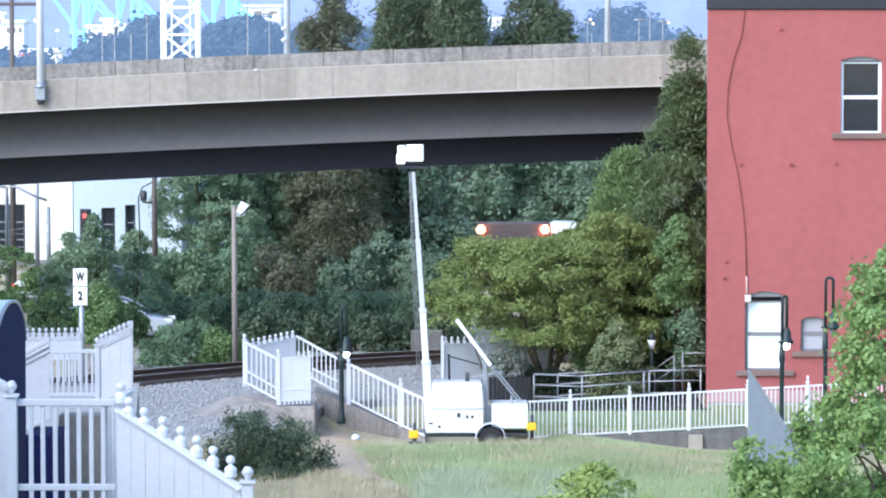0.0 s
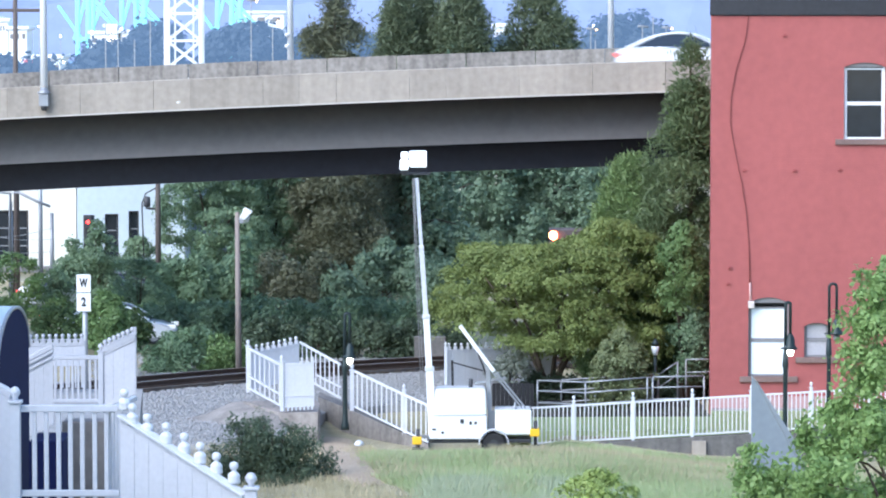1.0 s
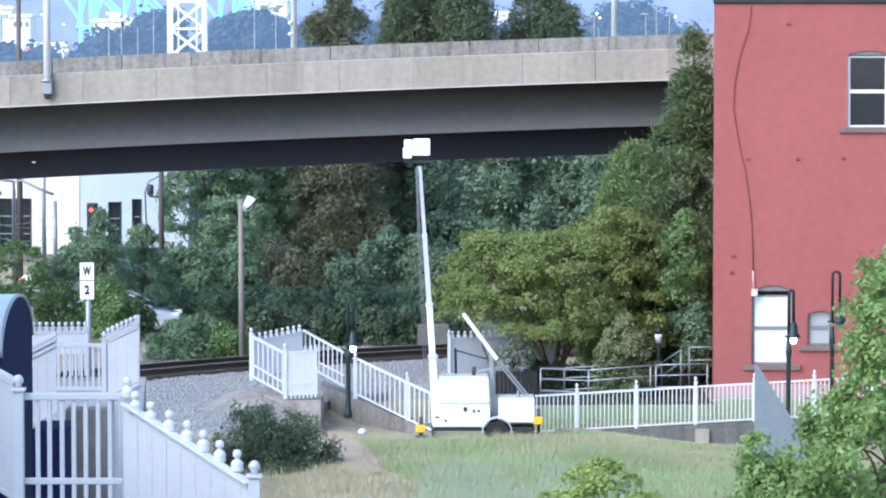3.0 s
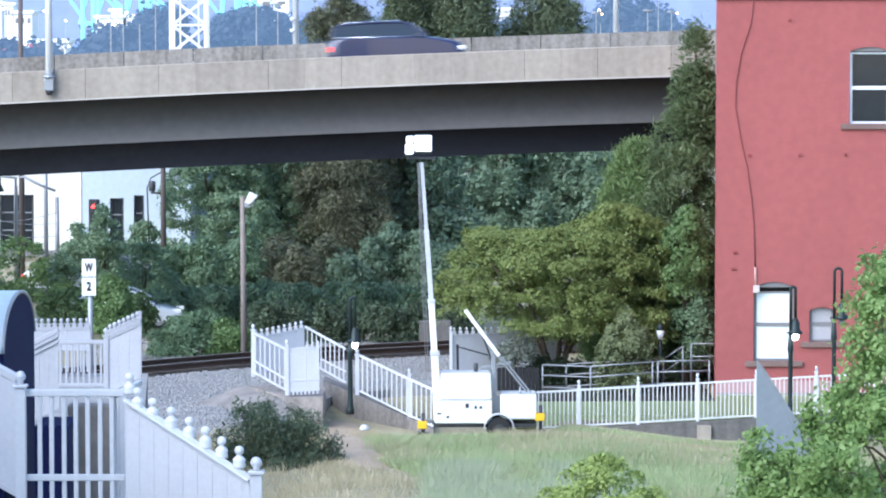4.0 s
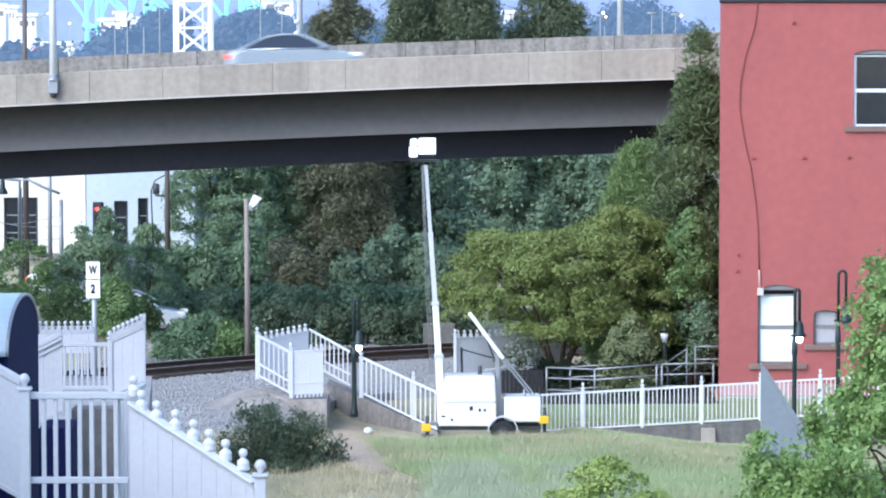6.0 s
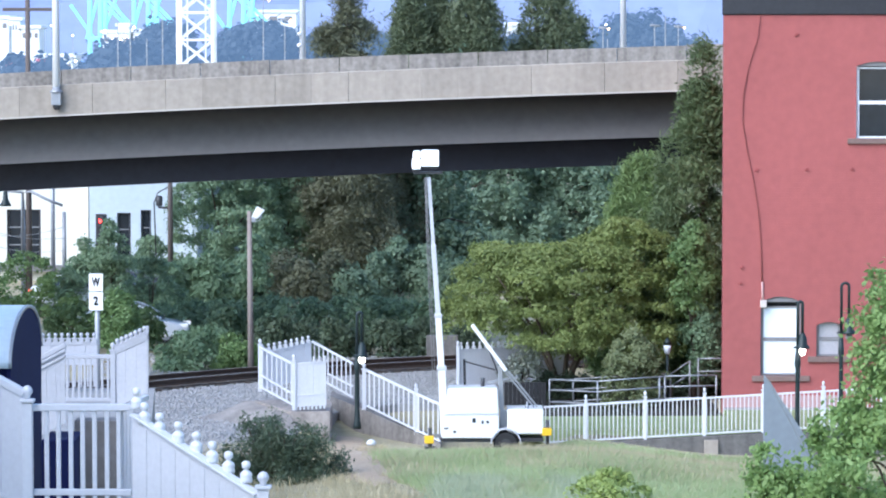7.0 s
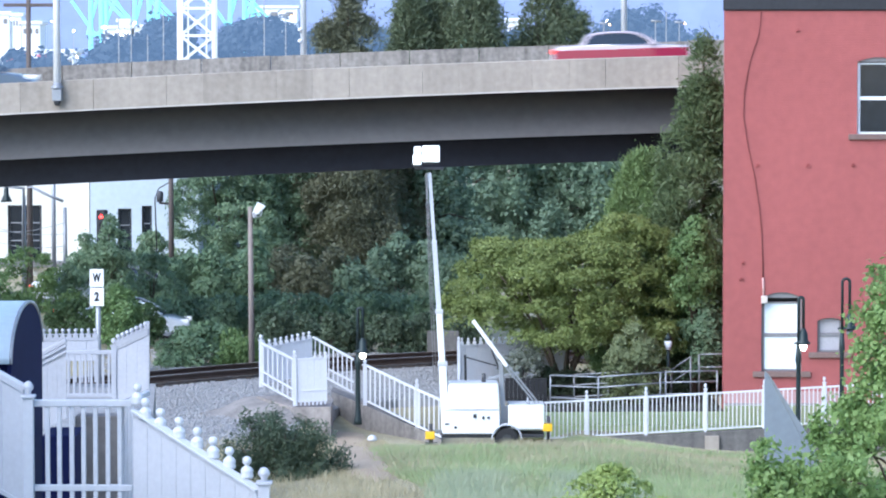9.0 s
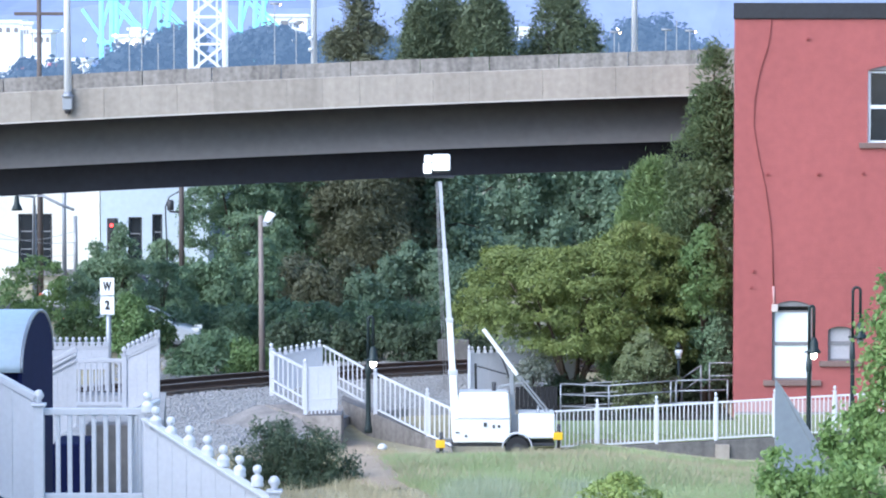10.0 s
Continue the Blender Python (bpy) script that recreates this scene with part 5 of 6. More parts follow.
for y0, y1 in ((TY - 0.72, TY - 0.5), (TY + 0.5, TY + 0.72)):
    bm = bmesh.new()
    add_tube(bm, [(cx, y0, cz), (cx, y0 + 0.03, cz), (cx, y1 - 0.03, cz), (cx, y1, cz)], [0.29, 0.34, 0.34, 0.29], 22)
    wheel = part("wheel", bm, BLACK, tower)
    part("rim", tube([(cx, y0 - 0.01, cz), (cx, y1 + 0.01, cz)], 0.15, 14), DARKMETAL, wheel)
    bm = bmesh.new()
    n = 12
    rows = []
    for y in (y0 - 0.06, y1 + 0.04):
        for r in (0.42, 0.39):
            rows.append([bm.verts.new((cx + r * math.cos(math.pi * i / n), y, cz + 0.02 + r * math.sin(math.pi * i / n))) for i in range(n + 1)])
    for i in range(n):
        for p, q in ((0, 2), (1, 3), (0, 1), (2, 3)):
            bm.faces.new((rows[p][i], rows[p][i + 1], rows[q][i + 1], rows[q][i]))
    bmesh.ops.recalc_face_normals(bm, faces=bm.faces)
    part("mudguard", bm, WHITE, tower)
# telescopic mast
m0, m1, m2, m3 = (-0.031, 93.3, 0.218), (-0.109, 93.3, 2.1), (-0.203, 93.3, 3.54), (-0.467, 93.3, 7.362)
mm = mixp(m2, m3, 0.5)
beam("mast_foot", m0, m1, 0.21, 0.21, WHITE_BODY, tower)
beam("mast_section", mixp(m0, m1, 0.8), m2, 0.18, 0.18, WHITE_BODY, tower)
beam("mast_section", mixp(m1, m2, 0.9), mm, 0.14, 0.14, WHITE, tower)
beam("mast_section", mixp(m2, mm, 0.9), m3, 0.105, 0.105, WHITE, tower)
for p, w in ((m1, 0.27), (m2, 0.22), (mm, 0.15)):
    part("collar", box((p[0] - w / 2, p[1] - w / 2, p[2] - 0.06), (p[0] + w / 2, p[1] + w / 2, p[2] + 0.06), 0.02), WHITE, tower)
bm = bmesh.new()
for dx in (-0.12, -0.17):
    add_tube(bm, [(m3[0] + dx * 0.6, 93.2, m3[2]), (mm[0] + dx, 93.2, mm[2]), (m2[0] + dx * 1.3, 93.2, m2[2]), (m1[0] + dx * 1.4, 93.2, m1[2] - 0.5)], 0.011, 6)
part("mast_cable", bm, GREYTRIM, tower)
# lamp head
hx, hz = (-0.498, 7.502)
part("crossbar", box((hx - 0.38, 93.25, hz - 0.05), (hx + 0.42, 93.35, hz + 0.02), 0.01), DARKMETAL, tower)
for x0, x1, z0, z1 in ((-0.67, -0.156, 7.658, 8.124), (-0.93, -0.655, 7.58, 7.89), (-0.9, -0.66, 7.885, 8.1)):
    lampcase = part("floodlight", box((x0, 93.05, z0), (x1 - 0.02, 93.4, z1), 0.05), WHITE_BODY, tower)
    part("lens", box((x0 + 0.03, 93.03, z0 + 0.03), (x1 - 0.05, 93.046, z1 - 0.03), 0.006), FLOOD, lampcase)
    part("yoke", box((x0 + 0.02, 93.2, z0 - 0.06), (x1 - 0.04, 93.3, z0 - 0.002), 0.01), DARKMETAL, lampcase)
# drawbar that is folded up, with its stay
d0, d1, d2 = (0.733, 93.3, 3.29), (1.67, 93.3, 2.022), (2.499, 93.3, 1.003)
beam("folded_drawbar", d0, d1, 0.11, 0.11, WHITE_BODY, tower)
for o in (-0.05, 0.05):
    beam("stay", (d1[0] + o, 93.3, d1[2]), (d2[0] + o, 93.3, d2[2]), 0.045, 0.045, GREYMETAL, tower)
beam("stay", mixp(d0, d1, 0.45), (1.5, 93.4, 1.809), 0.04, 0.04, DARKMETAL, tower)
beam("upright", (1.564, 93.4, 0.82), (1.5, 93.4, 2.154), 0.12, 0.1, GREYMETAL, tower)
beam("cross_tie", (1.157, 93.4, 1.683), (2, 93.4, 1.84), 0.06, 0.05, GREYMETAL, tower)
beam("upright", (1.596, 93.4, 0.427), (1.595, 93.4, 0.93), 0.2, 0.12, GREYMETAL, tower)
beam("winch_post", (0.533, 93.7, 1.591), (0.517, 93.7, 2.299), 0.07, 0.07, BLACK, tower)
beam("winch_bar", (0.533, 93.7, 2.237), (1.38, 93.7, 2.001), 0.04, 0.04, DARKMETAL, tower)
for px, pz in ((-0.452, 0.142), (2.788, 0.361)):
    j = part("outrigger_jack", tube([(px + 0.02, 93, 0.0 if px > 0 else -0.1), (px + 0.02, 93, pz + 0.32)], 0.05, 8), DARKMETAL, tower)
    part("yellow_guard", box((px - 0.13, 92.85, pz - 0.1), (px + 0.13, 93.12, pz + 0.11), 0.02), YELLOW, j, "yellow plastic guard")
    part("foot_plate", box((px - 0.15, 92.85, -0.12), (px + 0.2, 93.15, -0.06), 0.01), DARKMETAL, j)
beam("outrigger_arm", (-0.452, 93, 0.252), (-0.063, 93.3, 0.218), 0.09, 0.09, GREYMETAL, tower)
beam("outrigger_arm", (2.594, 93.3, 0.312), (2.835, 93, 0.346), 0.09, 0.09, GREYMETAL, tower)


# ---- lamps, signs and poles ----
def gooseneck(base, top, reach, lantern_z, lit, label, r=0.075):
    x, y, z = base
    t = root("street_lamp", base, label, "street lamp", "dark green gooseneck lamps")
    part("post", lathe(base, [(r * 1.6, 0), (r * 1.6, 0.12), (r * 1.2, 0.25), (r, 0.5), (r * 0.9, (lantern_z - z) * 0.8), (r * 1.3, (lantern_z - z) * 0.84), (r * 0.7, lantern_z - z)]), DARKGREEN, t)
    n = 10
    pts = [(x, y, lantern_z - 0.05)] + [(x + reach / 2 - reach / 2 * math.cos(math.pi * i / n), y, top - abs(reach) / 2 + abs(reach) / 2 * math.sin(math.pi * i / n)) for i in range(n + 1)] + [(x + reach, y, lantern_z + 0.42)]
    part("neck", tube(pts, r * 0.62, 8), DARKGREEN, t)
    part("scroll", tube([(x - 0.12 * (1 if reach > 0 else -1), y, lantern_z + 0.02), (x, y, lantern_z + 0.06), (x + reach, y, lantern_z + 0.02)], r * 0.35, 6), DARKGREEN, t)
    lx = x + reach
    part("lantern_hood", lathe((lx, y, lantern_z), [(0.2, 0), (0.19, 0.05), (0.13, 0.12), (0.12, 0.3), (0.07, 0.4), (0.03, 0.46)]), DARKGREEN, t)
    part("globe", lathe((lx, y, lantern_z - 0.3), [(0.02, 0.12), (0.06, 0.14), (0.088, 0.19), (0.095, 0.24), (0.085, 0.295)]), GLOW if lit else GREYTRIM, t, "lit globe" if lit else "unlit globe")
    return t


gooseneck((-2.543, 97.0, 0.0), 3.354, 0.14, 2.069, True, "dark green gooseneck street lamp with lit globe by the ramp")
gooseneck((9.69, 93.0, -0.1), 3.953, 0.13, 2.659, True, "dark green gooseneck street lamp with lit globe", r=0.068)
gooseneck((10.535, 90.0, 0.1), 4.668, 0.2, 3.311, False, "dark green gooseneck street lamp, unlit", r=0.062)
t = root("garden_lantern", (6.825, 104, 0), "pale lantern on a dark post behind the shrub", "lantern")
part("post", tube([(6.825, 104, 0), (6.825, 104, 1.533)], 0.05, 8), DARKGREEN, t)
part("glass", lathe((6.825, 104, 1.533), [(0.07, 0), (0.12, 0.22), (0.12, 0.27)]), BLIND, t, "frosted glass")
part("roof", lathe((6.825, 104, 1.847), [(0.14, 0), (0.08, 0.1), (0.02, 0.2)]), DARKGREEN, t)

sign = root("track_sign", (-10.097, 98, 0), "white track signs lettered W and 2 on a grey post", "sign")
part("post", tube([(-10.097, 98, 0), (-10.097, 98, 4.411)], 0.075, 10), GALV, sign)
for za, zb, ch in ((3.902, 4.411, "W"), (3.344, 3.869, "2")):
    pl = part("plate", box((-10.326, 97.88, za), (-9.917, 97.91, zb), 0.008), WHITE_BODY, sign)
    cu = bpy.data.curves.new("letter", "FONT")
    cu.body, cu.size, cu.align_x, cu.align_y, cu.extrude, cu.offset = ch, 0.31, "CENTER", "CENTER", 0.003, 0.014
    tmp = new("letter_curve", cu)
    me = bpy.data.meshes.new_from_object(tmp)
    bpy.data.objects.remove(tmp)
    link("letter", me, BLACK, pl, pose(-10.121, 97.872, (za + zb) / 2, 90, 0, 0) @ Matrix.Diagonal((0.66 if ch == "W" else 0.85, 1.1, 1, 1)), "black letter")

pole = root("floodlight_pole", (-6.51, 113, 0), "weathered wooden pole with a white floodlight", "lamp post")
part("pole", tube([(-6.51, 113, 0), (-6.548, 113, 5.526)], [0.11, 0.075], 10), OLDWOOD, pole)
part("bracket", tube([(-6.548, 113, 5.281), (-6.302, 112.9, 5.394)], 0.03, 6), GREYMETAL, pole)
bm = bmesh.new()
for v in add_box(bm, (-0.15, -0.14, -0.2), (0.17, 0.14, 0.2)):
    if v.co.z < 0:
        v.co.x, v.co.y = v.co.x * 0.6 - 0.05, v.co.y * 0.6
bmesh.ops.bevel(bm, geom=list(bm.edges), offset=0.025, segments=2, affect="EDGES")
bmesh.ops.rotate(bm, verts=bm.verts, matrix=Matrix.Rotation(radians(26), 3, "Y"))
bmesh.ops.translate(bm, verts=bm.verts, vec=(-6.253, 112.9, 5.455))
lamp = part("floodlight", bm, WHITE_BODY, pole, "white floodlight")
part("yoke", tube([(-6.4, 112.74, 5.36), (-6.33, 112.72, 5.2), (-6.2, 112.72, 5.22), (-6.12, 112.74, 5.4)], 0.018, 6), GREYMETAL, lamp)
part("ballast_box", box((-6.47, 112.85, 5.16), (-6.33, 112.97, 5.34), 0.015), GREYMETAL, lamp)


def deck_pole(px_x, y, z0, r, label, bracket=False, arm=0.0):
    t = root("light_pole", (px_x, y, z0), label, "light pole")
    part("pole", tube([(px_x, y, z0 + (0.3 if bracket else 0)), (px_x, y, z0 + 9)], [r, r * 0.7], 10), WHITE_BODY, t)
    if arm:
        part("arm", tube([(px_x, y, z0 + 8.8), (px_x + arm, y, z0 + 9.3)], 0.05, 6), GREYMETAL, t)
    if bracket:
        part("bracket", box((px_x - 0.17, y - 0.16, z0 - 0.15), (px_x + 0.17, y + 0.14, z0 + 0.28), 0.03), GREYMETAL, t)
        part("base_collar", lathe((px_x, y, z0 + 0.28), [(0.22, 0), (0.22, 0.06), (0.14, 0.1), (0.13, 0.2)]), GREYMETAL, t)
        part("anchor_nut", lathe((px_x, y, z0 - 0.3), [(0.08, 0), (0.12, 0.1), (0.12, 0.15)]), DARKMETAL, t)
    return t


deck_pole(-13.29, 115.85, 9.16, 0.13, "white light pole bolted to the viaduct parapet", True, -1.5)
deck_pole(-5.306, 126.1, deck_top(-5.302) + 0.5, 0.12, "white light pole on the far parapet", arm=1.2)
deck_pole(6.591, 126.1, deck_top(6.586) + 0.5, 0.12, "white light pole on the far parapet", arm=1.2)
for x, z in ((-5.427, 11.495), (-5.428, 11.076)):
    tagged(part("pole_lamp", lathe((x, 126.0, z - 0.06), [(0.04, 0), (0.09, 0.05), (0.09, 0.11), (0.04, 0.15)]), WHITE_BODY), "small white lamp fixed to the light pole", "lamp")


def utility_pole(x, y, top, r, label, material=WOODPOLE):
    t = root("utility_pole", (x, y, 0), label, "pole")
    part("pole", tube([(x, y, 0), (x, y, top)], [r, r * 0.75], 9), material, t)
    return t


p = utility_pole(-18.706, 152, 14, 0.14, "brown wooden utility pole")
part("crossarm", box((-18.706 - 1.1, 151.9, 12.7), (-18.706 + 1.1, 152.05, 12.85), 0.02), WOODPOLE, p)
for px, top in ((35, 4.3), (88, 6.5), (108, 3.8)):
    p = utility_pole((px - 784) * 150 / 6000, 150, top, 0.11, "grey steel street pole", GALV)
p = root("street_arm_lamp", (-18.698, 149.5, 0), "grey curved street lamp arm with teal lantern", "street lamp")
part("arm", tube([(-18.696, 149.5, 1.731), (-18.673, 149.5, 4.678), (-18.299, 149.5, 4.728), (-17.554, 149.5, 4.354), (-16.907, 149.5, 4.104)], 0.06, 8), GALV, p)
part("crossbar", tube([(-18.673, 149.5, 4.678), (-19.396, 149.5, 4.753)], 0.05, 8), GALV, p)
part("lantern", lathe((-19.426, 149.5, 4.079), [(0.25, 0), (0.22, 0.1), (0.12, 0.3), (0.1, 0.6), (0.03, 0.7)]), DARKGREEN, p)
p = utility_pole(-12.036, 148, 9, 0.13, "dark wooden utility pole with transformer")
part("transformer", lathe((-12.516, 148, 4.146), [(0.12, 0), (0.15, 0.05), (0.15, 0.4), (0.08, 0.46)]), DARKMETAL, p)
part("bracket", tube([(-12.023, 148, 4.047), (-12.566, 148, 4.096)], 0.05, 6), DARKMETAL, p)
part("drop_cable", tube([(-12.018, 148, 5.035), (-12.563, 148, 4.739), (-12.738, 148, 4.294), (-12.653, 148, 1.573)], 0.03, 6), DARKMETAL, p)
p = root("traffic_signal", (-15.179, 151, 0), "dark traffic signal showing red", "traffic light")
part("post", tube([(-15.179, 151, 0), (-15.179, 151, 3.61)], 0.07, 8), DARKMETAL, p)
h = part("housing", box((-15.583, 150.8, 2.449), (-15.204, 151.1, 3.66), 0.03), DARKMETAL, p)
part("red_lens", tube([(-15.381, 150.79, 3.357), (-15.381, 150.75, 3.357)], 0.075, 14), REDLAMP, h)
for z in (3.004, 2.676):
    part("dark_lens", tube([(-15.381, 150.79, z), (-15.381, 150.75, z)], 0.1, 14), BLACK, h)

# grey sheet-metal sign seen from behind
sg = root("sheet_sign", (6.198, 60, 2.867), "grey sheet-metal sign seen from behind", "sign")
bm = bmesh.new()
front = [bm.verts.new(p) for p in ((5.654, 60, 3.049), (6.815, 60.3, 2.95), (6.495, 60.2, 3.805), (5.763, 60, 4.928), (5.652, 60, 5.049))]
bm.faces.new(front)
r = bmesh.ops.extrude_face_region(bm, geom=list(bm.faces))
bmesh.ops.translate(bm, verts=[v for v in r["geom"] if isinstance(v, bmesh.types.BMVert)], vec=(0, 0.03, 0))
bmesh.ops.recalc_face_normals(bm, faces=bm.faces)
part("plate", bm, mat("dull_aluminium", (0.3, 0.33, 0.36), 0.5, 0.3, var=0.12, scale=2), sg)
part("post", tube([(6.415, 60.4, 0), (6.415, 60.4, 3.884)], 0.04, 8), GALV, sg)
tagged(part("white_stone", lathe((-2.028, 92, 0.1), [(0.1, 0), (0.14, 0.05), (0.1, 0.13), (0.03, 0.16)], 9), BRIGHTER_WHITE), "white stone beside the ramp wall", "stone")

w = root("overhead_wires", (-18.123, 150, 2.955), "thin overhead wires between the street poles", "wires")
for y0, y1 in ((372, 392), (384, 372), (398, 414)):
    bm = bmesh.new()
    pts = []
    for i in range(9):
        f = i / 8
        pts.append(((-40 + 150 * f - 784) * 0.025, 149.9, 10.7 - (y0 + (y1 - y0) * f + 10 * math.sin(math.pi * f) - 70) * 0.025))
    part("wire", tube(pts, 0.013, 5), GALV, w)
# ---- street and buildings to the west ----
slab("street_1", [(-60, 142), (-14, 142), (-14, 148.6), (-60, 160.5)], -0.3, 0.05, ASPHALT, "grey asphalt street before the white buildings", "road")
slab("street_2", [(-4, 163), (60, 163), (60, 168.5), (-4, 168.5)], -0.3, 0.05, ASPHALT, "grey asphalt street beyond the trees", "road")


def block(name, x0, x1, y, top, material, label, windows):
    t = root(name, ((x0 + x1) / 2, y, 0), label, "building")
    holes = [[(a, c), (b, c), (b, d), (a, d)] for a, b, c, d in windows]
    part("front_wall", plate([(x0, -0.2), (x1, -0.2), (x1, top), (x0, top)], y, y + 0.35, holes), material, t)
    part("shell", box((x0, y + 0.36, -0.2), (x1, y + 9, top - 0.02)), material, t)
    part("roof_edge", box((x0 - 0.03, y - 0.08, top), (x1 + 0.03, y + 9, top + 0.25), 0.03), material, t)
    for a, b, c, d in windows:
        w = part("window", plate([(a, c), (b, c), (b, d), (a, d)], y + 0.12, y + 0.2, ([(a + 0.07, c + 0.07), (b - 0.07, c + 0.07), (b - 0.07, d - 0.07), (a + 0.07, d - 0.07)],)), DARKMETAL, t)
        n = max(1, round((b - a) / 0.8))
        for i in range(n):
            e = (b - a - 0.14) / n
            part("pane", box((a + 0.09 + i * e, y + 0.16, c + 0.07), (a + 0.05 + (i + 1) * e, y + 0.175, d - 0.07)), DARKGLASS, w)
        for z in (c + (d - c) * 0.36, c + (d - c) * 0.68):
            part("bar", box((a + 0.07, y + 0.13, z - 0.025), (b - 0.07, y + 0.19, z + 0.025)), GREYMETAL, w)
        part("sill", box((a - 0.08, y - 0.06, c - 0.1), (b + 0.08, y + 0.1, c - 0.004), 0.01), material, w)
    return t


block("cream_building", -34, -17.097, 162.0, 8.2, CREAM, "cream stucco commercial building with dark windows",
      [(-20.992, -19.369, 0.71, 3.363), (-24.455, -22.561, 0.71, 3.363)])
block("white_building", -16.937, -11.802, 161.0, 8.0, STUCCO, "white stucco building with tall narrow windows",
      [(-16.642, -16.131, 1.041, 3.194), (-15.62, -14.975, 0.772, 3.247), (-14.491, -14.007, 0.718, 3.382)])
block("white_building", -12.259, -6.705, 168.0, 6.0, STUCCO, "white low building glimpsed between trees", [(-10.211, -8.809, 0.6, 2.4)])
g = root("window_canopy", (-20.066, 161.5, 0.471), "pale ledge under the shop window", "ledge")
part("ledge", box((-21.415, 161.5, 0.417), (-17.367, 161.9, 0.714), 0.02), GREYTRIM, g)


# ---- vehicles ----
def loft(profile, slices):
    """A side outline (x, z) repeated at each (y, shrink) and skinned."""
    bm = bmesh.new()
    cx = sum(p[0] for p in profile) / len(profile)
    cz = sum(p[1] for p in profile) / len(profile)
    rows = [[bm.verts.new((cx + (x - cx) * s, y, cz + (z - cz) * s)) for x, z in profile] for y, s in slices]
    k = len(profile)
    for a, b in zip(rows, rows[1:]):
        for i in range(k):
            bm.faces.new((a[i], a[(i + 1) % k], b[(i + 1) % k], b[i])).smooth = True
    bm.faces.new(rows[0]), bm.faces.new(rows[-1][::-1])
    bmesh.ops.recalc_face_normals(bm, faces=bm.faces)
    return bm


CHROME = mat("bright_trim", (0.7, 0.72, 0.74), 0.2, 0.9, var=0.05)
HEADLAMP = mat("headlamp_glass", (0.9, 0.9, 0.88), 0.15, var=0.02, emit=0.2)
TAILLAMP = mat("tail_lamp", (0.9, 0.05, 0.04), 0.3, var=0.02, emit=1.0)
CARGLASS = mat("car_glass", (0.03, 0.04, 0.055), 0.08, var=0.1)


def car(name, label, paint, L, low, cabin, W=1.8, rails=False, roof=None):
    """low: outline of the lower body; cabin: rear foot, rear top, front top, front foot (x, z)."""
    t = root(name, (0, 0, 0), label, "car")
    h = W / 2
    part("body", loft(low, ((-h, 0.84), (-h + 0.02, 0.92), (-h + 0.09, 0.975), (-h + 0.24, 1), (h - 0.24, 1), (h - 0.09, 0.975), (h - 0.02, 0.92), (h, 0.84))), paint, t)
    (ax, az), (bx, bz), (cx, cz), (dx, dz) = cabin
    key = [(2 * ax - bx, 2 * az - bz), (ax, az), (bx, bz), (cx, cz), (dx, dz), (2 * dx - cx, 2 * dz - cz)]
    arc = []
    for i in range(1, 4):
        p0, p1, p2, p3 = (Vector(q) for q in key[i - 1:i + 3])
        for j in range(6):
            u = j / 6
            arc.append(0.5 * ((2 * p1) + (p2 - p0) * u * 0.8 + (2 * p0 - 5 * p1 + 4 * p2 - p3) * u * u * 0.8 + (3 * p1 - p0 - 3 * p2 + p3) * u ** 3 * 0.8 + 0.2 * ((p2 - p1) * 2 * u)))
    arc.append(Vector(key[4]))

    def half(z):
        return h - 0.08 - 0.22 * max(0, min(1, (z - az) / (bz - az)))
    bm = bmesh.new()
    left = [bm.verts.new((q.x, -half(q.y), q.y - 0.02)) for q in arc]
    right = [bm.verts.new((q.x, half(q.y), q.y - 0.02)) for q in arc]
    for i in range(len(arc) - 1):
        bm.faces.new((left[i], left[i + 1], right[i + 1], right[i])).smooth = True
    bm.faces.new(left[::-1]), bm.faces.new(right)
    bmesh.ops.recalc_face_normals(bm, faces=bm.faces)
    part("glasshouse", bm, CARGLASS, t, "tinted car glass")
    bm = bmesh.new()
    top = [q for q in arc if bx - 0.05 <= q.x <= cx + 0.05]
    rows = []
    for lift in (0.0, 0.03):
        rows.append([[bm.verts.new((q.x, s * (half(q.y) - (0.0 if lift == 0 else 0.03)), q.y - 0.015 + lift)) for q in top] for s in (-1, -0.5, 0.5, 1)])
    for i in range(len(top) - 1):
        for lay in rows:
            for j in range(3):
                bm.faces.new((lay[j][i], lay[j][i + 1], lay[j + 1][i + 1], lay[j + 1][i])).smooth = True
        for j in (0, 3):
            bm.faces.new((rows[0][j][i], rows[0][j][i + 1], rows[1][j][i + 1], rows[1][j][i]))
    bmesh.ops.recalc_face_normals(bm, faces=bm.faces)
    part("roof", bm, roof or paint, t)
    for s in (-1, 1):
        part("roof_side_rail", tube([(q.x, s * half(q.y), q.y - 0.01) for q in arc], 0.045, 6), roof or paint, t)
    mid = ax + (dx - ax) * 0.48
    for s in (-1, 1):
        beam("pillar", (mid, s * (h - 0.085), az - 0.05), (mid - 0.06, s * (h - 0.285), bz - 0.02), 0.07, 0.05, CARGLASS, t)
        part("belt_trim", tube([(ax, s * (h - 0.07), az + 0.005), (dx, s * (h - 0.07), dz + 0.005)], 0.022, 6), CHROME, t)
        part("sill", box((-L * 0.22, s * (h - 0.06), 0.24), (L * 0.24, s * (h + 0.004), 0.34), 0.01), BLACK, t)
        part("door_handle", box((mid - 0.3, s * h - 0.02, 0.78), (mid - 0.12, s * h + 0.012, 0.81)), paint, t)
        part("side_mirror", box((dx - 0.35, s * (h + 0.02), dz - 0.02), (dx - 0.2, s * (h + 0.16), dz + 0.11), 0.03), paint, t)
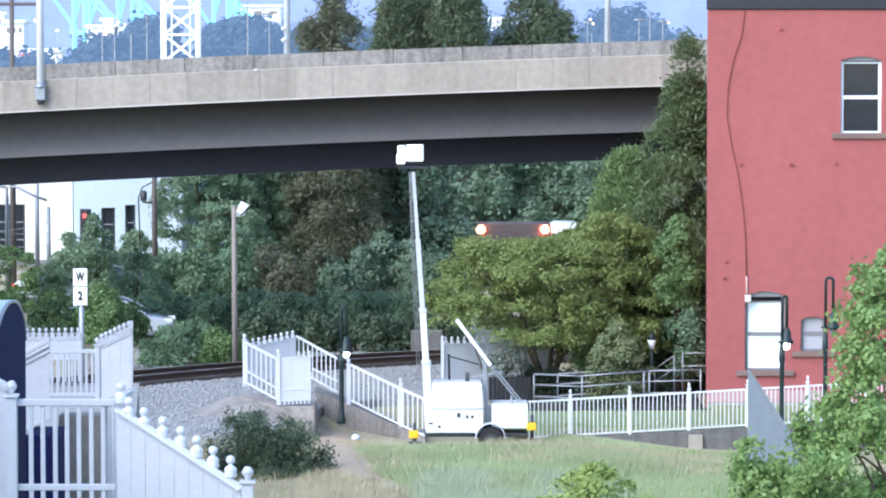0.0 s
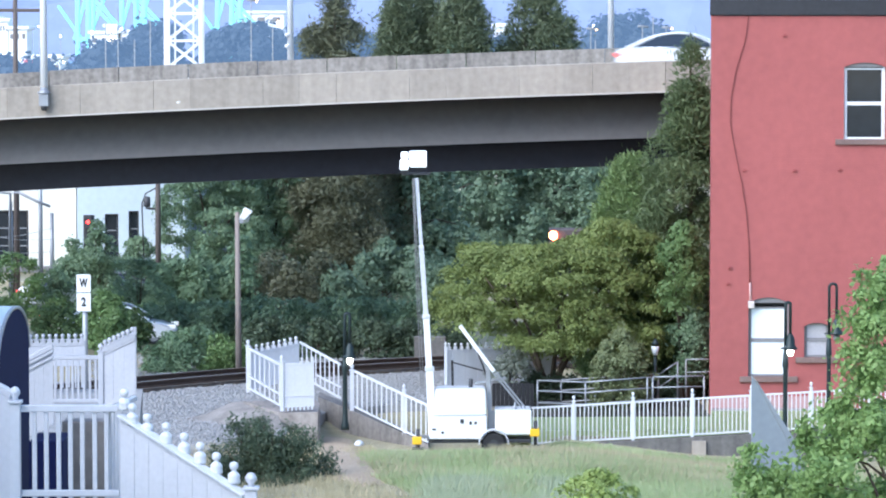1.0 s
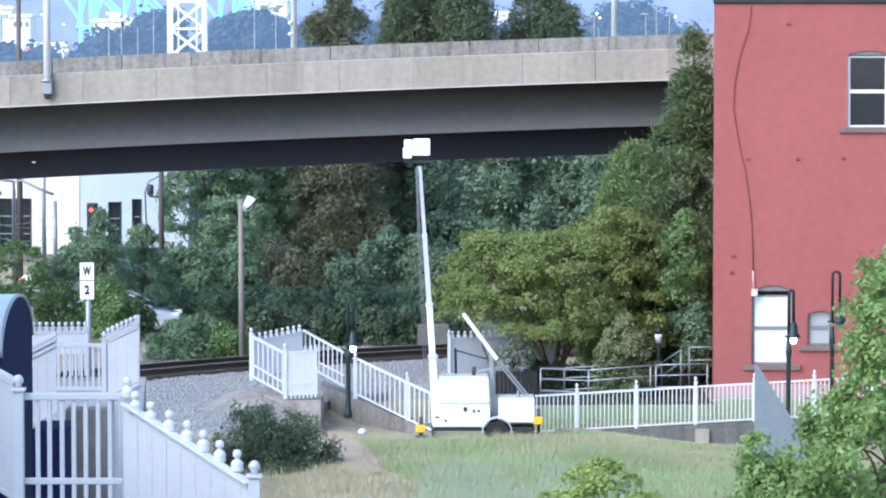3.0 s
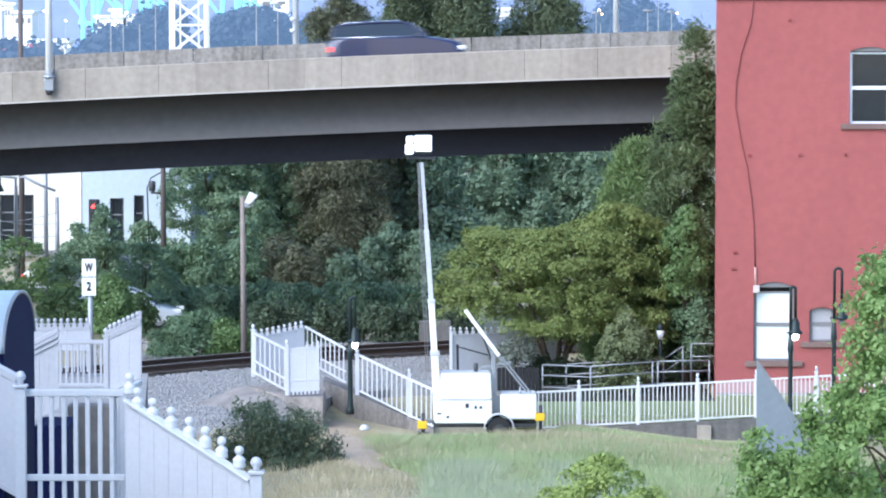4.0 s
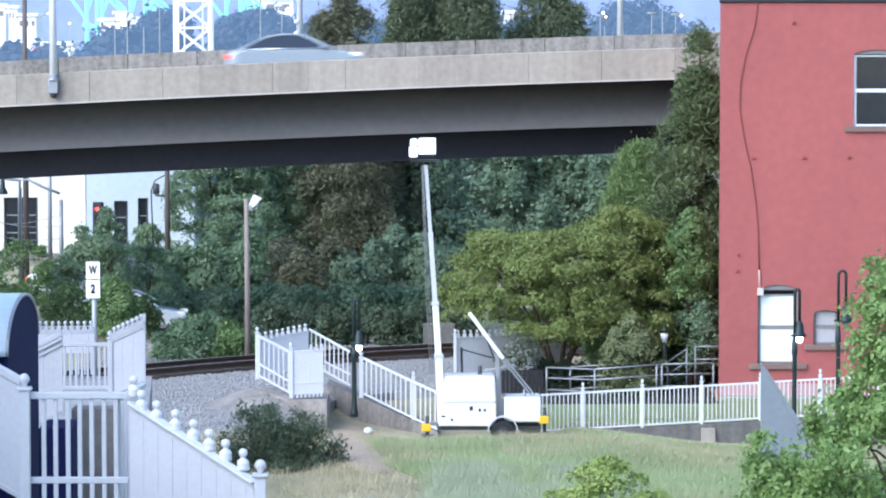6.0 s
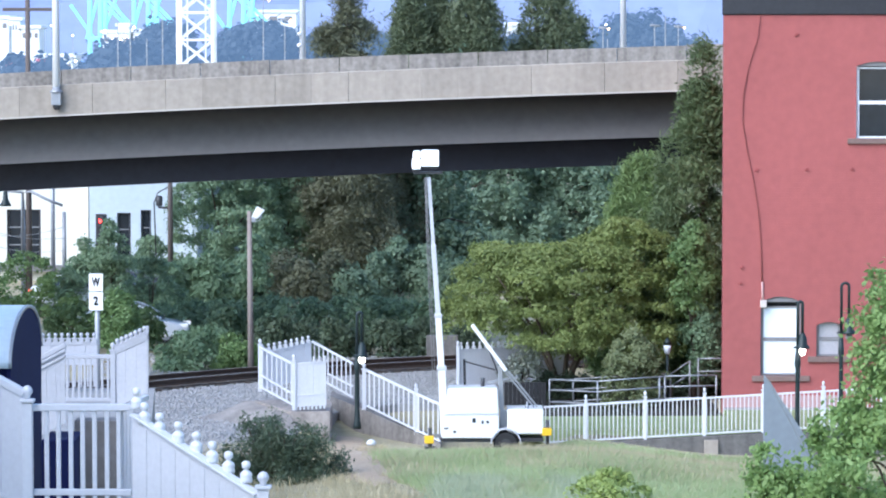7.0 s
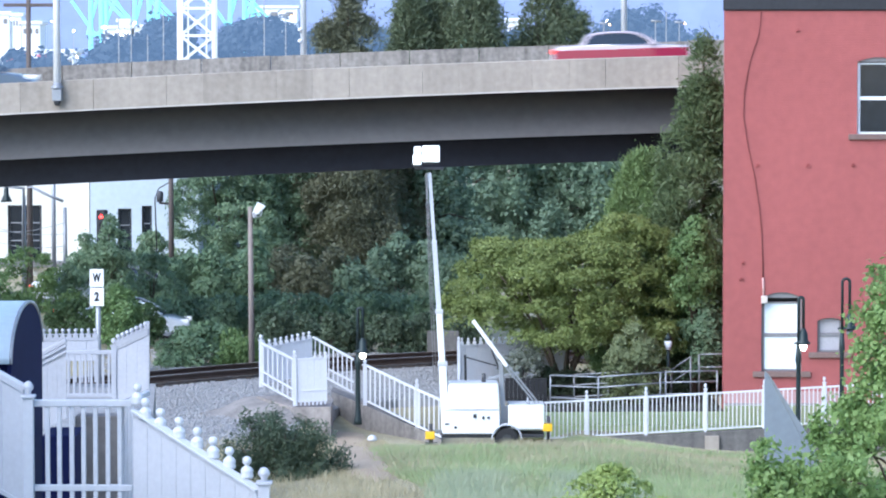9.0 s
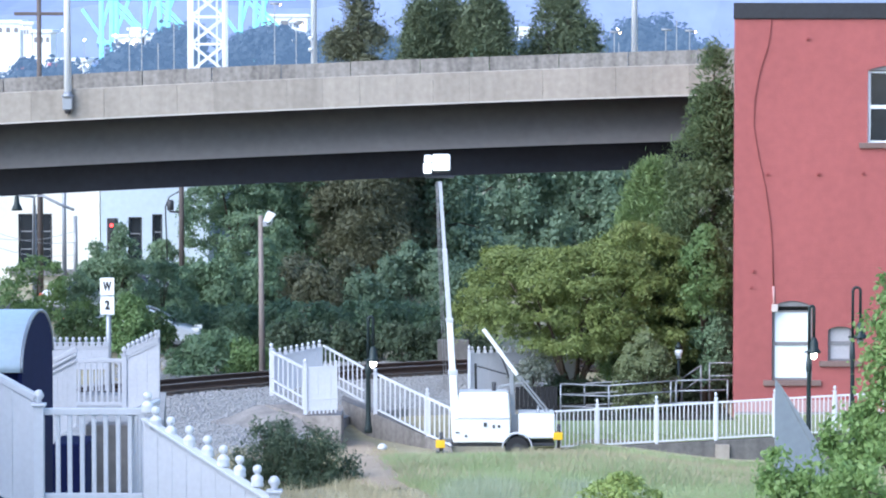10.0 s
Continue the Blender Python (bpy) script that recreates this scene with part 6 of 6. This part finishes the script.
        part("headlamp", box((L / 2 - 0.34, s * (h - 0.36), 0.6), (L / 2 - 0.02, s * (h - 0.04), 0.74), 0.03), HEADLAMP, t)
        part("tail_lamp", box((-L / 2 - 0.0, s * (h - 0.36), 0.68), (-L / 2 + 0.22, s * (h - 0.03), 0.84), 0.03), TAILLAMP, t)
        for x in (-L * 0.29, L * 0.31):
            y = s * (h - 0.12)
            w = part("wheel", tube([(x, y - 0.1, 0.32), (x, y - 0.07, 0.32), (x, y + 0.07, 0.32), (x, y + 0.1, 0.32)], [0.28, 0.32, 0.32, 0.28], 18), BLACK, t)
            part("rim", tube([(x, y - 0.11, 0.32), (x, y + 0.11, 0.32)], 0.2, 12), GREYMETAL, w)
        if rails:
            part("roof_rail", tube([(bx + 0.1, s * (h - 0.34), bz + 0.02), (bx + 0.2, s * (h - 0.34), bz + 0.07), (cx - 0.2, s * (h - 0.34), cz + 0.07), (cx - 0.1, s * (h - 0.34), cz + 0.02)], 0.02, 6), CHROME, t)
    part("bumper", box((L / 2 - 0.06, -h + 0.1, 0.3), (L / 2 + 0.05, h - 0.1, 0.48), 0.03), paint, t)
    part("bumper", box((-L / 2 - 0.05, -h + 0.1, 0.3), (-L / 2 + 0.06, h - 0.1, 0.5), 0.03), paint, t)
    return t


def sedan_low(L, hood=0.86, belt=0.93, trunk=0.98):
    a = L / 2
    return [(-a, 0.3), (-a - 0.02, 0.55), (-a + 0.04, trunk - 0.12), (-a + 0.2, trunk), (-a + 0.9, belt + 0.04), (0, belt), (a - 1.35, belt - 0.02), (a - 0.6, hood - 0.04), (a - 0.15, hood - 0.16), (a, 0.56), (a, 0.3), (a - 0.5, 0.22), (-a + 0.5, 0.22)]


def coat(name, color, rough=0.3, metal=0.0):
    m = mat(name, color, rough, metal, var=0.05, scale=1.5)
    m.node_tree.nodes["Principled BSDF"].inputs["Coat Weight"].default_value = 1.0
    return m


WHITE_CAR = car("white_car", "white sedan driving over the viaduct", coat("white_car_paint", (0.85, 0.86, 0.88)), 4.75, sedan_low(4.75), ((-1.95, 1.0), (-0.85, 1.42), (0.25, 1.43), (1.3, 0.93)))
DARK_SUV = car("dark_suv", "dark blue sport utility car driving over the viaduct", coat("navy_car_paint", (0.018, 0.02, 0.07)), 4.8, sedan_low(4.8, 1.02, 1.13, 1.13), ((-2.25, 1.15), (-1.95, 1.6), (0.3, 1.62), (1.1, 1.12)), 1.85, rails=True)
GREY_CAR = car("grey_car", "grey sedan driving over the viaduct", coat("grey_car_paint", (0.3, 0.34, 0.38)), 4.7, sedan_low(4.7), ((-1.9, 1.0), (-0.85, 1.42), (0.25, 1.43), (1.3, 0.93)))
SILVER_CAR = car("silver_car", "silver blue sedan driving over the viaduct", coat("silver_car_paint", (0.36, 0.4, 0.47), 0.3, 0.5), 4.9, sedan_low(4.9), ((-2.0, 1.0), (-0.8, 1.43), (0.2, 1.44), (1.35, 0.93)))
# Body coloured pale for reflected sky; the added side panels carry the red.
RED_CAR = car("red_car", "old red sedan, reflected sky painted as a pale body", coat("sky_pale_car_paint", (0.62, 0.52, 0.56)), 5.3, sedan_low(5.3, 0.9, 0.93, 0.93), ((-1.6, 0.95), (-1.2, 1.34), (0.2, 1.36), (1.05, 0.93)), 1.85)
RED_SIDE = coat("dark_red_car_paint", (0.3, 0.01, 0.05))
for sy in (-1, 1):
    part("side_panel", box((-2.6, sy * 0.9, 0.32), (2.1, sy * 0.945, 0.8), 0.015), RED_SIDE, RED_CAR, "dark red side panel")
BLACK_CAR = car("black_car", "dark blue grey sedan driving over the viaduct", coat("slate_car_paint", (0.12, 0.16, 0.22), 0.3, 0.5), 4.6, sedan_low(4.6), ((-1.95, 1.0), (-0.8, 1.43), (0.2, 1.44), (1.3, 0.93)))

TRUCKLAMP = mat("glowing_marker", (1.0, 0.16, 0.06), 0.3, var=0.02, emit=30)
TRUCK = root("flatbed_truck", (0, 0, 0), "dark flatbed truck with white cab and red marker lamps", "truck")
part("bed", box((-1.75, -1.1, 1.0), (1.7, 1.1, 2.25), 0.04), mat("brown_truck_bed", (0.12, 0.09, 0.085), 0.7, var=0.25), TRUCK)
part("chassis", box((-1.7, -0.5, 0.55), (3.9, 0.5, 0.98), 0.02), DARKMETAL, TRUCK)
part("cab", loft([(1.8, 0.7), (1.8, 2.2), (2.0, 2.3), (3.0, 2.3), (3.5, 1.5), (4.0, 1.4), (4.05, 0.7)], ((-1.05, 0.95), (-0.95, 1), (0.95, 1), (1.05, 0.95))), WHITE_BODY, TRUCK, "white cab")
for x in (-1.62, 1.5):
    part("marker_lamp", tube([(x, -1.1, 1.98), (x, -1.2, 1.98)], 0.2, 14), TRUCKLAMP, TRUCK)
for x in (-0.9, 3.2):
    for y in (-0.95, 0.75):
        part("wheel", tube([(x, y, 0.48), (x, y + 0.25, 0.48)], 0.48, 18), BLACK, TRUCK)

# parked cars in the street to the west
for i, (px, py, paint) in enumerate(((140, 143.6, (0.8, 0.82, 0.86)), (226, 126.5, (0.8, 0.82, 0.86)), (230, 145, (0.12, 0.12, 0.14)))):
    c = car("parked_car", "parked sedan among the street trees", coat("parked_paint", paint), 4.4, sedan_low(4.4), ((-1.8, 1.0), (-0.8, 1.42), (0.25, 1.43), (1.2, 0.93)))
    c.matrix_basis = pose((px - 784) * py / 6000, py, 0.02)
tagged(part("brake_lamp", tube([(-15.78, 136.4, 0.31), (-15.78, 136.35, 0.31)], 0.08, 12), REDLAMP), "red vehicle lamp among the leaves", "lamp")

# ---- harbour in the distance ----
# The hill's blue colour and weak emission stand in for haze.
HAZE_BLUE = mat("haze_painted_hill", (0.215, 0.262, 0.4), 1.0, var=0.15, scale=0.01, emit=0.1)
bm = bmesh.new()
rows = []
for i in range(61):
    x = -1500 + 50 * i
    z = 150 + 40 * math.sin(x * 0.004) + 15 * math.sin(x * 0.017 + 1)
    rows.append([bm.verts.new((x, 3600, -5)), bm.verts.new((x, 3700, z * 0.6)), bm.verts.new((x, 4100, z))])
for a, b in zip(rows, rows[1:]):
    for i in range(2):
        bm.faces.new((a[i], b[i], b[i + 1], a[i + 1]))
tagged(part("backdrop", bm, HAZE_BLUE), "distant wooded hill with haze painted as a faint blue glow", "hill", kind="structure")
CYAN = mat("cyan_crane_steel", (0.33, 0.85, 0.92), 0.5, var=0.1, scale=0.1)
FARWHITE = mat("far_white_cladding", (0.85, 0.87, 0.92), 0.7, var=0.08, scale=0.1)
LIGHTDOT = mat("harbour_lamp", (1.0, 0.95, 0.85), 0.4, var=0.02, emit=8)
WARMDOT = mat("warm_harbour_lamp", (1.0, 0.6, 0.25), 0.4, var=0.02, emit=4)


def far(px, py, d):
    return ((px - 784) * d / 6000, d, 10.7 - (py - 70) * d / 6000)


for k, (x0, x1) in enumerate(((156, 183), (234, 274), (400, 440))):
    c = root("harbour_crane", ((x0 - 784) * 0.15, 900, 0), "cyan steel harbour crane in the haze", "crane")
    for px in (x0, x1, (x0 + x1) / 2 + 5):
        beam("leg", far(px, 110, 900), far(px + (5 if k == 2 else 0), -110, 900), 1.1, 1.1, CYAN, c)
    for u0, v0, u1, v1 in ((30, -30, 72, 14), (-10, -60, 76, 30), (-34, -20, 6, 38), (-6, 40, 22, -60), (20, 38, 50, -40)):
        beam("brace", far(x0 + u0, v0, 900), far(x0 + u1, v1, 900), 0.8, 0.8, CYAN, c)
    beam("girder", far(x0, 40, 900), far(x1 + 14, 40, 900), 1.3, 1.3, CYAN, c)
    beam("girder", far(x0 - 60, -40, 900), far(x1 + 60, -40, 900), 1.4, 1.4, CYAN, c)
for x0, x1, y0, y1, d in ((18, 33, 8, 24, 800), (34, 66, 22, 70, 800), (178, 226, 30, 44, 860), (205, 224, 18, 32, 865), (232, 262, 28, 40, 860), (-30, 12, 5, 22, 820), (80, 126, 74, 98, 600), (192, 236, 66, 84, 700), (240, 282, 60, 80, 700), (893, 915, 18, 60, 700), (440, 520, -6, 10, 950)):
    b = root("harbour_shed", far((x0 + x1) / 2, 80, d), "white harbour building in the haze", "building")
    a, e = far(x0, 110, d), far(x1, y0, d)
    part("wall", box((a[0], d, a[2]), (e[0], d + 12, e[2])), FARWHITE, b)
    part("roof", box((a[0] - 0.6, d - 0.6, e[2]), (e[0] + 0.6, d + 12.6, e[2] + 0.8), 0.2), FARWHITE, b)
    for i in range(3):
        w = (e[0] - a[0]) / 3
        part("window", box((a[0] + i * w + w * 0.25, d - 0.1, e[2] - 2.2), (a[0] + i * w + w * 0.75, d - 0.02, e[2] - 1.0)), GREYTRIM, b)
for px, w, col in ((60, 60, (0.6, 0.2, 0.25)), (5, 40, (0.55, 0.22, 0.25)), (120, 30, (0.2, 0.35, 0.6))):
    a, e = far(px, 105, 620), far(px + w, 72 + px * 0.05, 620)
    tagged(part("container_stack", box(a, (e[0], 624, e[2]), 0.1), mat("container_paint", col, 0.7, var=0.3, scale=0.3)), "stacked shipping containers in the haze", "containers")
# white lattice mast
l = root("lattice_mast", (-18.368, 250, 0), "white steel lattice mast", "mast")
lx0, lx1 = -19.621, -17.074
for x in (lx0, lx1):
    for y in (249, 251.4):
        beam("leg", (x, y, 0), (x, y, 26), 0.25, 0.25, WHITE_BODY, l)
for x in (lx0 + 0.6, lx1 - 0.6):
    beam("inner_leg", (x, 250.2, 0), (x, 250.2, 26), 0.12, 0.12, WHITE_BODY, l)
for i in range(12):
    z = 9.87 - 6 + i * 2.0
    for y in (249, 251.4):
        beam("rung", (lx0, y, z), (lx1, y, z), 0.18, 0.18, WHITE_BODY, l)
        beam("brace", (lx0, y, z), ((lx0 + lx1) / 2, y, z + 1.0), 0.1, 0.1, WHITE_BODY, l)
        beam("brace", (lx1, y, z), ((lx0 + lx1) / 2, y, z + 1.0), 0.1, 0.1, WHITE_BODY, l)
        beam("brace", (lx0, y, z + 2.0), ((lx0 + lx1) / 2, y, z + 1.0), 0.1, 0.1, WHITE_BODY, l)
        beam("brace", (lx1, y, z + 2.0), ((lx0 + lx1) / 2, y, z + 1.0), 0.1, 0.1, WHITE_BODY, l)
# thin poles and lamps of the yards
for px, top, d, lamp in ((205, 12, 300, 0), (227, -20, 300, 0), (256, 40, 300, 0), (284, 0, 320, 0), (462, -30, 300, 1), (500, 5, 330, 1), (1153, 16, 300, 2), (1172, 0, 320, 0), (1195, 18, 330, 1), (1062, 20, 330, 1), (1070, 40, 330, 0)):
    t = root("yard_lamp", far(px, 110, d), "slender pale yard lamp pole", "lamp post", "yard lamps")
    beam("pole", far(px, 110, d), far(px, top, d), 0.1, 0.1, GREYMETAL, t)
    if lamp:
        a = far(px, top, d)
        part("arm", tube([far(px - 8, top, d), a, far(px + 10, top + 1, d)], 0.1, 6), GREYMETAL, t)
        if lamp == 1:
            a = far(px + 10, top + 4, d)
            part("lamp", lathe(a, [(0.04, 0), (0.09, 0.05), (0.09, 0.14), (0.04, 0.19)]), WARMDOT, t, "warm glowing lamp")
rng = random.Random(91)
for i in range(44):
    px, py = rng.choice(((rng.uniform(185, 285), rng.uniform(55, 85)), (rng.uniform(0, 140), rng.uniform(10, 90)), (rng.uniform(180, 270), rng.uniform(20, 45)), (rng.uniform(1045, 1075), rng.uniform(15, 50))))
    a = far(px, py, 590)
    t = root("harbour_light", (a[0], a[1], 0), "bright harbour floodlight on a thin pole", "lamp post", "harbour lights")
    beam("pole", (a[0], a[1], 0), a, 0.1, 0.1, GREYMETAL, t)
    r = rng.uniform(0.12, 0.26)
    part("lamp", lathe(a, [(0.4 * r, 0), (r, 0.6 * r), (r, 1.4 * r), (0.4 * r, 2 * r)], 8), LIGHTDOT, t)
# woods before the hill, their haze painted as a blue glow
for i, (x0, x1, top, d) in enumerate(((262, 330, 20, 480), (380, 565, 22, 500), (1050, 1215, 8, 500), (150, 300, 50, 460), (-40, 130, 84, 420), (560, 720, 45, 520), (880, 1060, 40, 520), (1210, 1330, 50, 520))):
    rg = random.Random(200 + i)
    lm = []
    for k in range(int((x1 - x0) / 3.5)):
        px = rg.uniform(x0, x1)
        f = math.sin(math.pi * min(1, max(0, (px - x0) / (x1 - x0)))) ** 0.5
        x, y, z = far(px, top + (1 - f) * 40 + rg.uniform(0, 60), d)
        s = rg.uniform(1.2, 2.6)
        lm.append((x, y + rg.uniform(-3, 3), z, s, s, s))
    tagged(link("far_woods", leaf_mesh("far_woods", lm, 6000, 0.8, 300 + i, shell=0.3, width=0.4, rough=0.3), LEAF_HAZE_GLOW), "distant woods with haze painted as a blue glow", "woods", kind="stuff")

# a small pale bird that crosses below the parapet
BIRD = root("small_bird", (0, 0, 0), "small pale bird flying past the viaduct", "bird")
part("body", lathe((0, 0, -0.05), [(0.004, 0.02), (0.012, 0.035), (0.014, 0.05), (0.008, 0.07), (0.003, 0.08)], 8), WHITE_BODY, BIRD)
for s in (-1, 1):
    bm = bmesh.new()
    vs = [bm.verts.new(v) for v in ((s * 0.01, 0, 0.015), (s * 0.045, -0.01, 0.03), (s * 0.05, -0.01, 0.01), (s * 0.01, 0, -0.008))]
    bm.faces.new(vs)
    r = bmesh.ops.extrude_face_region(bm, geom=list(bm.faces))
    bmesh.ops.translate(bm, verts=[v for v in r["geom"] if isinstance(v, bmesh.types.BMVert)], vec=(0, 0.006, 0))
    bmesh.ops.recalc_face_normals(bm, faces=bm.faces)
    part("wing", bm, WHITE_BODY, BIRD)


def motions():
    """The cars keep their speed over the viaduct; the truck rolls along the street."""
    lane = 119.4
    for thing, seen, x, speed in ((WHITE_CAR, 0.6, -3.529, 30.845), (DARK_SUV, 4.1, 1.316, 27.661), (GREY_CAR, 5.7, -13.837, 28.855),
                                  (SILVER_CAR, 8.6, 5.164, 30.845), (RED_CAR, 8.6, -5.084, 28.656), (BLACK_CAR, 9.5, -1.854, 29.651)):
        rows = []
        for i in range(51):
            t = i * 0.2
            u = x + (t - seen) * speed
            grade = (deck_top(u + 1.5) - deck_top(u - 1.5)) / 3
            rows.append((t, pose(u, lane, deck_top(u) - 0.515, 0, -math.degrees(math.atan(grade)), 0)))
        walk(thing, rows)
    walk(TRUCK, [(t, pose(4.078 + 3.355 * t, 165.5, 0.06)) for t in (0, 2, 4, 6, 8, 10)])
    walk(BIRD, [(0, pose(*(-4.371, 85, 10.22))), (1.0, pose(*(-6.396, 85, 9.556))), (1.4, pose(*(-7.233, 85, 9.316))), (1.8, pose(*(-8.212, 85, 8.905))), (2.2, pose(*(-8.641, 85, 8.155))), (2.5, pose(*(-9.168, 85, 7.716))),
                (2.7, pose(*(-9.537, 85, 7.702))), (3.3, pose(*(-10.683, 85, 7.872))), (4.5, pose(*(-13.228, 85, 8.438))), (10, pose(*(-23.809, 85, 10.841)))])


motions()
